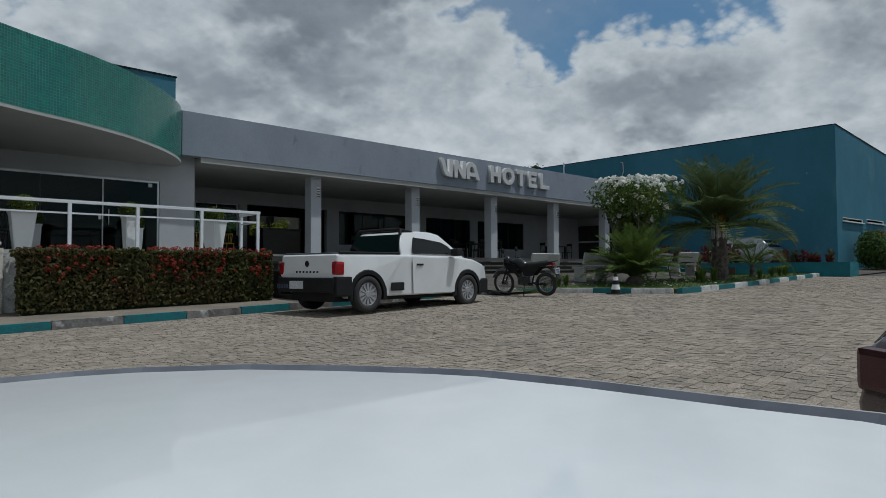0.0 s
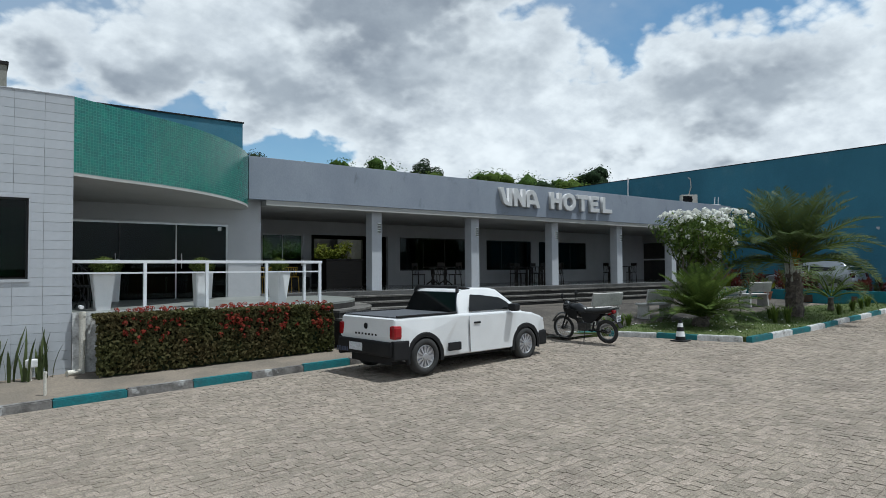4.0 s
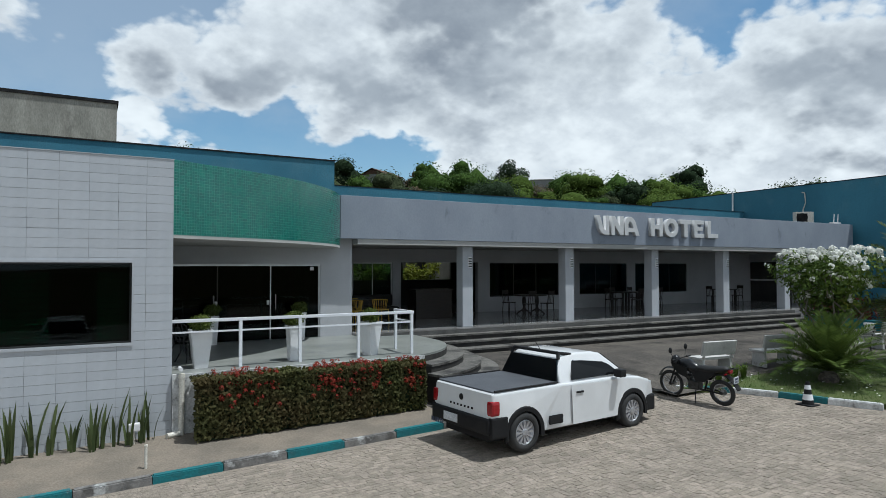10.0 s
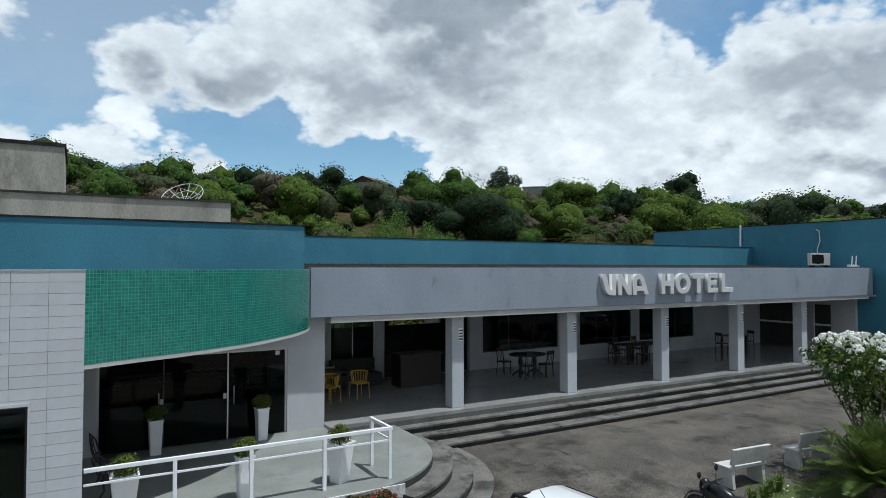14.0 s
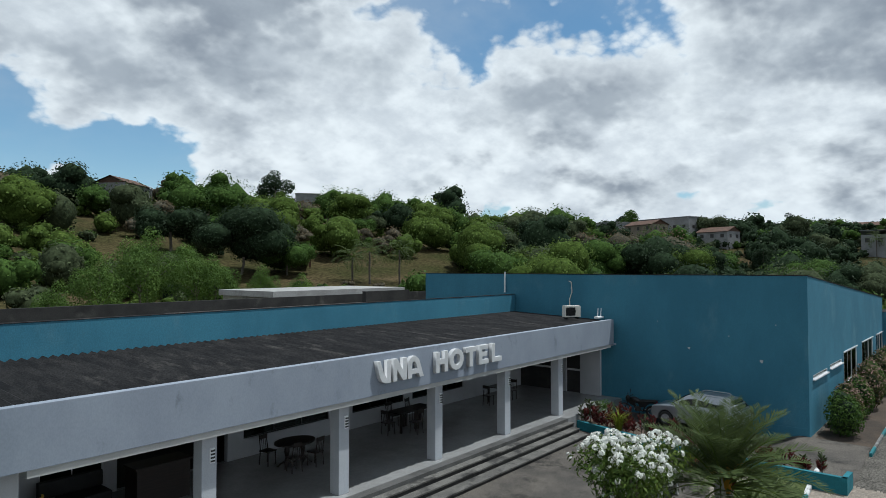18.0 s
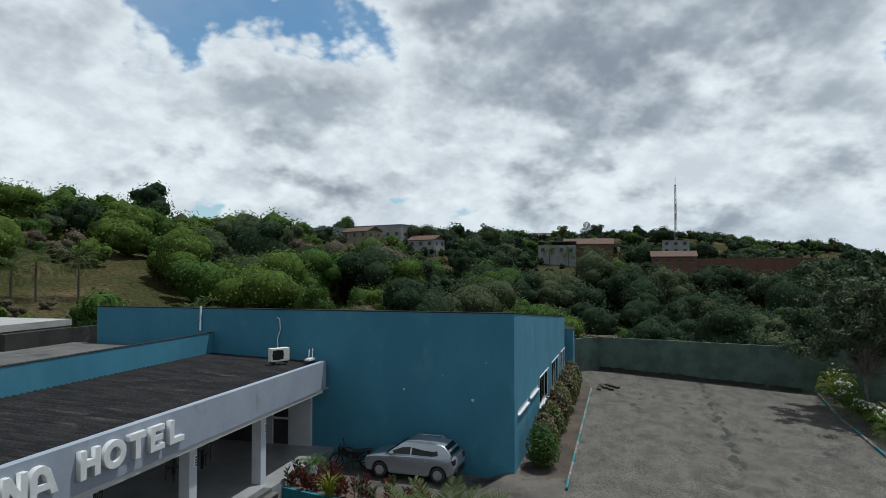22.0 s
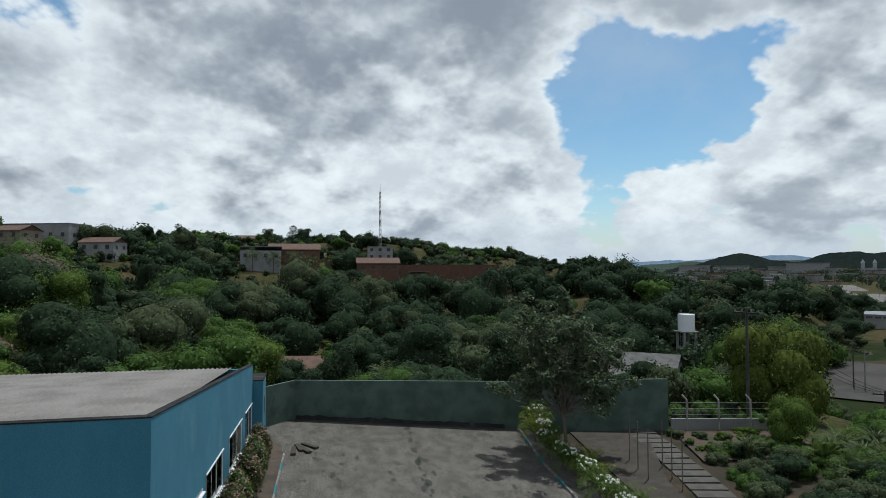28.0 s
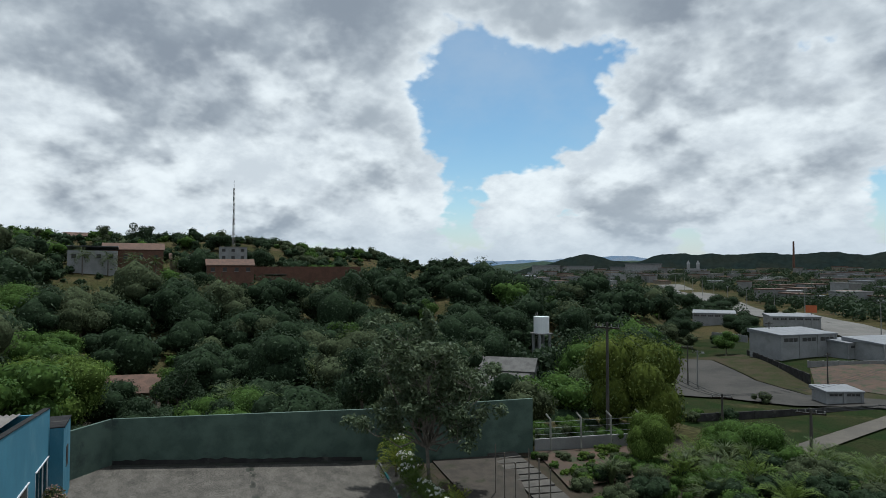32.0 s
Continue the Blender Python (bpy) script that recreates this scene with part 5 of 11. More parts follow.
def pickup():
    p = thing("pickup_truck", "white single-cab pickup with a dark bed cover, parked by the kerb", "pickup", (7.73, 10.08, lot(7.7, 9.8)), 5.7)
    R = 0.325
    low = [(-2.28, 0.42), (-2.30, 0.7), (-2.25, 1.0), (-2.2, 1.025), (-0.5, 1.03), (0.6, 1.02), (1.22, 1.0), (1.6, 0.955), (1.95, 0.86), (2.12, 0.73), (2.17, 0.55), (2.13, 0.30), (1.8, 0.24)]
    outline = low + arch(1.375, 0.375, -8, 188) + [(0.9, 0.275), (-0.9, 0.275)] + arch(-1.375, 0.375, -8, 188) + [(-1.85, 0.30)]

    def tp(x, z):
        k = 1.0
        if x > 1.5:
            k -= 0.16 * ((x - 1.5) / 0.67) ** 2
        if x < -2.0:
            k -= 0.05 * ((-2.0 - x) / 0.3) ** 2
        if z > 0.85:
            k -= 0.035 * ((z - 0.85) / 0.18)
        if z < 0.35:
            k -= 0.03
        return k

    part("body", side_prism(outline, 0.84, tp, 0.045), M_CARWHITE, p)
    part("chassis", boxed(-2.1, 1.95, -0.60, 0.60, 0.2, 0.8), M_BLACKPLASTIC, p)
    cab_z, cab_h = 1.0, 0.48

    def cabin(outline, k=1.0):
        bm = bmesh.new()
        lo = [bm.verts.new((x, -cab_half(z, cab_z, 0.79, 0.60, cab_h) * k, z)) for x, z in outline]
        hi = [bm.verts.new((x, cab_half(z, cab_z, 0.79, 0.60, cab_h) * k, z)) for x, z in outline]
        n = len(outline)
        fa, fb = bm.faces.new(lo), bm.faces.new(hi[::-1])
        for i in range(n):
            bm.faces.new((lo[i], hi[i], hi[(i + 1) % n], lo[(i + 1) % n]))
        bmesh.ops.recalc_face_normals(bm, faces=bm.faces)
        bmesh.ops.bevel(bm, geom=list({e for f in (fa, fb) for e in f.edges if abs(e.verts[0].co.z - e.verts[1].co.z) < 0.4}), offset=0.04, segments=3, affect="EDGES", profile=0.6)
        return bm

    part("cab", cabin([(-0.52, 0.98), (-0.47, 1.16), (-0.38, 1.40), (-0.27, 1.465), (0.1, 1.50), (0.5, 1.49), (0.72, 1.45), (1.05, 1.20), (1.36, 0.98)]), M_CARWHITE, p, "", True)

    def hw(z, extra=0.004):
        return cab_half(z, cab_z, 0.79, 0.60, cab_h) + extra

    for s in (-1, 1):
        pts = [(-0.22, s * hw(1.06), 1.06), (-0.06, s * hw(1.36), 1.36), (0.1, s * hw(1.425), 1.425), (0.52, s * hw(1.42), 1.42), (0.70, s * hw(1.36), 1.36), (1.08, s * hw(1.06), 1.06)]
        panel(p, "side_window", pts, M_CARGLASS, "dark tinted side window", 0.004, (0, s, 0.3))
        door = panel(p, "door", [(-0.24, s * 0.842, 0.30), (-0.27, s * 0.842, 0.98), (1.05, s * 0.838, 0.97), (1.10, s * 0.842, 0.6), (0.93, s * 0.842, 0.30)], M_CARWHITE, "", 0.004, (0, s, 0))
        part("handle", boxed(-0.16, 0.02, s * 0.85 - 0.014, s * 0.85 + 0.014, 0.83, 0.865, 0.008), M_BLACKPLASTIC, door)
        mir = bmesh.new()
        box(mir, 0.83, 1.0, min(s * 0.83, s * 1.02), max(s * 0.83, s * 1.02), 1.02, 1.17, 0.04)
        part("mirror", mir, M_BLACKPLASTIC, p)
        part("tail_lamp", boxed(-2.312, -2.02, min(s * 0.69, s * 0.838), max(s * 0.69, s * 0.838), 0.66, 0.90, 0.05), M_REDLAMP, p, "tall red tail lamp")
        part("head_lamp", boxed(1.86, 2.08, min(s * 0.48, s * 0.745), max(s * 0.48, s * 0.745), 0.68, 0.82, 0.03), M_LAMPCLEAR, p)
        arch_flare(p, 1.375, s * 0.83, 0.375, M_BLACKPLASTIC, w=0.085)
        arch_flare(p, -1.375, s * 0.83, 0.375, M_BLACKPLASTIC, w=0.085)
        part("side_step", boxed(-0.82, -0.5, s * 0.845 - 0.01, s * 0.845 + 0.01, 0.37, 0.52, 0.02), M_BLACKPLASTIC, p, "black step recess behind the door")
        wheel(p, 1.375, s * 0.765, R, s)
        wheel(p, -1.375, s * 0.765, R, s)
        rail = bmesh.new()
        rod(rail, (-2.15, s * 0.78, 1.05), (-0.55, s * 0.78, 1.055), 0.018)
        part("bed_rail", rail, M_BLACKPLASTIC, p)
    panel(p, "rear_window", [(-0.515, -0.73, 1.05), (-0.515, 0.73, 1.05), (-0.385, 0.605, 1.415), (-0.385, -0.605, 1.415)], M_CARGLASS, "dark rear window", 0.02, (-1, 0, 0.3))
    panel(p, "windscreen", [(1.26, -0.68, 1.07), (1.26, 0.68, 1.07), (0.79, 0.56, 1.415), (0.79, -0.56, 1.415)], M_CARGLASS, "", 0.02, (1, 0, 0.8))
    bed = bmesh.new()
    box(bed, -2.2, -0.5, -0.76, 0.76, 1.0, 1.05, 0.02)
    part("bed_cover", bed, M_TONNEAU, p, "dark grey vinyl bed cover")
    bump = bmesh.new()
    box(bump, -2.40, -2.15, -0.80, 0.80, 0.36, 0.62, 0.05)
    box(bump, -2.33, -1.76, -0.85, -0.74, 0.30, 0.64, 0.03)
    box(bump, -2.33, -1.76, 0.74, 0.85, 0.30, 0.64, 0.03)
    part("rear_bumper", bump, M_BLACKPLASTIC, p, "black plastic rear bumper")
    fb = bmesh.new()
    box(fb, 2.0, 2.2, -0.66, 0.66, 0.26, 0.5, 0.05)
    box(fb, 1.78, 2.12, -0.80, -0.6, 0.25, 0.56, 0.04)
    box(fb, 1.78, 2.12, 0.6, 0.80, 0.25, 0.56, 0.04)
    part("front_bumper", fb, M_BLACKPLASTIC, p)
    pl = part("number_plate", boxed(-2.412, -2.398, 0.02, 0.42, 0.42, 0.56, 0.004), M_PLATE, p)
    for k in range(7):
        part("plate_mark", boxed(-2.4135, -2.411, 0.055 + k * 0.05, 0.085 + k * 0.05, 0.44, 0.515), M_PLATEBAR, pl)
    badge = bmesh.new()
    lathe(badge, [(0.055, 0.0), (0.05, 0.012), (0.001, 0.012)], (0, 0, 0), 20)
    bmesh.ops.rotate(badge, verts=badge.verts, matrix=Matrix.Rotation(radians(90), 3, "Z"))
    bmesh.ops.translate(badge, verts=badge.verts, vec=(-2.292, 0, 0.86))
    part("badge", badge, M_BLACKPLASTIC, p, "round dark badge")
    for k in range(7):
        part("tailgate_mark", boxed(-2.302, -2.296, -0.33 + k * 0.1, -0.28 + k * 0.1, 0.70, 0.735), M_BLACKPLASTIC, p)
    bar = bmesh.new()
    tube(bar, [(-0.38, -0.62, 1.42), (-0.34, -0.58, 1.52), (-0.34, 0.58, 1.52), (-0.38, 0.62, 1.42)], 0.032, 8)
    rod(bar, (-0.34, -0.58, 1.52), (-0.02, -0.57, 1.475), 0.028)
    rod(bar, (-0.34, 0.58, 1.52), (-0.02, 0.57, 1.475), 0.028)
    part("roof_bar", bar, M_BLACKPLASTIC, p, "black roof bar at the cab's rear")
    ant = bmesh.new()
    rod(ant, (-0.02, 0.2, 1.47), (-0.16, 0.2, 1.66), 0.006)
    part("aerial", ant, M_BLACKPLASTIC, p)
    # short tail behind the rear wheels
    for ob in p.children:
        if ob.type == "MESH":
            for v in ob.data.vertices:
                if v.co.x < -1.72:
                    v.co.x = -1.72 + (v.co.x + 1.72) * 0.60


pickup()


def hatchback(name, label, place, rz, paint, rack=False, nose=0.0):
    p = thing(name, label, "car", place, rz)
    R, wb = 0.30, 2.5
    f, r = wb / 2, -wb / 2
    low = [(r - 0.66, 0.40), (r - 0.70, 0.65), (r - 0.63, 0.93), (r - 0.55, 0.99), (-0.3, 0.96), (0.5, 0.94), (0.95, 0.92), (1.4, 0.87 + nose * 0.3), (f + 0.44, 0.81 + nose), (f + 0.60, 0.78 + nose * 0.9), (f + 0.70, 0.68), (f + 0.74, 0.45), (f + 0.68, 0.24), (f + 0.42, 0.22)]
    outline = low + arch(f, 0.355, -8, 188, R) + [(0.8, 0.2), (-0.8, 0.2)] + arch(r, 0.355, -8, 188, R) + [(r - 0.42, 0.26)]

    def tp(x, z):
        k = 1.0
        if x > 1.2:
            k -= 0.17 * ((x - 1.2) / 0.78) ** 2
        if x < r - 0.2:
            k -= 0.10 * ((r - 0.2 - x) / 0.5) ** 2
        if z > 0.75:
            k -= 0.05 * ((z - 0.75) / 0.2)
        return k

    part("body", side_prism(outline, 0.83, tp, 0.06), paint, p, "", True)
    part("chassis", boxed(r - 0.4, f + 0.45, -0.58, 0.58, 0.2, 0.72), M_BLACKPLASTIC, p)

    def hw(z, e=0.0):
        return cab_half(z, 0.92, 0.77, 0.55, 0.52) + e

    cab = [(r - 0.60, 0.93), (r - 0.42, 1.2), (r - 0.18, 1.40), (r + 0.2, 1.455), (-0.2, 1.475), (0.15, 1.45), (0.4, 1.36), (0.75, 1.12), (1.08, 0.90)]
    bm = bmesh.new()
    lo = [bm.verts.new((x, -hw(z), z)) for x, z in cab]
    hi = [bm.verts.new((x, hw(z), z)) for x, z in cab]
    fa, fb = bm.faces.new(lo), bm.faces.new(hi[::-1])
    for i in range(len(cab)):
        j = (i + 1) % len(cab)
        bm.faces.new((lo[i], hi[i], hi[j], lo[j]))
    bmesh.ops.recalc_face_normals(bm, faces=bm.faces)
    bmesh.ops.bevel(bm, geom=list({e for q in (fa, fb) for e in q.edges if abs(e.verts[0].co.z - e.verts[1].co.z) < 0.35}), offset=0.05, segments=3, affect="EDGES", profile=0.6)
    part("cab", bm, paint, p, "", True)
    for s in (-1, 1):
        panel(p, "side_window", [(-0.05, s * hw(1.0), 1.0), (-0.05, s * hw(1.40), 1.40), (0.14, s * hw(1.39), 1.39), (0.4, s * hw(1.28), 1.28), (0.82, s * hw(1.0), 1.0)], M_CARGLASS, "", 0.005, (0, s, 0.3))
        panel(p, "side_window", [(r + 0.0, s * hw(1.05), 1.05), (r + 0.12, s * hw(1.36), 1.36), (-0.12, s * hw(1.40), 1.40), (-0.12, s * hw(1.0), 1.0), (r + 0.25, s * hw(1.0), 1.0)], M_CARGLASS, "", 0.005, (0, s, 0.3))
        part("mirror", boxed(0.62, 0.80, min(s * 0.78, s * 0.98), max(s * 0.78, s * 0.98), 0.95, 1.08, 0.04), paint, p)
        part("tail_lamp", boxed(r - 0.69, r - 0.42, min(s * 0.50, s * 0.76), max(s * 0.50, s * 0.76), 0.70, 0.92, 0.04), M_MAROONLAMP, p, "dark red tail lamp")
        part("head_lamp", boxed(f + 0.32, f + 0.66, min(s * 0.46, s * 0.72), max(s * 0.46, s * 0.72), 0.60, 0.76, 0.04), M_LAMPCLEAR, p)
        part("door_handle", boxed(0.0, 0.16, s * 0.835 - 0.012, s * 0.835 + 0.012, 0.80, 0.825, 0.006), paint, p)
        part("door_handle", boxed(-0.85, -0.69, s * 0.835 - 0.012, s * 0.835 + 0.012, 0.80, 0.825, 0.006), paint, p)
        wheel(p, f, s * 0.755, R, s, 9)
        wheel(p, r, s * 0.755, R, s, 9)
        if rack:
            b = bmesh.new()
            tube(b, [(r + 0.12, s * 0.53, 1.43), (r + 0.2, s * 0.53, 1.50), (0.0, s * 0.53, 1.51), (0.12, s * 0.53, 1.45)], 0.016, 6)
            part("roof_rail", b, M_STEEL, p)
    panel(p, "windscreen", [(1.0, -0.66, 0.98), (1.0, 0.66, 0.98), (0.47, 0.53, 1.34), (0.47, -0.53, 1.34)], M_CARGLASS, "", 0.02, (1, 0, 0.8))
    panel(p, "rear_window", [(r - 0.53, -0.60, 1.06), (r - 0.53, 0.60, 1.06), (r - 0.22, 0.52, 1.37), (r - 0.22, -0.52, 1.37)], M_CARGLASS, "", 0.015, (-1, 0, 0.8))
    bp = bmesh.new()
    box(bp, r - 0.72, r - 0.5, -0.62, 0.62, 0.28, 0.48, 0.04)
    part("rear_bumper", bp, M_BLACKPLASTIC, p)
    bp = bmesh.new()
    box(bp, f + 0.6, f + 0.76, -0.5, 0.5, 0.30, 0.52, 0.04)
    part("grille", bp, M_BLACKPLASTIC, p)
    return p


hatchback("silver_car", "silver hatchback with roof rails, parked against the blue wall", (31.28, 12.9, 0.69), 86, M_CARSILVER, True)
hatchback("white_car", "white hatchback with a smooth bonnet in the car park", (-0.54, -1.06, -0.175), 90, M_CARWHITE)

M_SEAL = mat("grey_rubber_seal", (0.15, 0.16, 0.19), (0.12, 0.13, 0.155), rough=0.6, bump=0.0)


def bonnet():
    """The raised bonnet panel of the white car, with a dark seal let in along its rim."""
    car = next(o for o in scene.objects if o.name == "white_car")
    edge = [(-0.036, 0.562), (0.002, 0.558), (0.04, 0.545), (0.098, 0.507), (0.141, 0.457), (0.177, 0.406), (0.194, 0.374), (0.21, 0.311), (0.221, 0.23), (0.231, 0.18)] + [(0.20, -0.10), (0.21, -0.45)]
    mid = -0.54
    rim = [(2 * mid - x, y) for x, y in edge[::-1]] + edge

    def inset(d):
        out = []
        for k, (x, y) in enumerate(rim):
            a, b = rim[max(0, k - 1)], rim[min(len(rim) - 1, k + 1)]
            tx, ty = b[0] - a[0], b[1] - a[1]
            q = math.hypot(tx, ty)
            out.append((x + ty / q * d, y - tx / q * d))
        return out

    to_car = car.matrix_world.inverted()

    bm = bmesh.new()
    rows = [(inset(0.0), 0.70), (inset(0.0), 0.728), (inset(0.003), 0.731), (inset(0.008), 0.7315)]
    deck = inset(0.030)
    loft_rows = [[to_car @ Vector((x, y, z)) for x, y in row] for row, z in rows]
    for a, b in zip(loft_rows, loft_rows[1:]):
        for k in range(len(a) - 1):
            bm.faces.new([bm.verts.new(v) for v in (a[k], a[k + 1], b[k + 1], b[k])])
    bm.faces.new([bm.verts.new(to_car @ Vector((x, y, 0.7315))) for x, y in deck])
    bmesh.ops.remove_doubles(bm, verts=bm.verts, dist=1e-5)
    part("bonnet", bm, M_CARWHITE, car)
    bm = bmesh.new()
    a, b = [to_car @ Vector((x, y, 0.7315)) for x, y in inset(0.008)], [to_car @ Vector((x, y, 0.7315)) for x, y in deck]
    m1, m2 = [to_car @ Vector((x, y, 0.726)) for x, y in inset(0.012)], [to_car @ Vector((x, y, 0.726)) for x, y in inset(0.026)]
    for p, q in ((a, m1), (m1, m2), (m2, b)):
        for k in range(len(p) - 1):
            bm.faces.new([bm.verts.new(v) for v in (p[k], p[k + 1], q[k + 1], q[k])])
    bmesh.ops.remove_doubles(bm, verts=bm.verts, dist=1e-5)
    part("bonnet_seal", bm, M_SEAL, car, "dark rubber seal along the bonnet edge")


bonnet()
hatchback("dark_car", "dark maroon hatchback seen by its tail", (4.60, -0.76, lot(4, -1) - 0.46), -38, M_CARDARK)


def motorcycle(place, rz, label, lean=-6):
    m = thing("motorcycle", label, "motorcycle", place, rz)
    m.matrix_world = pose(*place, 0, 0, rz) @ pose(0, 0, 0, lean, 0, 0) @ Matrix.Diagonal((0.95, 0.86, 0.89, 1.0))
    for x, r, w in ((0.68, 0.335, 0.04), (-0.66, 0.315, 0.05)):
        wh = new("wheel")
        wh.parent = m
        wh.location = (x, 0, r)
        b = bmesh.new()
        ring(b, (0, 0, 0), r - w, w, 28, "Y", 8)
        part("tyre", b, M_TYRE, wh, "", True)
        b = bmesh.new()
        ring(b, (0, 0, 0), r - w * 2.1, 0.012, 24, "Y", 6)
        part("rim", b, M_RIM, wh)
        b = bmesh.new()
        for k in range(18):
            a = 2 * math.pi * k / 18
            rod(b, (0.03 * math.cos(a + 0.5), 0.03 * (-1) ** k, 0.03 * math.sin(a + 0.5)), ((r - w * 2.1) * math.cos(a), 0, (r - w * 2.1) * math.sin(a)), 0.003, 4)
        part("spokes", b, M_STEEL, wh)
        b = bmesh.new()
        rod(b, (0, -0.06, 0), (0, 0.06, 0), 0.045, 12)
        part("hub", b, M_ENGINE, wh)
        b = bmesh.new()
        rod(b, (0, -0.07, 0), (0, -0.062, 0), 0.10 if x > 0 else 0.08, 16)
        part("brake_disc", b, M_STEEL, wh)
    b = bmesh.new()
    for s in (-0.075, 0.075):
        rod(b, (0.68, s, 0.335), (0.44, s, 0.88), 0.022, 8)
    part("fork", b, M_BLACKPLASTIC, m)
    b = bmesh.new()
    n = 10
    rows = []
    for k in range(n + 1):
        a = radians(20 + 120 * k / n)
        c = Vector((0.64 + 0.40 * math.cos(a), 0, 0.36 + 0.40 * math.sin(a)))
        rows.append([(c.x, -0.06, c.z - 0.02), (c.x, 0, c.z + 0.012), (c.x, 0.06, c.z - 0.02), (c.x, 0, c.z - 0.012)])
    loft(b, rows)
    part("front_mudguard", b, M_DARKBLUE, m)
    b = bmesh.new()
    tube(b, [(0.42, 0, 0.86), (0.10, 0, 0.34), (-0.22, 0, 0.30), (-0.30, 0, 0.55)], 0.025, 8)
    for s in (-0.08, 0.08):
        tube(b, [(0.40, 0, 0.82), (-0.05, s, 0.72), (-0.30, s, 0.68), (-0.85, s, 0.80)], 0.016, 6)
        tube(b, [(-0.22, s, 0.34), (-0.66, s * 1.2, 0.315)], 0.02, 6)
    part("frame", b, M_BLACKPLASTIC, m)
    b = bmesh.new()
    loft(b, [[(x, w * math.cos(2 * math.pi * k / 10), z + h * math.sin(2 * math.pi * k / 10)) for k in range(10)] for x, w, z, h in ((0.44, 0.06, 0.88, 0.08), (0.32, 0.14, 0.88, 0.14), (0.12, 0.17, 0.86, 0.17), (-0.06, 0.13, 0.80, 0.14), (-0.16, 0.09, 0.78, 0.08))])
    bmesh.ops.recalc_face_normals(b, faces=b.faces)
    part("fuel_tank", b, M_DARKBLUE, m, "", True)
    for s in (-1, 1):
        panel(m, "side_shroud", [(0.54, s * 0.13, 0.93), (0.36, s * 0.16, 0.66), (0.14, s * 0.17, 0.60), (0.08, s * 0.17, 0.84)], M_DARKBLUE, "", 0.012, (0, s, 0))
        panel(m, "side_cover", [(0.02, s * 0.12, 0.80), (-0.08, s * 0.13, 0.54), (-0.32, s * 0.13, 0.54), (-0.62, s * 0.12, 0.82)], M_BLACKPLASTIC, "", 0.012, (0, s, 0))
    b = bmesh.new()
    loft(b, [[(x, w * math.cos(2 * math.pi * k / 10), z + h * math.sin(2 * math.pi * k / 10)) for k in range(10)] for x, w, z, h in ((0.0, 0.08, 0.83, 0.04), (-0.15, 0.14, 0.83, 0.08), (-0.45, 0.16, 0.84, 0.09), (-0.80, 0.13, 0.90, 0.07), (-0.88, 0.05, 0.91, 0.03))])
    bmesh.ops.recalc_face_normals(b, faces=b.faces)
    part("seat", b, M_SEAT, m, "", True)
    b = bmesh.new()
    box(b, -0.12, 0.16, -0.11, 0.11, 0.30, 0.52, 0.03)
    loft(b, [[(0.10 + 0.05 * k, y, z) for y, z in ((-0.07, 0.5 + 0.04 * k), (0.07, 0.5 + 0.04 * k), (0.07, 0.60 + 0.02 * k), (-0.07, 0.60 + 0.02 * k))] for k in range(3)])
    part("engine", b, M_ENGINE, m)
    b = bmesh.new()
    tube(b, [(0.16, -0.09, 0.5), (0.22, -0.10, 0.32), (-0.1, -0.13, 0.28), (-0.35, -0.14, 0.36)], 0.018, 8)
    rod(b, (-0.35, -0.14, 0.36), (-0.86, -0.15, 0.56), 0.048, 10)
    part("exhaust", b, M_STEEL, m)
    b = bmesh.new()
    tube(b, [(0.36, -0.36, 1.02), (0.42, -0.16, 1.0), (0.42, 0.16, 1.0), (0.36, 0.36, 1.02)], 0.013, 8)
    part("handlebar", b, M_BLACKPLASTIC, m)
    for s in (-1, 1):
        b = bmesh.new()
        rod(b, (0.34, s * 0.38, 1.03), (0.37, s * 0.26, 1.02), 0.02)
        part("grip", b, M_SEAT, m)
        b = bmesh.new()
        rod(b, (0.40, s * 0.22, 1.01), (0.42, s * 0.30, 1.20), 0.006)
        bmesh.ops.create_uvsphere(b, u_segments=10, v_segments=6, radius=1, matrix=Matrix.Translation((0.42, s * 0.31, 1.26)) @ Matrix.Diagonal((0.025, 0.065, 0.075, 1)))
        part("mirror", b, M_BLACKPLASTIC, m)
        b = bmesh.new()
        rod(b, (-0.84, s * 0.05, 0.80), (-0.84, s * 0.14, 0.80), 0.02)
        part("indicator", b, M_REDLAMP, m)
    b = bmesh.new()
    bmesh.ops.create_uvsphere(b, u_segments=12, v_segments=8, radius=1, matrix=Matrix.Translation((0.50, 0, 0.90)) @ Matrix.Diagonal((0.12, 0.14, 0.19, 1)))
    part("headlight", b, M_DARKBLUE, m, "", True)
    b = bmesh.new()
    tube(b, [(-0.55, -0.12, 0.88), (-0.98, -0.10, 0.93), (-0.98, 0.10, 0.93), (-0.55, 0.12, 0.88)], 0.012, 6)
    part("rear_rack", b, M_BLACKPLASTIC, m)
    b = bmesh.new()
    loft(b, [[(-0.72 - 0.09 * k, y, 0.76 - 0.02 * k * k + q) for y, q in ((-0.08, 0), (0.08, 0), (0.08, 0.02), (-0.08, 0.02))] for k in range(5)])
    part("rear_mudguard", b, M_BLACKPLASTIC, m)
    part("tail_lamp", boxed(-0.93, -0.86, -0.06, 0.06, 0.83, 0.89, 0.01), M_REDLAMP, m)
    pl = part("number_plate", boxed(-1.03, -1.015, -0.09, 0.09, 0.60, 0.75), M_PLATE, m)
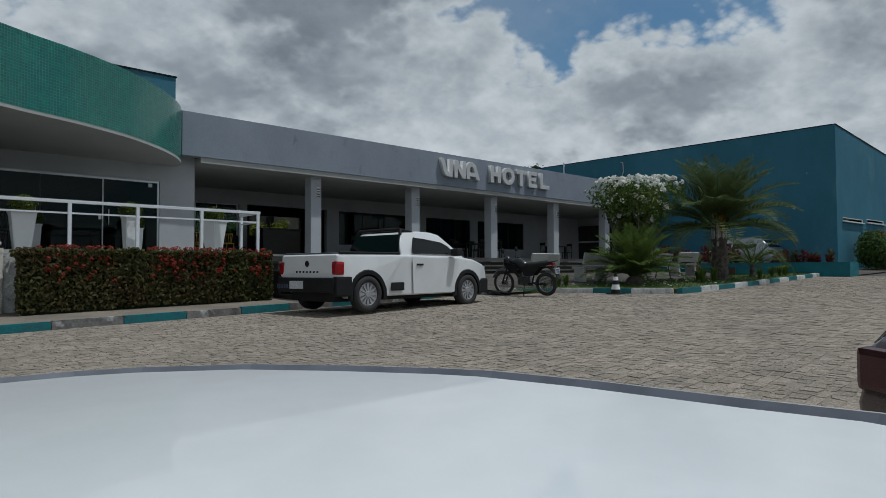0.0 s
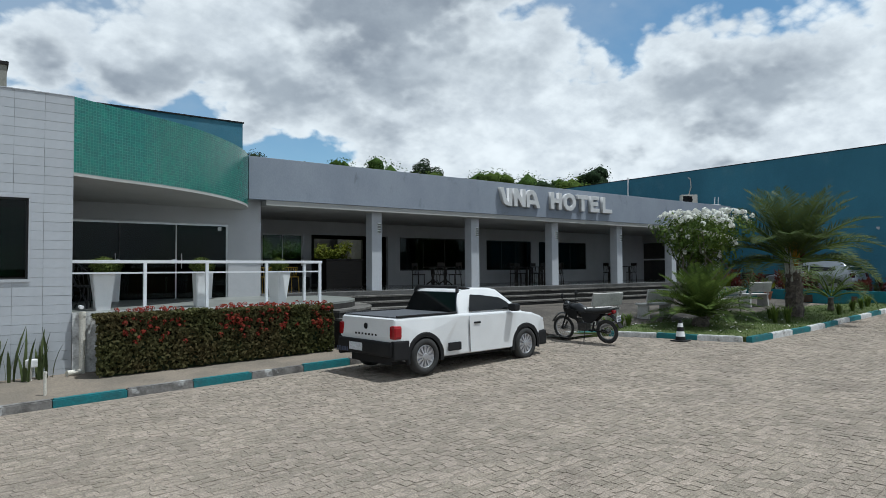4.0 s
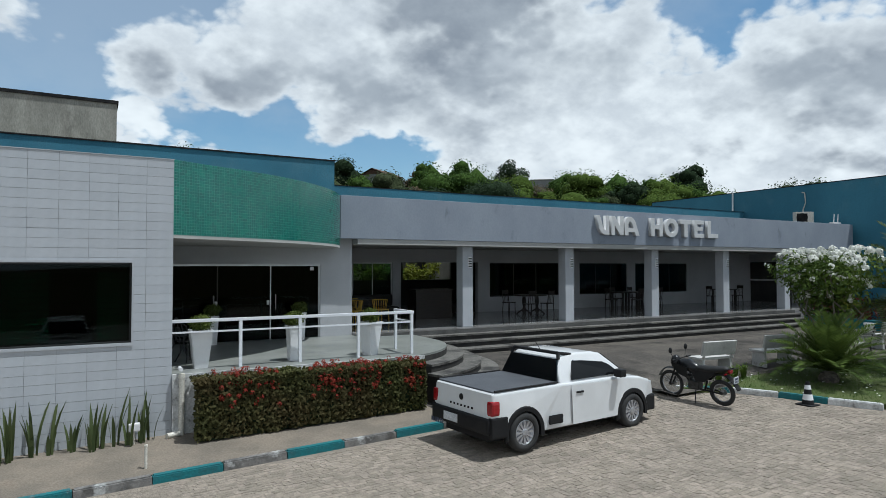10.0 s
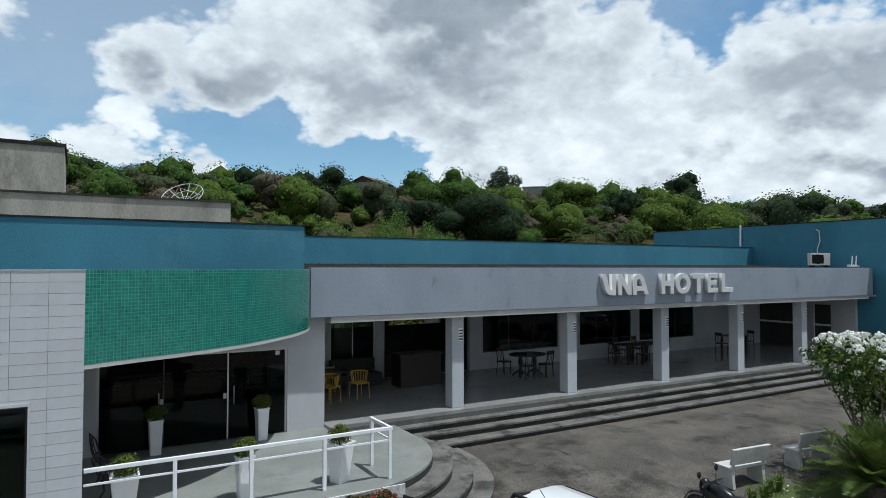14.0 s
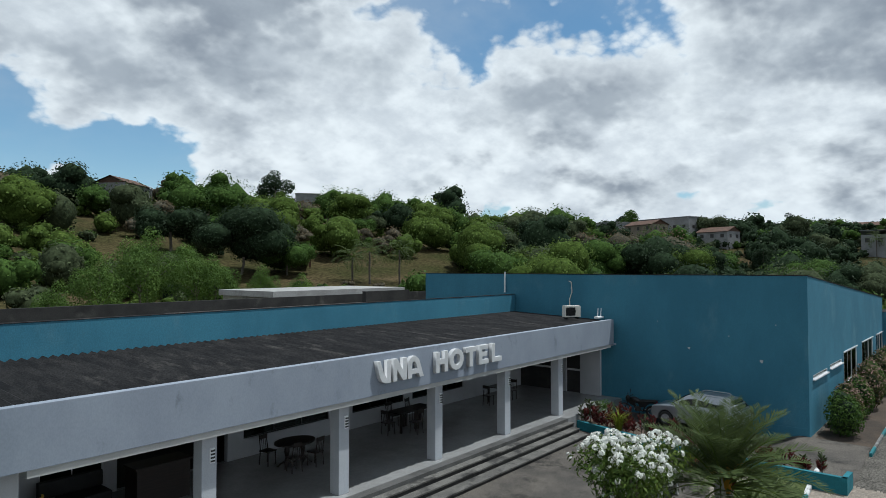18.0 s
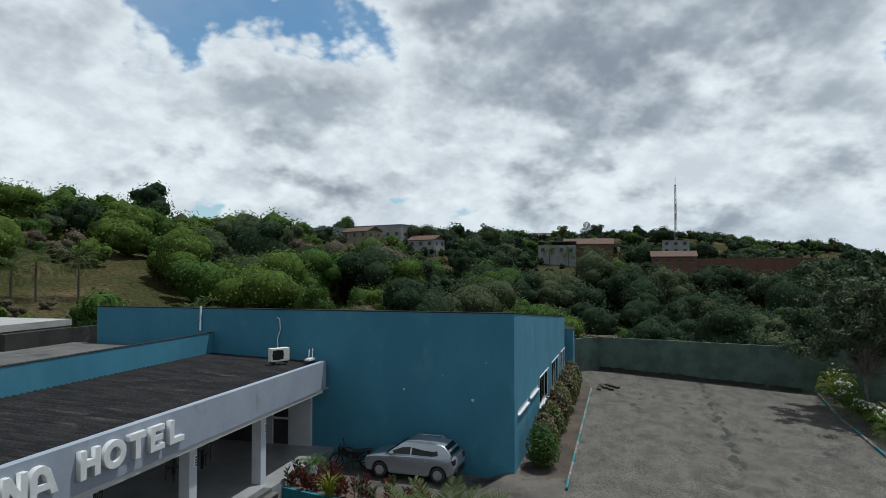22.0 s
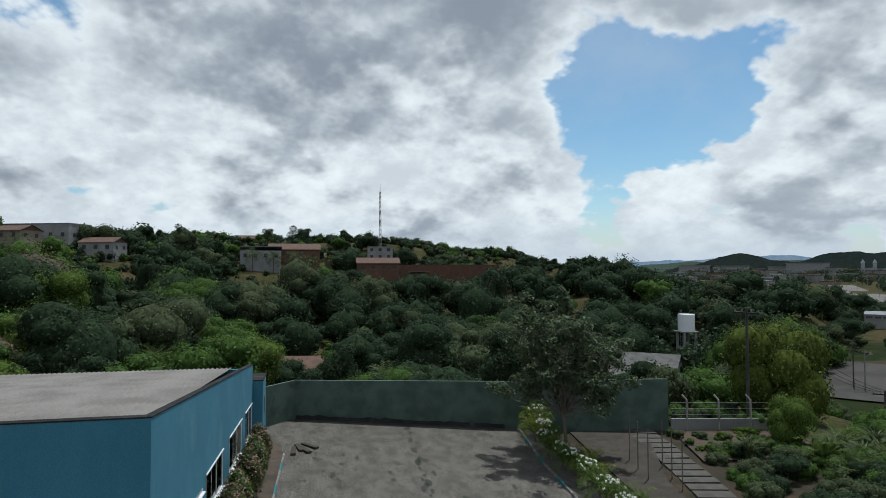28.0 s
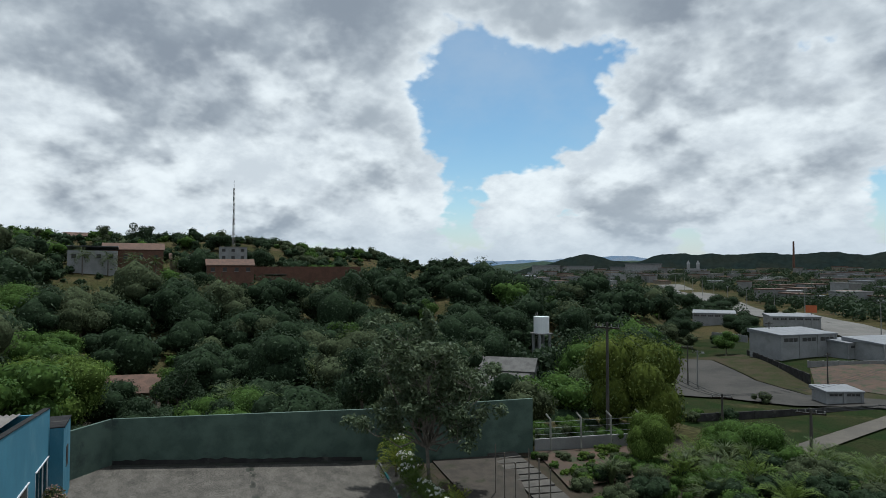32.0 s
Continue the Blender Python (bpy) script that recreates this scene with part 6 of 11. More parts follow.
    for j in range(2):
        for k in range(3):
            part("plate_mark", boxed(-1.0325, -1.029, -0.07 + k * 0.05, -0.035 + k * 0.05, 0.615 + 0.065 * j, 0.665 + 0.065 * j), M_PLATEBAR, pl)
    b = bmesh.new()
    rod(b, (-0.05, 0.10, 0.32), (-0.12, 0.27, 0.03), 0.012)
    part("side_stand", b, M_BLACKPLASTIC, m)
    return m


motorcycle((11.86, 10.06, lot(12, 10) + 0.015), 93, "black trail motorcycle on its side stand by the planter")
motorcycle((31.35, 15.75, 0.70), 100, "black motorcycle parked by the blue wall")


# ---- sign ----
def extruded(name, outline, holes, depth, parent, material, origin):
    """A letter from flat outlines (x, z), standing proud of the fascia."""
    cu = bpy.data.curves.new(name, "CURVE")
    cu.dimensions, cu.fill_mode, cu.extrude = "2D", "BOTH", depth / 2
    cu.bevel_depth, cu.bevel_resolution = 0.008, 1
    for pts in [outline] + holes:
        sp = cu.splines.new("POLY")
        sp.points.add(len(pts) - 1)
        for q, (x, z) in zip(sp.points, pts):
            q.co = (x, z, 0, 1)
        sp.use_cyclic_u = True
    tmp = bpy.data.objects.new(name, cu)
    me = bpy.data.meshes.new_from_object(tmp)
    bpy.data.objects.remove(tmp)
    bpy.data.curves.remove(cu)
    me.materials.clear()
    me.materials.append(material)
    ob = new(name, me)
    ob.parent = parent
    ob.matrix_local = pose(origin[0], origin[1], origin[2], 90, 0, 0)
    return ob


def sign():
    root = thing("hotel_sign", "raised white block letters on the grey fascia", "sign")
    y = 17.27 - 0.07
    H = 0.66
    z0 = 4.23
    # three stylised leading letters
    u = [(0.0, H), (0.14, H), (0.30, 0.24), (0.36, 0.16), (0.42, 0.14), (0.42, H), (0.58, H), (0.58, 0.0), (0.36, 0.0), (0.22, 0.06), (0.12, 0.2)]
    extruded("letter", u, [], 0.13, root, M_SIGN, (15.58, y, z0))
    n = [(0.0, 0.0), (0.0, H), (0.17, H), (0.42, 0.28), (0.42, H), (0.58, H), (0.58, 0.0), (0.42, 0.0), (0.16, 0.36), (0.16, 0.0)]
    extruded("letter", n, [], 0.13, root, M_SIGN, (16.27, y, z0))
    a = [(0.0, 0.0), (0.0, 0.44), (0.06, 0.58), (0.18, H), (0.34, H), (0.50, 0.55), (0.72, 0.0), (0.54, 0.0), (0.50, 0.12), (0.17, 0.12), (0.17, 0.0)]
    extruded("letter", a, [[(0.17, 0.26), (0.17, 0.42), (0.22, 0.50), (0.30, 0.50), (0.38, 0.42), (0.44, 0.26)]], 0.13, root, M_SIGN, (16.92, y, z0))
    w = 0.17
    h = [(0, 0), (0, H), (w, H), (w, 0.42), (0.43, 0.42), (0.43, H), (0.6, H), (0.6, 0), (0.43, 0), (0.43, 0.26), (w, 0.26), (w, 0)]
    extruded("letter", h, [], 0.13, root, M_SIGN, (18.26, y, z0))
    o = [(0.37 + 0.37 * math.cos(2 * math.pi * k / 28), H / 2 + 0.345 * math.sin(2 * math.pi * k / 28)) for k in range(28)]
    oi = [(0.37 + 0.185 * math.cos(2 * math.pi * k / 24), H / 2 + 0.19 * math.sin(2 * math.pi * k / 24)) for k in range(24)]
    extruded("letter", o, [oi], 0.13, root, M_SIGN, (18.97, y, z0))
    t = [(0.21, 0), (0.21, 0.50), (0, 0.50), (0, H), (0.60, H), (0.60, 0.50), (0.39, 0.50), (0.39, 0)]
    extruded("letter", t, [], 0.13, root, M_SIGN, (19.84, y, z0))
    e = [(0, 0), (0, H), (0.55, H), (0.55, 0.52), (w, 0.52), (w, 0.41), (0.48, 0.41), (0.48, 0.27), (w, 0.27), (w, 0.14), (0.56, 0.14), (0.56, 0)]
    extruded("letter", e, [], 0.13, root, M_SIGN, (20.62, y, z0))
    l = [(0, 0), (0, H), (w, H), (w, 0.15), (0.62, 0.15), (0.62, 0)]
    extruded("letter", l, [], 0.13, root, M_SIGN, (21.40, y, z0))


sign()


# ---- terrace ----
def railing():
    root = thing("railing", "white painted steel railing along the terrace edge", "railing")
    zt = 2.08
    xs = [1.5, 2.75, 3.94, 5.22, 6.5]
    top = bmesh.new()
    box(top, 1.49, 6.55, 13.38, 13.44, zt - 0.04, zt + 0.02, 0.006)
    box(top, 6.49, 6.55, 13.44, 14.35, zt - 0.04, zt + 0.02, 0.006)
    part("handrail", top, M_METALW, root)
    mid = bmesh.new()
    box(mid, 1.49, 6.52, 13.395, 13.425, 1.84, 1.87)
    box(mid, 6.505, 6.535, 13.425, 14.3, 1.84, 1.87)
    part("mid_rail", mid, M_METALW, root)
    for x, y in [(q, 13.41) for q in xs[1:]] + [(6.52, 14.3)]:
        part("post", boxed(x - 0.03, x + 0.03, y - 0.03, y + 0.03, TER_Z, zt - 0.04, 0.004), M_METALW, root)


railing()
tagged(part("trim", boxed(1.47, 6.6, 12.96, 13.0, 0.0, TER_Z + 0.01), M_KERBWHITE), "pale edge of the terrace retaining wall", "trim", kind="structure")


def pot(place, k, label="tall tapered white planter with a clipped round shrub", slim=1.0):
    p = thing("planter_pot", label, "planter", place, (0.0, 4.0, 26.0, 2.0, 5.0)[k % 5], group="white terrace planters")
    b = bmesh.new()
    s0, s1, h = 0.125 * slim + 0.02 * (slim < 1), 0.20 * slim, 0.70
    loft(b, [[(sx * s, sy * s, z) for sx, sy in ((-1, -1), (1, -1), (1, 1), (-1, 1))] for s, z in ((s0, 0), (s1, h), (s1 + 0.012, h), (s1 + 0.012, h + 0.03), (s1 - 0.02, h + 0.03), (s1 - 0.03, h - 0.05))])
    bmesh.ops.bevel(b, geom=[e for e in b.edges if abs(e.verts[0].co.z - e.verts[1].co.z) > 0.5], offset=0.015, segments=2, affect="EDGES")
    bmesh.ops.recalc_face_normals(b, faces=b.faces)
    part("pot", b, M_PLASTICW, p)
    return p


def ac_unit():
    a = thing("air_conditioner", "white outdoor air-conditioning unit on the roof edge", "air conditioner", (30.75, 18.9, 5.12))
    a.scale = (1.0, 1.0, 0.8)
    a.rotation_euler = (0, 0, radians(-35))
    part("case", boxed(-0.42, 0.42, -0.17, 0.17, 0.12, 0.82, 0.02), M_PVC, a)
    b = bmesh.new()
    ring(b, (-0.12, -0.175, 0.47), 0.26, 0.012, 24, "Y", 6)
    for k in range(5):
        ring(b, (-0.12, -0.18, 0.47), 0.05 + 0.045 * k, 0.005, 20, "Y", 4)
    part("fan_grille", b, M_BLACKPLASTIC, a)
    part("fan_hole", boxed(-0.37, 0.13, -0.173, -0.168, 0.22, 0.72), M_BLACKPLASTIC, a)
    for x in (-0.3, 0.3):
        part("foot", boxed(x - 0.03, x + 0.03, -0.2, 0.2, 0, 0.12), M_BLACKPLASTIC, a)
    c = thing("cable", "grey conduit hanging down the blue wall", "cable")
    b = bmesh.new()
    tube(b, [(32.36, 19.9, 6.95), (32.34, 19.75, 6.9), (32.33, 19.7, 6.4), (32.34, 19.85, 6.0), (32.3, 19.8, 5.4), (31.4, 19.3, 5.22), (30.6, 19.1, 5.3)], 0.025, 6)
    part("conduit", b, M_PVC, c)
    d = thing("antenna_box", "white antenna box with two prongs on the fascia end", "antenna", (31.7, 17.9, 5.14))
    part("case", boxed(-0.3, 0.3, -0.12, 0.12, 0, 0.1, 0.02), M_PLASTICW, d)
    for x in (-0.12, 0.22):
        b = bmesh.new()
        rod(b, (x, 0, 0.1), (x + 0.05, 0, 0.5), 0.022)
        part("prong", b, M_PLASTICW, d)
    v = thing("vent_pipe", "white vent pipe on the blue wall's step", "pipe", (32.3, 23.9, 6.27))
    b = bmesh.new()
    rod(b, (0, 0, 0), (0.02, 0, 1.15), 0.045)
    part("pipe", b, M_PLASTICW, v)


ac_unit()


def downpipe():
    p = thing("downpipe", "cream plastic downpipe beside the tiled wall", "pipe", (1.62, 12.9, walkway(1.6, 12.9)))
    b = bmesh.new()
    rod(b, (0, 0, 0), (0, 0, 1.1), 0.05, 12)
    rod(b, (0, 0, 0.04), (-0.25, -0.12, 0.04), 0.05, 12)
    part("pipe", b, M_PVC, p)
    b = bmesh.new()
    rod(b, (0, 0, 1.02), (0, 0, 1.08), 0.06, 12)
    part("collar", b, M_PVC, p)
    s = thing("water_spout", "short white overflow spout in the terrace wall", "pipe", (1.6, 12.95, 1.25))
    b = bmesh.new()
    rod(b, (0, -0.12, 0), (0, 0.12, 0), 0.035)
    part("pipe", b, M_PLASTICW, s)
    t = thing("tap_post", "white plastic tap post in the sidewalk", "post", (0.93, 11.35, walkway(0.9, 11.3)))
    b = bmesh.new()
    rod(b, (0, 0, 0), (0, 0, 0.33), 0.022, 10)
    part("pipe", b, M_PVC, t)
    b = bmesh.new()
    rod(b, (0, 0, 0.33), (0, 0, 0.36), 0.028, 10)
    part("cap", b, M_PVC, t)
    f = thing("floodlight", "small white ground floodlight among the plants", "lamp", (0.85, 12.75, walkway(0.9, 12.7)))
    part("lamp_head", boxed(-0.09, 0.09, -0.05, 0.05, 0.22, 0.36, 0.02), M_PLASTICW, f)
    b = bmesh.new()
    rod(b, (0, 0, 0), (0, 0, 0.22), 0.015)
    part("stem", b, M_PVC, f)


downpipe()


def concrete_bench(place, rz):
    b_ = thing("concrete_bench", "grey-white cast concrete bench with a back", "bench", place, rz, group="concrete benches")
    part("seat", boxed(-0.56, 0.56, -0.22, 0.22, 0.40, 0.46, 0.012), M_BENCH, b_)
    b = bmesh.new()
    box(b, -0.56, 0.56, -0.03, 0.03, 0.0, 0.36, 0.012)
    bmesh.ops.rotate(b, verts=b.verts, matrix=Matrix.Rotation(radians(-12), 3, "X"))
    bmesh.ops.translate(b, verts=b.verts, vec=(0, 0.24, 0.52))
    part("backrest", b, M_BENCH, b_)
    for x in (-0.46, 0.46):
        b = bmesh.new()
        prism(b, [(x - 0.04, -0.19), (x + 0.04, -0.19), (x + 0.04, 0.25), (x - 0.04, 0.25)], 0, 0.40)
        for v in b.verts:
            if v.co.z > 0.2:
                v.co.y *= 0.85
        part("leg", b, M_BENCH, b_)
        b = bmesh.new()
        rod(b, (x, 0.2, 0.42), (x, 0.32, 0.86), 0.035, 6)
        part("back_post", b, M_BENCH, b_)
    return b_


M_BENCH = mat("cast_concrete_white", (0.50, 0.49, 0.47), (0.40, 0.39, 0.375), scale=3, rough=0.9, bump=0.2, bscale=40, stain=(0.22, 0.21, 0.20), stain_at=(0.6, 0.75), stain_scale=3)
for (x, y, r) in ((14.12, 11.45, 174), (16.5, 11.36, 172), (22.4, 11.3, 170)):
    concrete_bench((x, y, walkway(x, y)), r)


def slatted_bench(place, rz):
    s = thing("slatted_bench", "white slatted garden bench on dark iron legs", "bench", place, rz)
    for k in range(5):
        part("seat_slat", boxed(-0.7, 0.7, -0.24 + 0.1 * k, -0.17 + 0.1 * k, 0.42, 0.445, 0.004), M_BENCH, s)
    for k in range(4):
        b = boxed(-0.7, 0.7, 0.27 + 0.03 * k, 0.29 + 0.03 * k, 0.50 + 0.10 * k, 0.57 + 0.10 * k, 0.004)
        part("back_slat", b, M_BENCH, s)
    for x in (-0.62, 0.62):
        b = bmesh.new()
        tube(b, [(x, -0.3, 0), (x, -0.22, 0.42), (x, 0.24, 0.42), (x, 0.38, 0.92)], 0.02, 6)
        tube(b, [(x, 0.32, 0), (x, 0.22, 0.42)], 0.02, 6)
        part("leg", b, M_BLACKMETAL, s)


slatted_bench((19.6, 11.0, walkway(19.5, 11)), 172)


def traffic_cone(place):
    c = thing("traffic_cone", "faded black traffic cone with a white band on the kerb", "cone", place)
    part("base", boxed(-0.17, 0.17, -0.17, 0.17, 0, 0.03, 0.01), M_BLACKPLASTIC, c)
    b = bmesh.new()
    lathe(b, [(0.12, 0.03), (0.035, 0.5), (0.02, 0.5)], (0, 0, 0), 20)
    bmesh.ops.rotate(b, verts=b.verts, matrix=Matrix.Rotation(radians(90), 3, "X"))
    part("cone_body", b, M_BLACKPLASTIC, c)
    b = bmesh.new()
    lathe(b, [(0.106, 0.12), (0.085, 0.24)], (0, 0, 0), 20)
    lathe(b, [(0.068, 0.34), (0.052, 0.43)], (0, 0, 0), 20)
    bmesh.ops.rotate(b, verts=b.verts, matrix=Matrix.Rotation(radians(90), 3, "X"))
    part("white_band", b, M_PLASTICW, c)


traffic_cone((13.45, 8.55, lot(13.4, 8.5)))


# ---- hall furniture ----
def round_table(place):
    t = thing("round_table", "black-brown round table on carved twin pedestals", "table", place)
    b = bmesh.new()
    rod(b, (0, 0, 0.73), (0, 0, 0.78), 0.72, 36)
    bmesh.ops.scale(b, vec=(1.0, 0.75, 1.0), verts=b.verts)
    part("tabletop", b, M_DARKWOOD, t)
    for x in (-0.32, 0.32):
        b = bmesh.new()
        lathe(b, [(0.05, 0.02), (0.10, 0.15), (0.05, 0.3), (0.09, 0.5), (0.06, 0.7), (0.2, 0.73)], (x, 0, 0), 14)
        bmesh.ops.rotate(b, verts=b.verts, matrix=Matrix.Rotation(radians(90), 3, "X"))
        for v in b.verts:
            v.co.y = -v.co.y
        bmesh.ops.recalc_face_normals(b, faces=b.faces)
        ped = part("pedestal", b, M_DARKWOOD, t)
        for a in range(4):
            b = bmesh.new()
            q = radians(45 + 90 * a)
            tube(b, [(x + 0.05 * math.cos(q), 0.05 * math.sin(q), 0.2), (x + 0.2 * math.cos(q), 0.2 * math.sin(q), 0.1), (x + 0.3 * math.cos(q), 0.3 * math.sin(q), 0.0)], 0.03, 6)
            part("foot", b, M_DARKWOOD, ped)
    return t


def wood_chair(place, rz):
    c = thing("dining_chair", "dark bentwood dining chair", "chair", place, rz, group="hall dining chairs")
    part("seat", boxed(-0.2, 0.2, -0.2, 0.2, 0.43, 0.47, 0.015), M_DARKWOOD, c)
    for x in (-0.17, 0.17):
        b = bmesh.new()
        tube(b, [(x, -0.18, 0), (x * 0.95, -0.17, 0.43)], 0.018, 6)
        part("leg", b, M_DARKWOOD, c)
        b = bmesh.new()
        tube(b, [(x * 1.05, 0.2, 0), (x * 0.95, 0.17, 0.45), (x * 0.9, 0.24, 0.95)], 0.018, 6)
        part("leg", b, M_DARKWOOD, c)
    b = bmesh.new()
    box(b, -0.17, 0.17, 0.20, 0.225, 0.80, 0.94, 0.01)
    for x in (-0.08, 0.0, 0.08):
        rod(b, (x, 0.17, 0.47), (x, 0.21, 0.82), 0.009, 6)
    part("backrest", b, M_DARKWOOD, c)
    return c


def square_table(place):
    t = thing("square_table", "dark wooden square dining table", "table", place)
    part("tabletop", boxed(-0.5, 0.5, -0.4, 0.4, 0.73, 0.77, 0.008), M_DARKWOOD, t)
    for x in (-0.42, 0.42):
        for y in (-0.32, 0.32):
            part("leg", boxed(x - 0.035, x + 0.035, y - 0.035, y + 0.035, 0, 0.73), M_DARKWOOD, t)
    return t


Z = HALL_Z
round_table((15.55, 20.9, Z))
wood_chair((15.0, 21.6, Z), 10)
for x, r in ((15.1, 172), (15.95, 188)):
    wood_chair((x, 20.35, Z), r)
square_table((22.0, 21.2, Z))
square_table((21.0, 21.2, Z))
for x, y, r in ((21.0, 20.45, 180), (22.0, 20.4, 175), (20.2, 21.2, 90), (22.9, 21.1, -90), (21.2, 21.95, 0), (22.3, 21.9, 10)):
    wood_chair((x, y, Z), r)
square_table((27.8, 21.2, Z))
wood_chair((26.9, 21.2, Z), 90)
wood_chair((28.7, 21.1, Z), -90)

M_YELLOW = mat("yellow_plastic_cane", (0.62, 0.40, 0.06), (0.55, 0.34, 0.045), rough=0.45, bump=0.05)


def yellow_chair(place, rz):
    c = thing("armchair", "yellow plastic chair with a slatted tub back", "chair", place, rz, group="yellow chairs")
    part("seat", boxed(-0.22, 0.22, -0.22, 0.22, 0.43, 0.46, 0.015), M_YELLOW, c)
    for x in (-0.2, 0.2):
        for y in (-0.2, 0.2):
            b = bmesh.new()
            rod(b, (x * 1.1, y * 1.1, 0), (x, y, 0.44), 0.014, 6)
            part("leg", b, M_YELLOW, c)
    b = bmesh.new()
    for k in range(11):
        a = radians(-10 + 20 * k)
        rod(b, (0.22 * math.cos(a), 0.2 * math.sin(a), 0.46), (0.27 * math.cos(a), 0.25 * math.sin(a), 0.76), 0.012, 5)
    part("backrest", b, M_YELLOW, c)
    b = bmesh.new()
    tube(b, [(0.27 * math.cos(radians(a)), 0.25 * math.sin(radians(a)), 0.77) for a in range(-10, 191, 20)], 0.018, 6)
    part("top_rail", b, M_YELLOW, c)
    return c


yellow_chair((7.75, 20.1, Z), -60)
yellow_chair((8.75, 20.3, Z), 10)
yellow_chair((8.2, 21.7, Z), 180)
t = square_table((8.1, 20.95, Z))
b = thing("reception_desk", "dark wooden reception desk with a raised top", "counter", (11.2, 21.3, Z))
part("body", boxed(-0.75, 0.75, -0.35, 0.35, 0, 1.02, 0.01), M_DARKWOOD, b)
part("top", boxed(-0.8, 0.8, -0.4, 0.4, 1.02, 1.07, 0.008), M_DARKWOOD, b)
b = thing("sofa", "low dark sofa near the hall entrance", "sofa", (9.4, 22.2, Z))
part("seat", boxed(-0.8, 0.8, -0.4, 0.3, 0, 0.42, 0.05), M_SEAT, b)
part("backrest", boxed(-0.8, 0.8, 0.2, 0.42, 0.42, 0.85, 0.06), M_SEAT, b)


def iron_chair(place, rz):
    c = thing("garden_chair", "black cast-iron garden chair on the terrace", "chair", place, rz, group="iron terrace chairs")
    b = bmesh.new()
    rod(b, (0, 0, 0.42), (0, 0, 0.45), 0.22, 20)
    part("seat", b, M_BLACKMETAL, c)
    for a in range(4):
        q = radians(45 + 90 * a)
        b = bmesh.new()
        tube(b, [(0.17 * math.cos(q), 0.17 * math.sin(q), 0.42), (0.14 * math.cos(q), 0.14 * math.sin(q), 0.22), (0.26 * math.cos(q), 0.26 * math.sin(q), 0)], 0.014, 6)
        part("leg", b, M_BLACKMETAL, c)
    b = bmesh.new()
    tube(b, [(-0.2, 0.14, 0.44), (-0.24, 0.24, 0.75), (0, 0.3, 0.92), (0.24, 0.24, 0.75), (0.2, 0.14, 0.44)], 0.016, 6)
    for x in (-0.1, 0, 0.1):
        tube(b, [(x, 0.19, 0.45), (x * 1.5, 0.25, 0.65), (x, 0.27, 0.84)], 0.01, 5)
    ring(b, (0, 0.26, 0.66), 0.07, 0.009, 14, "Y", 5)
    part("backrest", b, M_BLACKMETAL, c)


iron_chair((1.95, 14.6, TER_Z), 120)
iron_chair((1.9, 15.8, TER_Z), 80)
M_TEALWALL = mat("teal_bed_wall", (0.02, 0.17, 0.21), (0.016, 0.135, 0.165), scale=2, rough=0.8, bump=0.2, bscale=30, stain=(0.012, 0.08, 0.10), stain_scale=1.5)


def bed_wall(name, line, z0, z1, w, label):
    root = bmesh.new()
    for a, b in zip(line, line[1:]):
        a, b = Vector(a), Vector(b)
        n = (b - a).normalized()
        n = Vector((-n.y, n.x)) * w
        prism(root, [(q.x, q.y) for q in (a, b, b + n, a + n)], z0, z1)
    bmesh.ops.recalc_face_normals(root, faces=root.faces)
    return tagged(part(name, root, M_TEALWALL), label, "planter wall", kind="structure")


bed_wall("planter_wall", [(27.75, 17.25), (27.1, 14.9), (26.5, 12.4), (26.3, 9.4), (26.2, 6.85), (27.1, 6.8)], 0.3, 0.98, 0.16, "low teal wall of the flower bed between plaza and yard")


# ---- plants ----
M_LEAF_HEDGE = leafy("hedge_leaf", (0.080, 0.095, 0.032), (0.085, 0.068, 0.03))
M_LEAF_SHRUB = leafy("shrub_leaf", (0.10, 0.13, 0.03), (0.07, 0.10, 0.022))
M_LEAF_PALM = leafy("palm_leaflet", (0.085, 0.115, 0.04), (0.06, 0.085, 0.03), 0.4, 0.25)
M_LEAF_CYCAD = leafy("cycad_leaflet", (0.100, 0.145, 0.032), (0.062, 0.098, 0.024), 0.35, 0.25)
M_LEAF_FRANGI = leafy("frangipani_leaf", (0.105, 0.155, 0.03), (0.07, 0.115, 0.024), 0.4)
M_LEAF_MANGO = leafy("mango_leaf", (0.071, 0.124, 0.026), (0.051, 0.097, 0.022), 0.5, 0.25)
M_LEAF_LIGHT = leafy("light_green_leaf", (0.102, 0.148, 0.030), (0.075, 0.117, 0.024), 0.55, 0.25)
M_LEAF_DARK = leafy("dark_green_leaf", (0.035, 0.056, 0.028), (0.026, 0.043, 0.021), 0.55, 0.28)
M_LEAF_OLIVE = leafy("olive_leaf", (0.081, 0.098, 0.048), (0.059, 0.078, 0.040), 0.6, 0.28)
M_LEAF_YELLOW = leafy("yellow_green_leaf", (0.165, 0.185, 0.02), (0.11, 0.14, 0.016), 0.5, 0.2)
M_LEAF_GOLDEN = leafy("golden_green_leaf", (0.095, 0.120, 0.022), (0.058, 0.084, 0.018), 0.5, 0.32)
M_LEAF_BAMBOO = leafy("bamboo_leaf", (0.101, 0.167, 0.034), (0.077, 0.132, 0.029), 0.5, 0.2)
M_LEAF_DRY = leafy("dry_brown_scrub", (0.15, 0.115, 0.07), (0.10, 0.085, 0.05), 0.6, 0.3)
M_LEAF_CORNER = leafy("grey_green_leaf", (0.092, 0.120, 0.066), (0.060, 0.084, 0.042), 0.4, 0.32)
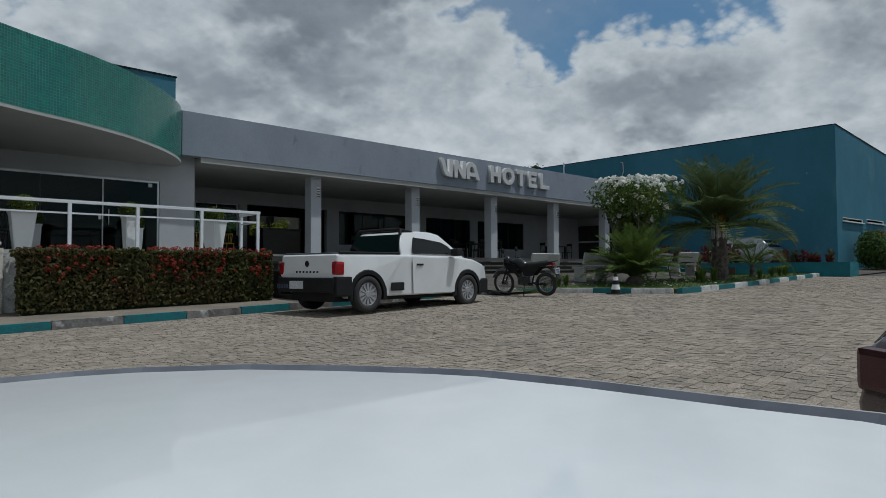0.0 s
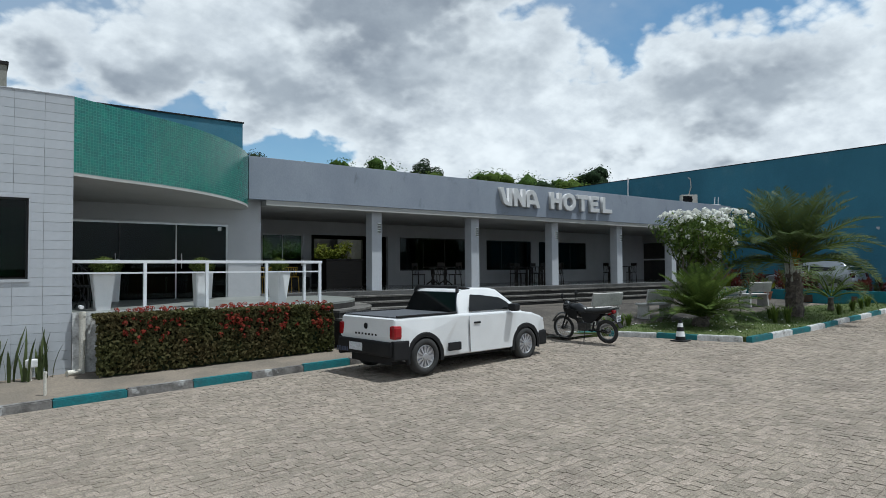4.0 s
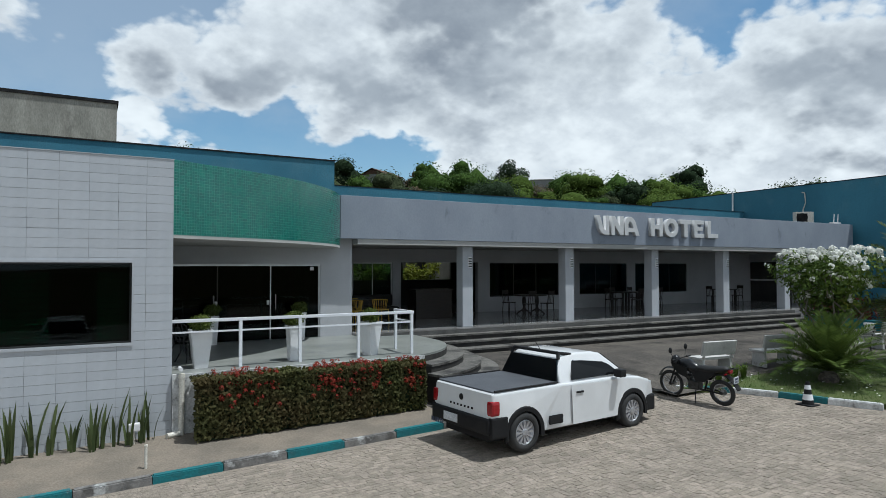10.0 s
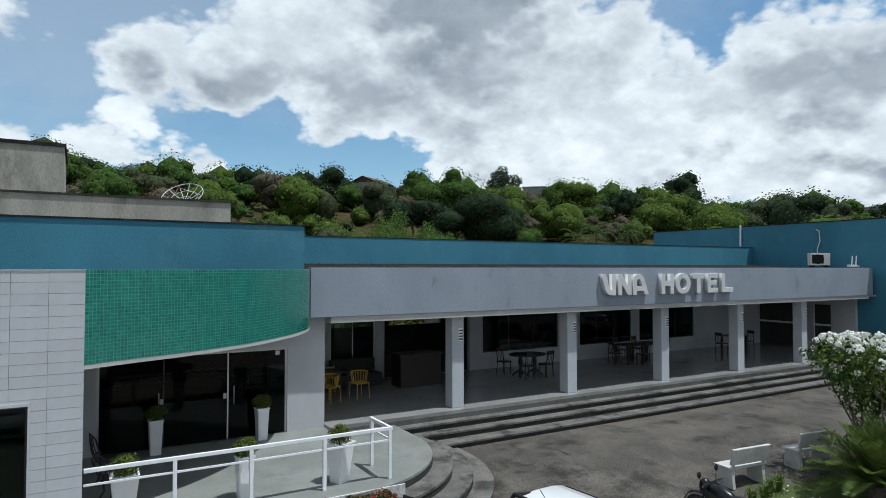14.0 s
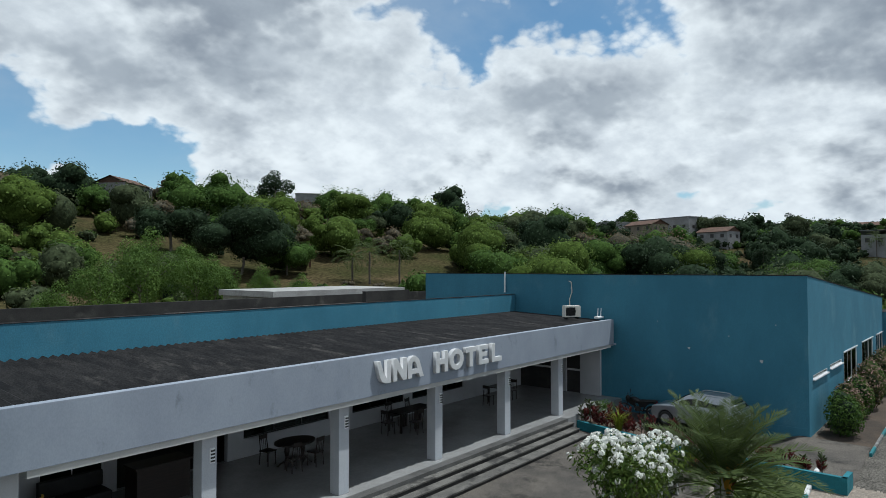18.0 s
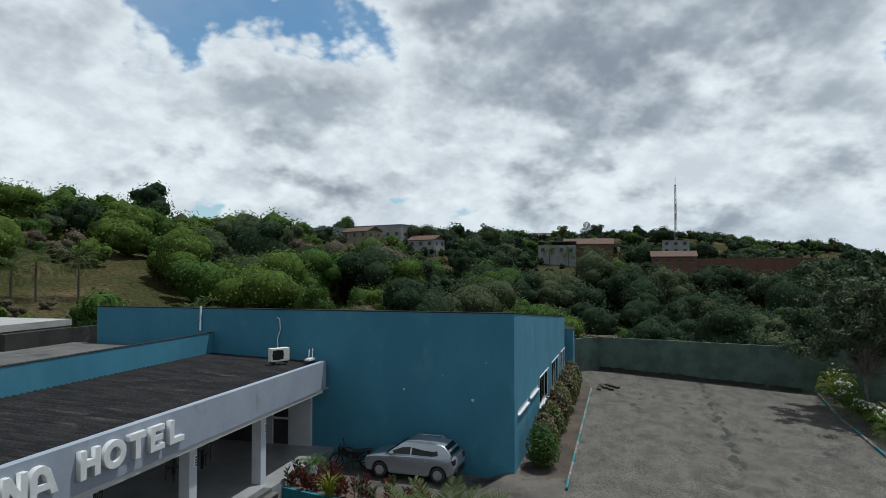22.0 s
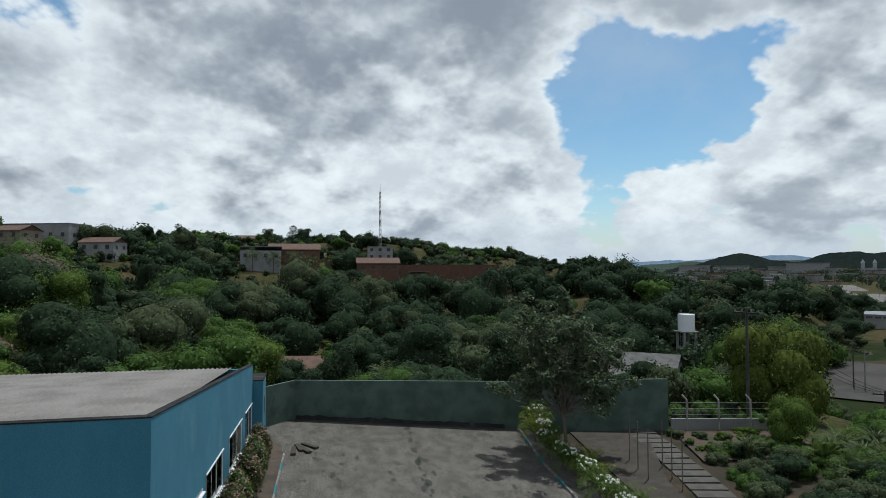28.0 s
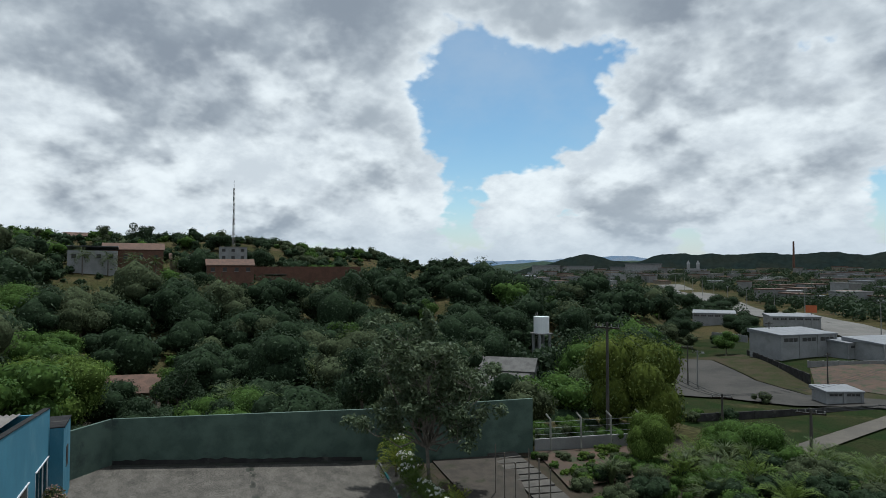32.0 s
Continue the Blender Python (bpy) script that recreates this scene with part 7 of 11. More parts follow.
# crown shade put into the colour: leaf tone darkened for solid inner cores
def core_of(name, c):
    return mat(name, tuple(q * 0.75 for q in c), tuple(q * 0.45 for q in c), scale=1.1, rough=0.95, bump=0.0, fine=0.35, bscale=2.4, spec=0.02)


M_LEAF_RED = leafy("red_cordyline_leaf", (0.115, 0.030, 0.026), (0.075, 0.026, 0.022), 0.4, 0.4)
M_LEAF_PINK = leafy("pale_pink_tip", (0.34, 0.22, 0.19), (0.26, 0.17, 0.14), 0.5, 0.3)
M_LEAF_SNAKE = leafy("snake_plant_blade", (0.10, 0.125, 0.05), (0.06, 0.085, 0.038), 0.35, 0.25)
M_FLOWER_RED = leafy("red_ixora_flower", (0.33, 0.06, 0.035), (0.22, 0.035, 0.025), 0.5, 0.25)
M_FLOWER_WHITE = leafy("white_petal", (0.82, 0.82, 0.78), (0.78, 0.78, 0.72), 0.5, 0.06)
M_BARK = mat("grey_bark", (0.16, 0.14, 0.115), (0.10, 0.085, 0.07), scale=6, rough=0.95, bump=0.6, bscale=25, stretch=(1, 1, 0.3))
M_PALMTRUNK = mat("palm_trunk", (0.14, 0.12, 0.10), (0.06, 0.05, 0.045), scale=9, rough=0.95, bump=0.8, bscale=20)
M_PALETRUNK = mat("pale_leaf_bases", (0.40, 0.40, 0.37), (0.28, 0.28, 0.25), scale=9, rough=0.8, bump=0.4, bscale=20)
M_TERRACOTTA = mat("terracotta", (0.30, 0.12, 0.06), (0.24, 0.09, 0.05), rough=0.85, bump=0.1)
RNG = np.random.RandomState(11)


def unit(v):
    return v / np.maximum(np.linalg.norm(v, axis=-1, keepdims=True), 1e-9)


def quads(pos, nrm, size, aspect, rng=RNG, fold=0.18, updir=None):
    """Leaf-shaped quads at pos, facing roughly along nrm; size may vary leaf by leaf."""
    n = len(pos)
    t = unit(np.cross(nrm, unit(rng.normal(size=(n, 3))))) if updir is None else unit(updir)
    b = np.cross(nrm, t)
    s = np.asarray(size).reshape(-1, 1) * np.ones((n, 1))
    v = np.empty((n, 4, 3))
    v[:, 0] = pos - t * s * 0.5
    v[:, 1] = pos + b * s * aspect * 0.5 + nrm * s * fold
    v[:, 2] = pos + t * s * 0.5
    v[:, 3] = pos - b * s * aspect * 0.5 + nrm * s * fold
    return v.reshape(-1, 3)


def quad_mesh(name, v, material, parent=None, label=""):
    n = len(v) // 4
    me = bpy.data.meshes.new(name)
    me.vertices.add(len(v))
    me.vertices.foreach_set("co", np.ascontiguousarray(v, dtype=np.float32).ravel())
    me.loops.add(n * 4)
    me.loops.foreach_set("vertex_index", np.arange(n * 4, dtype=np.int32))
    me.polygons.add(n)
    me.polygons.foreach_set("loop_start", np.arange(0, n * 4, 4, dtype=np.int32))
    me.update()
    me.validate()
    me.materials.append(material)
    ob = new(name, me)
    if parent is not None:
        ob.parent = parent
    if label:
        ob["label"] = label
    return ob


def cloud(n, lobes, size, aspect=0.5, rng=RNG, inner=0.72, up=0.35, loose=0.55, ragged=0.035):
    """Leaves spread through the outer shell of several lobes (x, y, z, rx, ry, rz)."""
    lobes = np.array(lobes, float)
    w = (lobes[:, 3] * lobes[:, 4] + lobes[:, 4] * lobes[:, 5] + lobes[:, 3] * lobes[:, 5])
    pick = rng.choice(len(lobes), n, p=w / w.sum())
    d = unit(rng.normal(size=(n, 3)))
    r = inner + (1 - inner) * rng.rand(n, 1) ** 0.7 + rng.normal(size=(n, 1)) * ragged
    pos = lobes[pick, :3] + d * lobes[pick, 3:] * r
    nrm = unit(d + rng.normal(size=(n, 3)) * loose + np.array((0, 0, up)))
    return quads(pos, nrm, size * (0.7 + 0.6 * rng.rand(n, 1)), aspect, rng)


def ball_mesh(level):
    b = bmesh.new()
    bmesh.ops.create_icosphere(b, subdivisions=level, radius=1.0)
    b.verts.index_update()
    out = [tuple(v.co) for v in b.verts], [tuple(v.index for v in f.verts) for f in b.faces]
    b.free()
    return out


BALL_FINE, BALL_ROUGH, BALL_PLAIN = ball_mesh(3), ball_mesh(2), ball_mesh(1)


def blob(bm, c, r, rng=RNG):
    """A lumpy core that stops light shining through; its dark colour paints inner shade."""
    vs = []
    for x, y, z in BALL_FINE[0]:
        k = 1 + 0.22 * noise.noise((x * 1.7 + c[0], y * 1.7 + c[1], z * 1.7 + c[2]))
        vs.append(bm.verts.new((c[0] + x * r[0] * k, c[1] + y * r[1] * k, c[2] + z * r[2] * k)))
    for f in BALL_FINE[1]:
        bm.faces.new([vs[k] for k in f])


def limb(bm, a, b, r0, r1, bends=3, wob=0.12, rng=RNG):
    a, b = Vector(a), Vector(b)
    pts = [a]
    L = (b - a).length
    for k in range(1, bends):
        f = k / bends
        pts.append(a.lerp(b, f) + Vector(rng.normal(size=3)) * wob * L * 0.4)
    pts.append(b)
    for k, (p, q) in enumerate(zip(pts, pts[1:])):
        ra = r0 + (r1 - r0) * k / bends
        rb = r0 + (r1 - r0) * (k + 1) / bends
        rod(bm, p, q + (q - p) * 0.04, ra, 7, rb)
    return pts


# hedge
def hedge():
    h = thing("hedge", "clipped ixora hedge with red flower heads before the terrace", "hedge")
    x0, x1, y0, y1 = 1.75, 6.22, 12.15, 12.92
    rng = np.random.RandomState(5)
    # solid core in the dark leaf colour paints the shade deep in the hedge
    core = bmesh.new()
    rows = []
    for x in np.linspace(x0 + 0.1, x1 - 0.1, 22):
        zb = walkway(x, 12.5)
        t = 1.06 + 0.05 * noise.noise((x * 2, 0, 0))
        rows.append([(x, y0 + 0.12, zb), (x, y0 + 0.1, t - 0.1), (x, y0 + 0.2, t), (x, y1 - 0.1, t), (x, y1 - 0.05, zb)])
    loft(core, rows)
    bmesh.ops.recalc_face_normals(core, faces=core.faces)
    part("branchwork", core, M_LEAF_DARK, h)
    n = 15000
    u = rng.rand(n)
    face = rng.rand(n)
    x = x0 + (x1 - x0) * rng.rand(n)
    lump = np.array([0.07 * noise.noise((q * 3.0, 1.0, 4.0)) for q in x])
    zb = np.array([walkway(q, 12.5) for q in x])
    top = 1.13 + lump * 0.9
    front = face < 0.62
    y = np.where(front, y0 + 0.02 + rng.rand(n) * 0.12 - lump, y0 + (y1 - y0) * u)
    z = np.where(front, zb + 0.03 + (top - zb) * u ** 0.9, top - rng.rand(n) * 0.10)
    ends = face > 0.93
    x = np.where(ends, x1 - rng.rand(n) * 0.1 + lump, x)
    z = np.where(ends, zb + (top - zb) * rng.rand(n), z)
    pos = np.stack([x, y, z], 1)
    nrm = unit(np.where(front[:, None], (0, -1, 0.3), (0, 0, 1)) + rng.normal(size=(n, 3)) * 0.6)
    quad_mesh("foliage", quads(pos, nrm, 0.07 + 0.035 * rng.rand(n, 1), 0.5, rng), M_LEAF_HEDGE, h)
    # flower heads: tight balls of small petals
    m = 230
    petals = []
    for k in range(m):
        fx = x0 + 0.1 + (x1 - x0 - 0.15) * rng.rand() ** 0.75
        if noise.noise((fx * 1.6, 2.0, k * 0.002)) < -0.12:
            continue
        if rng.rand() < 0.62:
            c = np.array((fx, y0 - 0.02 + 0.1 * rng.rand(), 0.5 + (1.12 - 0.5) * rng.rand() ** 0.55))
        else:
            c = np.array((fx, y0 + 0.05 + (y1 - y0 - 0.1) * rng.rand(), 1.16 + 0.04 * rng.rand()))
        q = 16
        d = unit(rng.normal(size=(q, 3)) + (0, -0.4, 0.6))
        petals.append(quads(c + d * 0.042, d, 0.036, 0.8, rng))
    quad_mesh("blossom", np.concatenate(petals), M_FLOWER_RED, h, "red flower heads")


hedge()


def pot_plant(place, k, kind="ball"):
    p = pot(place, k, slim=0.68) if k in (1, 3, 4) else pot(place, k)
    rng = np.random.RandomState(100 + k)
    lobes = [(0, 0, 0.86, 0.23, 0.23, 0.17), (0.08, 0.05, 0.90, 0.14, 0.14, 0.13), (-0.09, -0.04, 0.88, 0.14, 0.14, 0.12)]
    quad_mesh("foliage", cloud(900, lobes, 0.055, 0.5, rng, 0.4), M_LEAF_SHRUB, p)
    b = bmesh.new()
    rod(b, (0, 0, 0.62), (0, 0, 0.86), 0.015)
    part("stem", b, M_BARK, p)


for k, (x, y) in enumerate(((2.05, 13.68), (3.9, 13.72), (5.62, 13.72), (2.85, 17.3), (5.1, 17.35))):
    pot_plant((x, y, TER_Z), k)


def snake_plants():
    rng = np.random.RandomState(3)
    for x in np.concatenate([np.linspace(-4.8, 1.25, 27)]):
        x = x + rng.normal() * 0.08
        y = 12.78 + rng.normal() * 0.06
        p = thing("snake_plant", "upright striped snake plant along the tiled wall", "plant", (x, y, walkway(x, y) - 0.01), rng.rand() * 360, group="snake plants")
        b = bmesh.new()
        for k in range(rng.randint(4, 8)):
            h, w = 0.35 + 0.62 * rng.rand(), 0.026 + 0.012 * rng.rand()
            a = rng.rand() * 6.28
            lean = 0.08 + 0.22 * rng.rand()
            ox, oy = 0.06 * math.cos(a), 0.06 * math.sin(a)
            tx, ty = -math.sin(a), math.cos(a)
            rows = []
            for j in range(5):
                f = j / 4
                ww = w * (0.7 + 0.6 * f) * (1 - f ** 3)
                cx, cy = ox + math.cos(a) * lean * f * f * h, oy + math.sin(a) * lean * f * f * h
                rows.append((b.verts.new((cx + tx * ww, cy + ty * ww, h * f)), b.verts.new((cx - tx * ww - math.cos(a) * 0.006, cy - ty * ww, h * f))))
            for (p0, p1), (q0, q1) in zip(rows, rows[1:]):
                b.faces.new((p0, p1, q1, q0))
        part("foliage", b, M_LEAF_SNAKE, p)


snake_plants()


def frond(out, stem, base, az, length, rise, droop, leaf, n, rng, vee=0.5, width=0.03, start=0.12):
    """A feather leaf: fills out with leaflet quads and stem with the rib."""
    p = np.array(base, float)
    d = np.array((math.cos(az), math.sin(az), 0.0))
    side = np.array((-math.sin(az), math.cos(az), 0.0))
    pitch = rise
    step = length / n
    pts = []
    for k in range(n + 1):
        f = k / n
        v = d * math.cos(pitch) + np.array((0, 0, math.sin(pitch)))
        pts.append((p.copy(), v.copy()))
        p = p + v * step
        pitch -= droop / n * (0.4 + 1.2 * f)
    for k, (q, v) in enumerate(pts):
        f = k / n
        if f < start:
            continue
        L = leaf * (0.35 + 1.3 * math.sin(math.pi * min(1, 0.12 + f * 0.85)) * 0.75) * (0.9 + 0.2 * rng.rand())
        up = np.cross(v, side)
        if up[2] < 0:
            up = -up
        for s in (-1, 1):
            dirn = unit((side * s * 0.86 + v * 0.55 + up * vee * 0.5 + rng.normal(size=3) * 0.07))
            c = q + dirn * L * 0.5
            nrm = unit(np.cross(dirn, v) * s + rng.normal(size=3) * 0.05)
            out.append(quads(c[None], nrm[None], L, width / L, rng, 0.02, dirn[None]))
    stem.append([q for q, v in pts])


def rib(name, stems, r0, material, parent):
    b = bmesh.new()
    for pts in stems:
        n = len(pts) - 1
        for k in range(0, n, 2):
            a, c = pts[k], pts[min(n, k + 2)]
            rod(b, a, c, r0 * (1 - 0.85 * k / n), 4, r0 * (1 - 0.85 * min(n, k + 2) / n))
    return part(name, b, material, parent)


def cycad(place):
    p = thing("cycad", "broad cycad with arching feather leaves on the lawn", "plant", place)
    rng = np.random.RandomState(21)
    out, stems = [], []
    for k in range(46):
        az = k * 2.39996
        tier = k / 46
        frond(out, stems, (0, 0, 0.28), az, 1.35 + 0.3 * rng.rand(), radians(84 - 72 * tier + rng.normal() * 5), 0.4 + 0.55 * tier, 0.28, 48, rng, 0.5, 0.03)
    quad_mesh("foliage", np.concatenate(out), M_LEAF_CYCAD, p)
    rib("midrib", stems, 0.014, M_LEAF_CYCAD, p)
    b = bmesh.new()
    loft(b, [[(r * math.cos(a * 0.7854), r * math.sin(a * 0.7854), z) for a in range(8)] for r, z in ((0.2, -0.05), (0.24, 0.1), (0.19, 0.22), (0.08, 0.28))])
    part("trunk", b, M_PALMTRUNK, p)


cycad((15.72, 9.38, lot(15.4, 9.5) + 0.1))


def palm(place, height, fronds, length, rng, label, pale=True, leaf=0.42, name="palm_tree", trunk_r=0.2, spread=(84, 15), droop=1.1, leaflets=34, mat_leaf=None, width=0.03):
    p = thing(name, label, "palm", place)
    out, stems = [], []
    for k in range(fronds):
        az = k * 2.39996 + rng.normal() * 0.1
        tier = k / fronds
        rise = radians(spread[0] - (spread[0] - spread[1]) * tier + rng.normal() * 4)
        frond(out, stems, (0.1 * math.cos(az), 0.1 * math.sin(az), height + 0.15 * (1 - tier)), az, length * (0.85 + 0.3 * rng.rand()), rise, droop + 0.5 * tier, leaf, leaflets, rng, 0.4, width, 0.2)
    quad_mesh("foliage", np.concatenate(out), mat_leaf or M_LEAF_PALM, p)
    rib("midrib", stems, 0.028, M_LEAF_LIGHT, p)
    b = bmesh.new()
    rows = []
    n = max(6, int(height / 0.16))
    for k in range(n + 1):
        z = -0.1 + (height + 0.1) * k / n
        r = trunk_r * (1.12 - 0.25 * k / n) * (1 + 0.07 * (-1) ** k)
        rows.append([(r * math.cos(a * 0.628) + 0.02 * math.sin(z * 2), r * math.sin(a * 0.628), z) for a in range(10)])
    loft(b, rows)
    part("trunk", b, M_PALMTRUNK, p)
    if pale:
        b = bmesh.new()
        for k in range(14):
            a = k * 2.4
            rod(b, (0.15 * math.cos(a), 0.15 * math.sin(a), height * 0.62 + 0.02 * k), (0.24 * math.cos(a), 0.24 * math.sin(a), height + 0.25 + 0.03 * k), 0.055, 6, 0.03)
        part("leaf_base", b, M_PALETRUNK, p, "pale cut leaf bases")
    return p


palm((19.75, 8.75, lot(19.7, 8.7) + 0.1), 1.6, 54, 2.25, np.random.RandomState(8), "short date palm with dense feathery crown on the lawn", True, 0.44, "palm_tree", 0.24, (88, 6), 0.75, 60, None, 0.026)
palm((22.3, 8.75, lot(22.3, 8.7) + 0.1), 0.45, 12, 1.5, np.random.RandomState(9), "young palm with few arching leaves on the lawn", False, 0.3, "palm_tree", 0.09, (70, 15), 1.6, 24)


def flower_bush(name, label, place, trunk_h, lobes, leaves, heads, seed, leaf=0.14, head=0.085, branches=9):
    p = thing(name, label, "bush", place)
    rng = np.random.RandomState(seed)
    for k in range(branches):
        l = lobes[k % len(lobes)]
        q = rng.normal(size=3) * 0.3
        b = bmesh.new()
        limb(b, (rng.normal() * 0.06, rng.normal() * 0.06, -0.05), (l[0] + q[0] * l[3], l[1] + q[1] * l[4], l[2]), 0.035, 0.012, 4, 0.2, rng)
        part("stem", b, M_BARK, p)
    quad_mesh("foliage", cloud(leaves, lobes, leaf, 0.36, rng, 0.45), M_LEAF_FRANGI, p)
    L = np.array(lobes, float)
    out = []
    for k in range(heads):
        l = L[rng.randint(max(1, len(L) - 1))]
        d = unit(rng.normal(size=3) + (0, 0, 1.3))
        if d[2] < 0.25:
            continue
        c = l[:3] + d * l[3:] * (0.98 + 0.1 * rng.rand())
        m = 11
        q = unit(rng.normal(size=(m, 3)) + d * 0.9)
        out.append(quads(c + q * head * 0.75, q, head, 0.8, rng))
    quad_mesh("blossom", np.concatenate(out), M_FLOWER_WHITE, p, "dense heads of white flowers")
    return p


flower_bush("frangipani", "wide white-flowered frangipani bush on many thin stems", (17.25, 10.15, lot(16.5, 10.4) + 0.1), 1.2, [(-0.1, 0.1, 1.75, 0.62, 0.62, 0.5), (0.3, -0.15, 2.0, 0.75, 0.75, 0.5), (-0.4, 0.1, 2.15, 0.75, 0.75, 0.5), (0, 0, 2.6, 0.95, 0.95, 0.62), (-0.5, 0.55, 2.65, 0.75, 0.75, 0.55), (0.6, -0.45, 2.7, 0.75, 0.75, 0.55), (0.35, 0.65, 2.6, 0.7, 0.7, 0.55), (-0.6, -0.4, 2.55, 0.7, 0.7, 0.55), (0, 0, 2.25, 0.6, 0.6, 0.3)], 4600, 330, 31, branches=18)


def tuft(place, n, h, material, seed, name="grass_clump", label="clump of strappy green leaves", cat="plant", group="garden clumps", w=0.014):
    p = thing(name, label, cat, place, group=group)
    rng = np.random.RandomState(seed)
    az = rng.rand(n) * 6.283
    L = h * (0.6 + 0.6 * rng.rand(n))
    vs = []
    for a, l in zip(az, L):
        d = np.array((math.cos(a), math.sin(a), 0))
        s = np.array((-math.sin(a), math.cos(a), 0)) * w
        o = d * 0.05 * rng.rand()
        bend = 0.25 + 0.4 * rng.rand()
        p0, p1, p2 = o, o + d * l * bend * 0.3 + (0, 0, l * 0.62), o + d * l * bend + (0, 0, l * (0.95 - bend * 0.45))
        vs += [p0 - s, p0 + s, p1 + s, p1 - s, p1 - s, p1 + s, p2 + s * 0.15, p2 - s * 0.15]
    quad_mesh("foliage", np.array(vs), material, p)
    return p


for k, (x, y) in enumerate(((13.35, 10.65), (13.7, 10.6), (14.1, 10.75), (14.5, 10.8), (17.7, 8.35), (17.9, 8.1), (21.2, 8.1), (22.8, 8.3), (23.8, 8.4), (24.6, 8.5), (25.3, 8.7), (25.7, 8.9), (18.6, 8.9))):
    tuft((x, y, lot(x, y) + 0.11), 46, 0.42 if k not in (4, 5) else 0.6, M_LEAF_LIGHT, 40 + k)


M_LEAF_GOLD = leafy("golden_bromeliad", (0.42, 0.24, 0.03), (0.34, 0.15, 0.025), 0.4, 0.3)
tuft((19.60, 8.60, lot(19.7, 8.7) + 1.62), 60, 0.95, M_LEAF_GOLD, 31, "bromeliad", "golden yellow bromeliad growing on the palm trunk", "plant", "trunk bromeliads", 0.02)
tuft((19.78, 8.55, lot(19.7, 8.7) + 1.66), 46, 0.75, M_LEAF_RED, 32, "bromeliad", "crimson bromeliad growing on the palm trunk", "plant", "trunk bromeliads", 0.022)


def cordylines():
    rng = np.random.RandomState(77)
    spots = []
    for k in range(56):
        f = rng.rand()
        a = Vector((27.6, 17.0)).lerp(Vector((26.5, 11.2)), f)
        spots.append((a.x + 0.25 + 1.1 * rng.rand(), a.y, 0.35 + 0.6 * rng.rand()))
    for k in range(16):
        spots.append((26.55 + 0.35 * rng.rand(), 7.0 + 2.6 * rng.rand(), 0.3 + 0.3 * rng.rand()))
    for k, (x, y, h) in enumerate(spots):
        p = thing("cordyline", "dark red leafy cordyline in the teal bed", "plant", (x, y, 0.78), group="red bed plants")
        b = bmesh.new()
        rod(b, (0, 0, -0.1), (0, 0, h), 0.015, 5)
        part("stem", b, M_BARK, p)
        n = 34
        az = rng.rand(n) * 6.283
        z = h * (0.25 + 0.8 * rng.rand(n))
        d = np.stack([np.cos(az), np.sin(az), 0.5 + 0.8 * rng.rand(n)], 1)
        d = unit(d)
        pos = np.stack([0 * az, 0 * az, z], 1) + d * 0.11
        quad_mesh("foliage", quads(pos, unit(np.cross(d, rng.normal(size=(n, 3)))), 0.24, 0.28, rng, 0.05, d), M_LEAF_RED if k % 4 else M_LEAF_OLIVE, p)
    # soil of the bed
    b = bmesh.new()
    prism(b, [(27.75, 17.2), (26.5, 12.2), (26.35, 11.0), (28.2, 11.0), (29.1, 17.2)][::-1], 0.5, 0.80)
    bmesh.ops.recalc_face_normals(b, faces=b.faces)
    tagged(part("soil", b, M_SOIL), "dark soil of the flower bed", "soil", kind="structure")
    b = boxed(26.3, 27.0, 6.9, 9.6, 0.3, 0.78)
    tagged(part("soil", b, M_SOIL), "dark soil of the corner bed", "soil", kind="structure")
    tuft((27.25, 14.9, 0.78), 90, 1.1, M_LEAF_YELLOW, 5, "dracaena", "bright yellow-green dracaena in the bed", "plant", "", 0.018)
    q = thing("potted_fern", "leafy fern in a white pot at the hall corner", "plant", (30.2, 17.0, 0.7))
    b = bmesh.new()
    lathe(b, [(0.001, 0.0), (0.16, 0.0), (0.22, 0.36), (0.2, 0.36), (0.18, 0.30), (0.001, 0.30)], (0, 0, 0), 18)
    bmesh.ops.rotate(b, verts=b.verts, matrix=Matrix.Rotation(radians(90), 3, "X"))
    bmesh.ops.recalc_face_normals(b, faces=b.faces)
    for v in b.verts:
        v.co.z = abs(v.co.z)
    part("pot", b, M_PLASTICW, q)
    out, st = [], []
    for k in range(18):
        frond(out, st, (0, 0, 0.34), k * 2.4, 0.7, radians(70 - 3 * k), 1.8, 0.16, 16, rng, 0.2, 0.03)
    quad_mesh("foliage", np.concatenate(out), M_LEAF_MANGO, q)
    for k, (x, y, s, m) in enumerate(((25.6, 13.4, 1.0, M_PLASTICW), (25.55, 12.3, 0.85, M_TERRACOTTA), (25.55, 11.4, 1.05, M_TERRACOTTA))):
        q = thing("flower_pot", "small plant pot standing before the teal bed wall", "pot", (x, y, walkway(x, y)), group="plaza pots")
        b = bmesh.new()
        lathe(b, [(0.001, 0.0), (0.11 * s, 0.0), (0.17 * s, 0.32 * s), (0.19 * s, 0.32 * s), (0.19 * s, 0.38 * s), (0.16 * s, 0.38 * s), (0.14 * s, 0.3 * s), (0.001, 0.3 * s)], (0, 0, 0), 16)
        bmesh.ops.rotate(b, verts=b.verts, matrix=Matrix.Rotation(radians(90), 3, "X"))
        for v in b.verts:
            v.co.z = abs(v.co.z)
        bmesh.ops.recalc_face_normals(b, faces=b.faces)
        part("pot", b, m, q)
        if k:
            n = 40
            d = unit(rng.normal(size=(n, 3)) * (0.5, 0.5, 0.2) + (0, 0, 1))
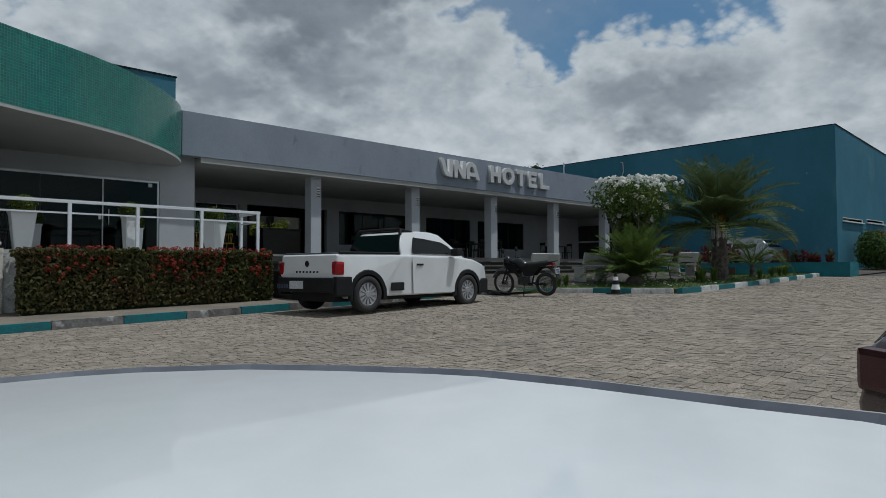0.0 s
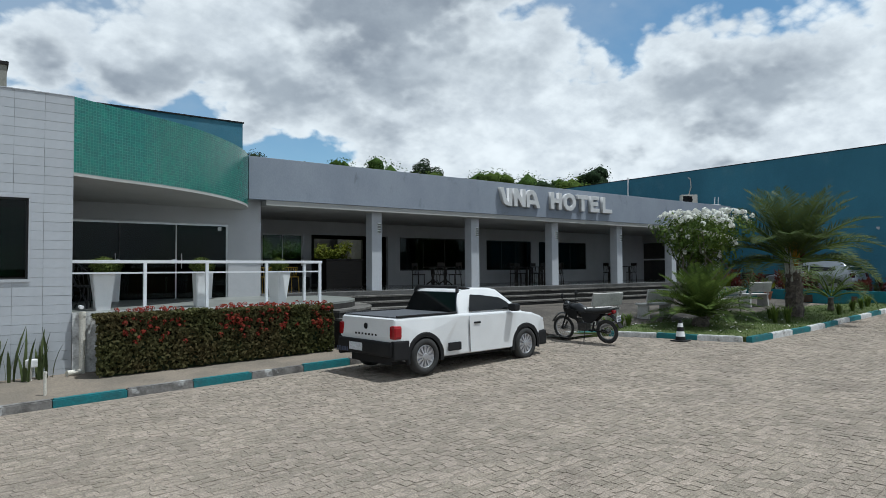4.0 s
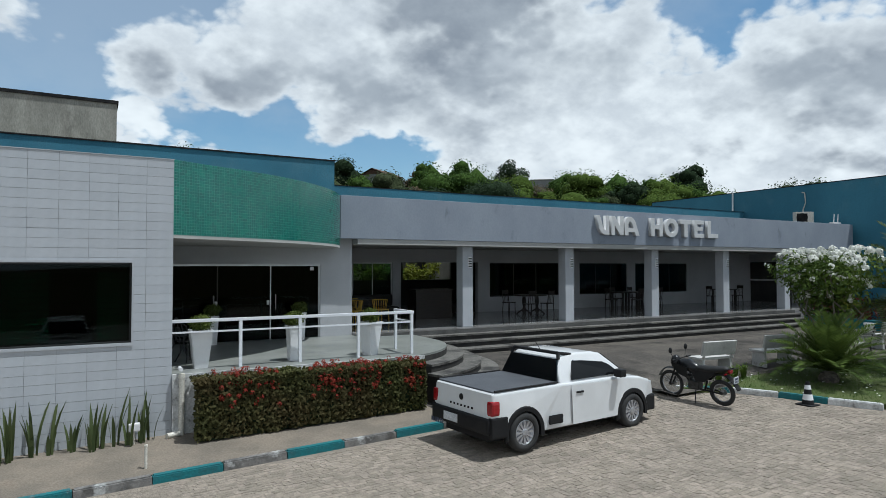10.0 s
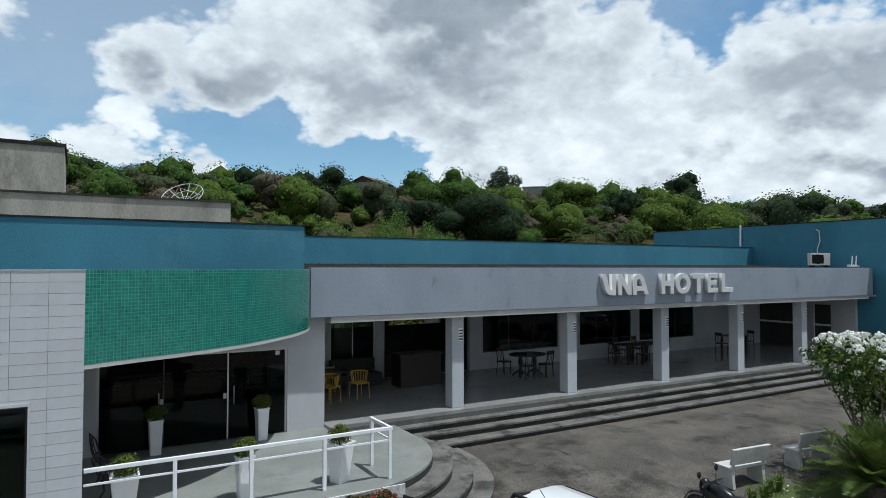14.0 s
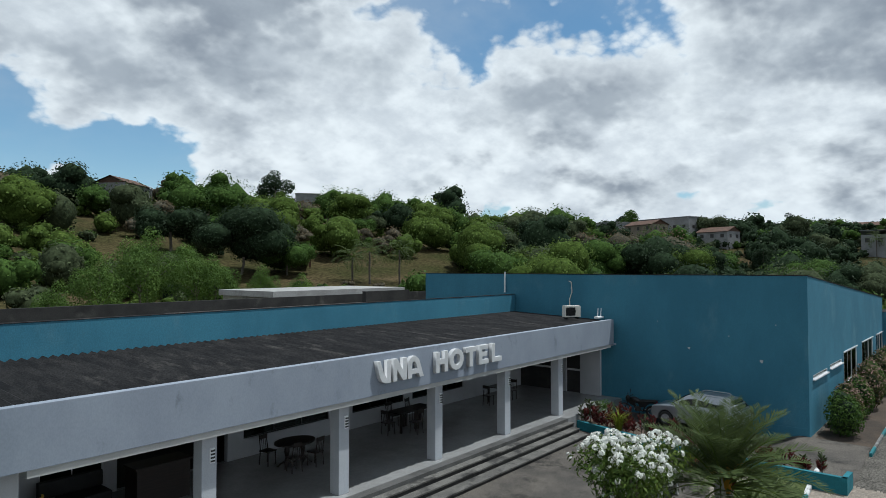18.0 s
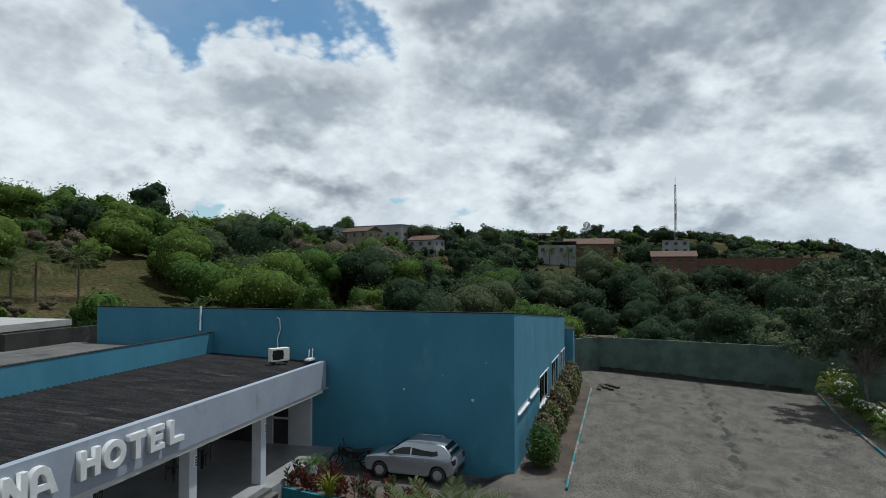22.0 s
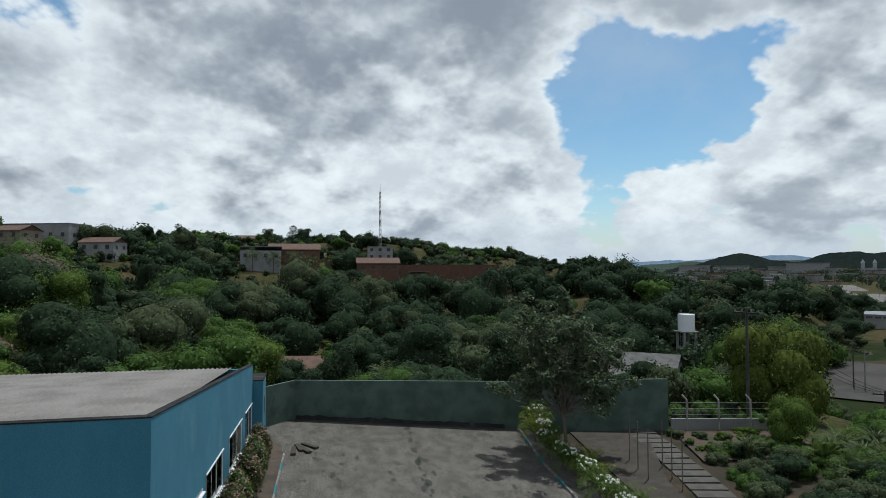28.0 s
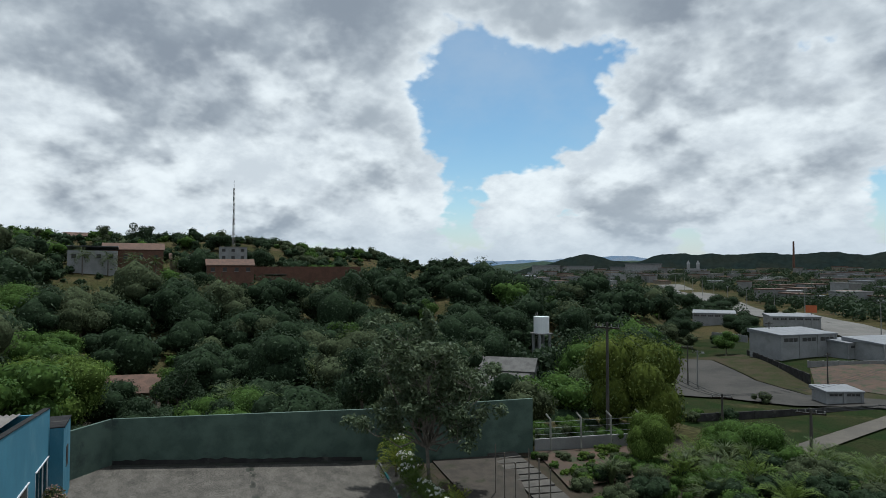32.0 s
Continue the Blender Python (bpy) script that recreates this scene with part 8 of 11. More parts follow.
            quad_mesh("foliage", quads(d * 0.3 + (0, 0, 0.3), unit(np.cross(d, rng.normal(size=(n, 3)))), 0.5, 0.09, rng, 0.02, d), M_LEAF_YELLOW, q)


cordylines()


def wall_bushes():
    A, B = Vector((32.4, 8.9)), Vector((52.6, 8.0))
    rng = np.random.RandomState(15)
    for k, (s, h, w) in enumerate(((1.3, 1.9, 0.95), (2.9, 1.9, 0.8), (5.4, 1.9, 0.8), (7.4, 2.2, 0.9), (9.4, 2.1, 0.8), (11.6, 2.3, 0.9), (14.2, 2.2, 0.85), (16.6, 2.1, 0.8))):
        c = A.lerp(B, s / 20.2)
        x, y = c.x, c.y - 0.25 - w * 0.8
        p = thing("wall_shrub", "leafy shrub with pale pink tips along the blue wall", "bush", (x, y, lot(x, y) - 0.03), group="shrubs along the blue wall")
        lobes = [(0, 0, h * 0.45, w, w * 0.8, h * 0.45), (0.2 * w, 0.1, h * 0.7, w * 0.7, w * 0.6, h * 0.32), (-0.3 * w, -0.1, h * 0.55, w * 0.65, w * 0.6, h * 0.35)]
        # dark cores put the shrubs' inner shade into colour
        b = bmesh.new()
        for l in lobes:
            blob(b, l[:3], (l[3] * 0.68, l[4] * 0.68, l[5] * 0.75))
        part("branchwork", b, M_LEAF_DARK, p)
        quad_mesh("foliage", cloud(2200, lobes, 0.12, 0.5, rng, 0.7), M_LEAF_HEDGE if k % 2 else M_LEAF_MANGO, p)
        if k:
            quad_mesh("flower_tip", cloud(420, lobes[1:], 0.10, 0.6, rng, 0.95, 0.8), M_LEAF_PINK, p, "pale pink tips")["kind"] = "stuff"
    strip = bmesh.new()
    prism(strip, [(31.9, 8.75), (31.9, 6.75), (50.6, 6.15), (52.6, 6.4), (52.6, 7.95)][::-1], lambda x, y: lot(x, y) - 0.2, lambda x, y: lot(x, y) + 0.02)
    bmesh.ops.recalc_face_normals(strip, faces=strip.faces)
    tagged(part("soil", strip, M_WETSOIL), "bare earth strip between kerb and blue wall", "soil", kind="structure")


wall_bushes()


def lawn_blades():
    rng = np.random.RandomState(4)
    from_x = [p[0] for p in GARDEN]
    pts = []

    def inside(x, y):
        c = False
        for (ax, ay), (bx, by) in zip(GARDEN, GARDEN[1:] + GARDEN[:1]):
            if (ay > y) != (by > y) and x < (bx - ax) * (y - ay) / (by - ay) + ax:
                c = not c
        return c

    while len(pts) < 9000:
        x, y = 11.9 + 14.6 * rng.rand(), 7.2 + 4.1 * rng.rand()
        if inside(x, y):
            pts.append((x, y, lot(x, y) + 0.12))
    pos = np.array(pts)
    n = len(pos)
    d = unit(rng.normal(size=(n, 3)) * (0.5, 0.5, 0) + (0, 0, 1))
    v = quads(pos + d * 0.03, unit(np.cross(d, rng.normal(size=(n, 3)))), 0.055, 0.16, rng, 0.02, d)
    ob = quad_mesh("grass", v, M_LEAF_MANGO)
    tagged(ob, "short lawn grass", "grass", kind="stuff")
    m = 260
    k = rng.choice(n, m)
    near = pos[k][np.hypot(pos[k][:, 0] - 16.2, pos[k][:, 1] - 9.9) < 2.6]
    v = quads(near + (0, 0, 0.045), unit(np.tile((0, 0, 1.0), (len(near), 1)) + rng.normal(size=(len(near), 3)) * 0.2), 0.06, 0.8, rng, 0.1)
    ob = quad_mesh("petals", v, M_FLOWER_WHITE)
    tagged(ob, "fallen white petals on the lawn", "petals", kind="stuff")


lawn_blades()


def courtyard_plants():
    """Sunlit plants of the rear courtyard, seen through the hall's openings."""
    rng = np.random.RandomState(88)
    for k in range(9):
        x, y = 7.2 + 1.1 * k, 30.3 + 1.2 * rng.rand()
        p = thing("courtyard_shrub", "sunlit yellow-green broad-leaved shrub in the rear courtyard", "bush", (x, y, 1.0), group="courtyard shrubs")
        h = 1.9 + 0.5 * rng.rand()
        b = bmesh.new()
        for j in range(4):
            limb(b, (0, 0, -0.02), (rng.normal() * 0.25, rng.normal() * 0.25, h * 0.8), 0.03, 0.012, 3, 0.1, rng)
        part("stem", b, M_BARK, p)
        lobes = [(0, 0, h * 0.8, 0.6, 0.5, 0.55), (0.3, 0, h * 0.95, 0.45, 0.4, 0.4), (-0.3, 0.1, h * 0.7, 0.5, 0.4, 0.5)]
        quad_mesh("foliage", cloud(420, lobes, 0.30, 0.22, rng, 0.3, 0.6), M_LEAF_YELLOW if k % 3 else M_LEAF_LIGHT, p)


courtyard_plants()


# ---- trees ----
def tree_proto(kind, seed):
    """Trunk mesh and crown mesh of one kind of tree, about a given height, base at the origin."""
    rng = np.random.RandomState(seed)
    h = {"fine": 9.0, "mango": 9.0, "airy": 11.0, "round": 7.0, "bush": 4.0, "tall": 10.0, "bamboo": 7.5}[kind]
    lobes = []
    if kind in ("mango", "fine"):
        for k in range(11):
            a, q = rng.rand() * 6.283, rng.rand() ** 0.5
            r = 1.7 + 0.8 * rng.rand()
            lobes.append((3.0 * q * math.cos(a), 3.0 * q * math.sin(a), 3.4 + 3.6 * rng.rand() * (1 - 0.4 * q), r, r, r * 0.8))
    elif kind == "airy":
        for k in range(10):
            a, q = rng.rand() * 6.283, rng.rand() ** 0.5
            r = 0.9 + 0.5 * rng.rand()
            lobes.append((2.9 * q * math.cos(a), 2.9 * q * math.sin(a), 5.6 + 4.6 * rng.rand(), r * 1.05, r * 1.05, r * 0.8))
    elif kind == "round":
        for k in range(9):
            a, q = rng.rand() * 6.283, rng.rand() ** 0.5
            r = 1.2 + 0.7 * rng.rand()
            lobes.append((2.4 * q * math.cos(a), 2.4 * q * math.sin(a), 2.6 + 2.9 * rng.rand() * (1 - 0.4 * q), r, r, r * 0.8))
    elif kind == "bush":
        for k in range(7):
            a, q = rng.rand() * 6.283, rng.rand() ** 0.5
            r = 0.8 + 0.6 * rng.rand()
            lobes.append((1.9 * q * math.cos(a), 1.9 * q * math.sin(a), 1.1 + 1.6 * rng.rand(), r, r, r * 0.85))
    elif kind == "bamboo":
        for k in range(12):
            a, q = rng.rand() * 6.283, rng.rand() ** 0.5
            r = 0.7 + 0.4 * rng.rand()
            lobes.append((2.0 * q * math.cos(a), 2.0 * q * math.sin(a), 2.0 + 5.0 * rng.rand() * (1 - 0.3 * q), r, r, r * 1.5))
    else:
        for k in range(12):
            a, q = rng.rand() * 6.283, rng.rand() ** 0.5
            r = 1.0 + 0.7 * rng.rand()
            lobes.append((2.3 * q * math.cos(a), 2.3 * q * math.sin(a), 3.6 + 5.6 * rng.rand(), r, r, r * 0.85))
    n = {"fine": 9000, "mango": 3000, "airy": 3000, "round": 2600, "bush": 1000, "tall": 4200, "bamboo": 6000}[kind]
    size = {"fine": 0.21, "mango": 0.36, "airy": 0.26, "round": 0.30, "bush": 0.26, "tall": 0.34, "bamboo": 0.24}[kind]
    open_crown = kind in ("airy", "bamboo", "tall")
    crown = cloud(n, lobes, size, 0.28 if kind == "bamboo" else 0.55, rng, 0.62 if open_crown else 0.74, 0.25, 0.55 if open_crown else 0.45, 0.05)
    b = bmesh.new()
    base = 0.22 if kind in ("mango", "tall", "airy") else 0.14
    pts = limb(b, (0, 0, -0.6), (rng.normal() * 0.2, rng.normal() * 0.2, h * 0.42), base, base * 0.65, 3, 0.05, rng)
    fork = pts[-1]
    for l in lobes[:7]:
        limb(b, fork, (l[0], l[1], l[2]), base * 0.5, 0.03, 3, 0.1, rng)
    me_t = bpy.data.meshes.new("trunk")
    b.to_mesh(me_t)
    b.free()
    me_t.materials.append(M_BARK)
    core = None
    if not open_crown:
        core = lumps([l[:3] + tuple(q * 0.78 for q in l[3:]) for l in lobes], rng, BALL_FINE if kind == "fine" else BALL_ROUGH)
    return me_t, crown, core


def lumps(lobes, rng, ball):
    """Vertices and faces of lumpy shade-coloured cores, one for each lobe."""
    v0, f0 = np.array(ball[0]), np.array(ball[1])
    L = np.array(lobes, float)
    k = 0.92 + 0.16 * rng.rand(len(L), len(v0), 1)
    V = L[:, None, :3] + v0[None] * L[:, None, 3:] * k
    F = f0[None] + (np.arange(len(L)) * len(v0))[:, None, None]
    return V.reshape(-1, 3), F.reshape(-1, 3)


def tri_mesh(name, V, F, material, parent=None):
    me = bpy.data.meshes.new(name)
    me.vertices.add(len(V))
    me.vertices.foreach_set("co", np.ascontiguousarray(V, dtype=np.float32).ravel())
    me.loops.add(F.size)
    me.loops.foreach_set("vertex_index", np.ascontiguousarray(F, dtype=np.int32).ravel())
    me.polygons.add(len(F))
    me.polygons.foreach_set("loop_start", np.arange(0, F.size, 3, dtype=np.int32))
    me.update()
    me.validate()
    me.materials.append(material)
    ob = new(name, me)
    if parent is not None:
        ob.parent = parent
    return ob


PROTOS = {}
for kind, seed in (("mango", 1), ("mango", 2), ("airy", 3), ("round", 4), ("round", 5), ("bush", 6), ("bush", 7), ("tall", 8), ("tall", 9), ("bamboo", 10), ("fine", 11), ("fine", 12)):
    PROTOS.setdefault(kind, []).append(tree_proto(kind, seed))
CROWNS = {}
TREE_WORDS = {"fine": "dense broad-crowned mango tree", "mango": "dense dark-green mango tree with a broad crown", "airy": "tall thin-crowned tree with gaps in its foliage", "round": "bushy green tree with a rounded crown", "bush": "low spreading green bush on the slope", "tall": "tall leafy tree standing in the woods", "bamboo": "feathery light-green bamboo clump"}
CORES = {"dark": core_of("dark_shade_core", (0.033, 0.053, 0.027)), "mango": core_of("mango_shade_core", (0.062, 0.109, 0.026)), "light": core_of("light_shade_core", (0.083, 0.126, 0.027)), "olive": core_of("olive_shade_core", (0.069, 0.086, 0.044)), "yellow": core_of("yellow_shade_core", (0.110, 0.150, 0.030)), "bamboo": core_of("bamboo_shade_core", (0.087, 0.138, 0.031)), "golden": core_of("golden_shade_core", (0.092, 0.118, 0.024)), "dry": core_of("dry_shade_core", (0.110, 0.100, 0.072))}
LEAVES = {"dark": M_LEAF_DARK, "mango": M_LEAF_MANGO, "light": M_LEAF_LIGHT, "olive": M_LEAF_OLIVE, "yellow": M_LEAF_YELLOW, "bamboo": M_LEAF_BAMBOO, "dry": M_LEAF_DRY, "golden": M_LEAF_GOLDEN}


def tree(kind, which, leaf, x, y, z=None, scale=1.0, rz=0.0, label=""):
    trunk, crown, core = PROTOS[kind][which % len(PROTOS[kind])]
    z = terrain(x, y) - 0.2 if z is None else z
    p = new("tree" if kind not in ("bush", "bamboo") else ("bush" if kind == "bush" else "bamboo_clump"))
    p.matrix_world = pose(x, y, z, 0, 0, rz)
    p.scale = (scale, scale, scale * (0.92 + 0.16 * RNG.rand()))
    tagged(p, label or TREE_WORDS[kind], "tree" if kind != "bush" else "bush", "hillside trees" if not label else "")
    t = new("trunk", trunk)
    t.parent = p
    key = (kind, which % len(PROTOS[kind]), leaf)
    if key not in CROWNS:
        c = quad_mesh("crown", crown, LEAVES[leaf], p)
        CROWNS[key] = c.data
    else:
        c = new("crown", CROWNS[key])
        c.parent = p
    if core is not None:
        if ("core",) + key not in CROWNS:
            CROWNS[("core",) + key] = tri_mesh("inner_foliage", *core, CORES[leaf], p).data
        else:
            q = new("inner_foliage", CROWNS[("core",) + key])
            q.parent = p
    return p


# trees that stand out
tree("tall", 0, "dark", 113.5, 159, 22.0, 1.6, 40, "tall lone tree with an open crown on the hilltop")
tree("fine", 0, "dark", 56, 87, 4.4, 1.85, 10, "huge rounded mango tree on the lower hillside")
tree("fine", 1, "mango", 62, 84, 5.5, 1.05, 70, "rounded mango tree beside the huge one")
for k, (x, y, s) in enumerate(((25, 60, 0.95), (29, 62, 1.15), (33.5, 60, 1.1), (37, 62, 1.0), (41, 60, 0.8), (45, 59, 0.65), (21, 58, 0.7), (31, 64, 1.2), (36, 65, 1.05))):
    tree("bamboo", 0, "bamboo", x, y, None, s, 47 * k)
for k, (x, y, sc) in enumerate(((84, 99, 1.15), (89, 104, 1.25), (80, 103, 0.95), (94, 101, 1.1))):
    tree("bush", k, "dry", x, y, None, sc, 50 * k, "dry brown twiggy scrub on the upper slope")["group"] = "dry scrub"
for k, (x, y, sc) in enumerate(((62, 70, 0.42), (57, 69, 0.5), (66, 68, 0.38), (52, 70, 0.5), (60, 66, 0.4))):
    tree("bush", k, "mango" if k % 2 else "dry", x, y, None, sc, 70 * k, "low tangle of bushes below the big mango tree")["group"] = "lower tangle"
tree("bush", 0, "yellow", 14, 52, None, 0.9, 20, "bright yellow-green bush at the hill foot")
tree("bush", 1, "yellow", 17.5, 53, None, 0.7, 90, "bright yellow-green bush at the hill foot")
tree("round", 0, "mango", 72, 13, -1.5, 1.25, 0, "bright green rounded tree behind the yard wall")
tree("round", 1, "mango", 70, 18, -1.5, 1.1, 60, "bright green rounded tree behind the yard wall")
tree("fine", 0, "golden", 57.0, -30.6, -2.8, 1.02, 200, "yellow-green mango tree beside the utility pole").scale.z = 1.36
tree("mango", 1, "golden", 59.6, -34.2, -3.4, 0.62, 120, "smaller yellow-green tree beside the mango tree")
tree("round", 1, "olive", 63, -24, -2.5, 0.95, 80, "grey-green leafy tree behind the low fence")
tree("tall", 0, "olive", 66, -19, -3.0, 0.85, 140, "tall tree behind the yard wall")
tree("tall", 1, "olive", 64, -14, -3.0, 0.9, 20, "tall tree behind the yard wall")


def coconut(x, y, z, h, seed, label="coconut palm with long drooping leaves"):
    palm((x, y, z), h, 17, 3.2, np.random.RandomState(seed), label, False, 0.75, "coconut_palm", 0.14, (70, -25), 1.5, 20, M_LEAF_PALM, 0.07)


for k, (x, y, h) in enumerate(((68, 72, 5.2), (73.4, 71, 5.6), (66.4, 74, 4.0), (100, 60, 6.5), (94, 62, 6.0), (96, 36, 6), (90, 30, 5.5), (60, 44, 3.5), (84, 44, 5.0), (92, 22, 5), (103, 14, 5), (78, -8, 4.5), (86, -4, 5), (104, -14, 6))):
    coconut(x, y, terrain(x, y) - 0.3, h, 60 + k)
for k, (x, y, h) in enumerate(((214, 16, 5), (216, 10, 5.5), (220, 4, 5), (224, -2, 5), (212, 22, 5.5))):
    coconut(x, y, terrain(x, y) - 0.3, h, 90 + k, "small palm before the hillside houses")


# the tree at the yard's corner, with bare inner twigs
def corner_tree():
    p = thing("tree", "slender open-crowned tree with bare twigs at the yard corner", "tree", (48.6, -9.9, lot(48, -10) - 0.1))
    rng = np.random.RandomState(71)
    b = bmesh.new()
    top = limb(b, (0, 0, -0.2), (0.1, 0.1, 2.2), 0.11, 0.09, 3, 0.04, rng)[-1]
    rosettes, nrm = [], []
    for k in range(34):
        a = k * 2.4
        q = 0.35 + 0.65 * rng.rand()
        e = np.array((3.1 * q * math.cos(a), 3.1 * q * math.sin(a), 2.6 + 5.4 * rng.rand() * (1.15 - 0.5 * q)))
        limb(b, top, e, 0.05, 0.014, 5, 0.10, rng)
        for j in range(5):
            w = rng.normal(size=3) * (0.75, 0.75, 0.5)
            w[2] = abs(w[2]) + 0.1
            limb(b, e, e + w, 0.014, 0.005, 2, 0.1, rng)
            m = 70
            d = unit(rng.normal(size=(m, 3)) + (0, 0, 0.35))
            rosettes.append(e + w + d * 0.52 * rng.rand(m, 1) ** 0.5 * (1.0, 1.0, 0.7))
            nrm.append(unit(d * 0.5 + (0, 0, 0.8) + rng.normal(size=(m, 3)) * 0.4))
    for z in np.linspace(6.2, 8.6, 12):
        m = 46
        d = unit(rng.normal(size=(m, 3)))
        rosettes.append(np.array((0.25 + 0.15 * rng.normal(), 0.15 * rng.normal(), z)) + d * (0.95 - 0.09 * (z - 6.2) * 3) * rng.rand(m, 1) ** 0.5)
        nrm.append(unit(d * 0.6 + (0, 0, 0.6) + rng.normal(size=(m, 3)) * 0.4))
    limb(b, top, (0.25, 0, 8.4), 0.07, 0.012, 6, 0.05, rng)
    part("trunk", b, M_BARK, p)
    P = np.concatenate(rosettes)
    quad_mesh("crown", quads(P, np.concatenate(nrm), 0.2 + 0.14 * rng.rand(len(P), 1), 0.45, rng), M_LEAF_CORNER, p)
    p.scale = (1.0, 1.0, 1.12)


corner_tree()


# ---- the woods: many trees too many to tell apart ----
KEEP_LOW = [(218, 84), (205, 84), (207, 62), (214, -16), (226, -38), (226, 10), (219, 20), (244, -20), (218, -30), (118, -54), (106, -46), (104, 8), (98, 14), (145, -80)]
LOW_DIRS = [(math.atan2(b - 5, a - 12), math.hypot(a - 12, b - 5)) for a, b in KEEP_LOW]


def before_house(x, y, wide=5):
    """Whether the place lies close downhill of a house or of the water tank."""
    a0, r = math.atan2(y - 5, x - 12), math.hypot(x - 12, y - 5)
    return any(-3 < q - r < 40 and abs(a - a0) * q < wide for a, q in LOW_DIRS)


def woods():
    rng = np.random.RandomState(17)
    tones = {k: [] for k in ("dark", "mango", "light", "olive", "dry")}
    cores = {k: ([], [], [0]) for k in tones}
    spots, grid = [], {}
    tries = 0
    while len(spots) < 3300 and tries < 60000:
        tries += 1
        yaw = 8 - 142 * rng.rand()
        r = 60 + 300 * math.sqrt(rng.rand())
        t = radians(yaw)
        x, y = 12 - math.sin(t) * r, 5 + math.cos(t) * r
        if x < 64 and -24 < y < 46:
            continue
        # open ground: the bare slope, the meadow, the low valley floor
        bare = 0.0
        if yaw > -24 and r < 135:
            bare = 0.45
        if -108 < yaw < -84 and 150 < r < 236:
            bare = 0.9 if r > 172 else 0.45
        if yaw < -133 or (yaw < -127 and r < 140):
            bare = 1.0
        if noise.noise((x * 0.022, y * 0.022, 7.7)) < -0.4:
            bare = max(bare, 0.4)
        if (x - 58) ** 2 + (y - 86) ** 2 < 200:
            bare = 1.0
        elif 40 < x < 88 and 50 < y < 97:
            bare = 0.97
        elif -37 < yaw < -25.5 and 138 < r < 205:
            bare = 0.8
        elif (x - 137) ** 2 + (y + 73) ** 2 < 130:
            bare = 1.0
        if rng.rand() < bare:
            continue
        s = 0.7 + 1.35 * rng.rand() ** 1.4
        if yaw > -24 and r < 135:
            s *= 0.7
        if yaw < -62 and r > 225:
            s *= 0.62 - 0.2 * sm((r - 240) / 60)
        if yaw > -48 and r > 118:
            s = min(s, 1.6)
        if before_house(x, y, 9):
            s = min(s, 0.5)
        if any((x - a) ** 2 + (y - b) ** 2 < 14 for a, b in KEEP_LOW):
            continue
        gx, gy = int(x // 8), int(y // 8)
        near = [q for i in (-1, 0, 1) for j in (-1, 0, 1) for q in grid.get((gx + i, gy + j), ())]
        if any((x - a) ** 2 + (y - b) ** 2 < (1.75 * (s + c)) ** 2 for a, b, c in near):
            continue
        grid.setdefault((gx, gy), []).append((x, y, s))
        spots.append((x, y, r, yaw, s))
    for k in range(1700):
        # scrub on the bare slope and low growth between the trees
        if k < 380:
            yaw, r = 12 - 38 * rng.rand(), 46 + 92 * rng.rand()
        else:
            yaw, r = -24 - 98 * rng.rand(), 62 + 150 * rng.rand()
        t = radians(yaw)
        x, y = 12 - math.sin(t) * r, 5 + math.cos(t) * r
        if x < 64 and -24 < y < 46:
            continue
        if noise.noise((x * 0.05, y * 0.05, 1.1)) > (0.05 if k < 380 else -0.3) and (x - 57) ** 2 + (y - 87) ** 2 > 190 and not (x > 58 and 56 < y < 96):
            spots.append((x, y, r, yaw, 0.22 + 0.25 * rng.rand()))
    for x, y, r, yaw, s in spots:
        pick = noise.noise((x * 0.03, y * 0.03, 5.5)) * 0.5 + 0.5 + rng.normal() * 0.28
        if yaw > -24 and r < 135:
            tone = ("olive", "light", "mango", "dry", "light")[rng.randint(5)]
        elif yaw > -72:
            tone = "dark" if pick < 0.22 else "olive" if pick < 0.36 else "mango" if pick < 0.62 else "light" if pick < 0.96 else "dry"
        else:
            # the side under cloud shade gets that shade as darker leaf tones
            tone = "dark" if pick < 0.66 else "olive" if pick < 0.86 else "mango"
        z = terrain(x, y) - 0.5
        R = 3.7 * s
        tall = 0.85 + 0.5 * rng.rand()
        m = 1 + int(min(7, 3 + 3.5 * s))
        lobes = [(x, y, z + R * tall * 0.75, R * 0.78, R * 0.78, R * 0.75 * tall)]
        for k in range(m - 1):
            a, q = rng.rand() * 6.283, 0.35 + 0.65 * rng.rand() ** 0.6
            w = R * (0.34 + 0.22 * rng.rand())
            lobes.append((x + R * 0.72 * q * math.cos(a), y + R * 0.72 * q * math.sin(a), z + R * tall * (0.55 + 0.95 * rng.rand() * (1.15 - 0.75 * q)), w, w, w * 0.8))
        size = 0.40 if r < 110 else (0.55 if r < 170 else 0.85)
        n = int((850 if r < 110 else (420 if r < 170 else 160)) * max(0.08, s * s))
        tones[tone].append(cloud(n, lobes, size, 0.6, rng, 0.76, 0.2, 0.45, 0.05))
        # cores in darkened leaf colour paint the shade inside these crowns
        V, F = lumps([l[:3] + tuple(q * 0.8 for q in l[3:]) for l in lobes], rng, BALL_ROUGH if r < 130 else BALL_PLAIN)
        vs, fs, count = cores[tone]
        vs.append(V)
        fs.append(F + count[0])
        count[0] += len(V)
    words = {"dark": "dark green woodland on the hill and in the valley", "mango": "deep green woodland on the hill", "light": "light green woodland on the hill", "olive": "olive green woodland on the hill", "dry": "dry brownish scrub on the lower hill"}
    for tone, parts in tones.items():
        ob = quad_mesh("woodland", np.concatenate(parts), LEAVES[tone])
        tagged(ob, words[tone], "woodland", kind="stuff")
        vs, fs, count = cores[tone]
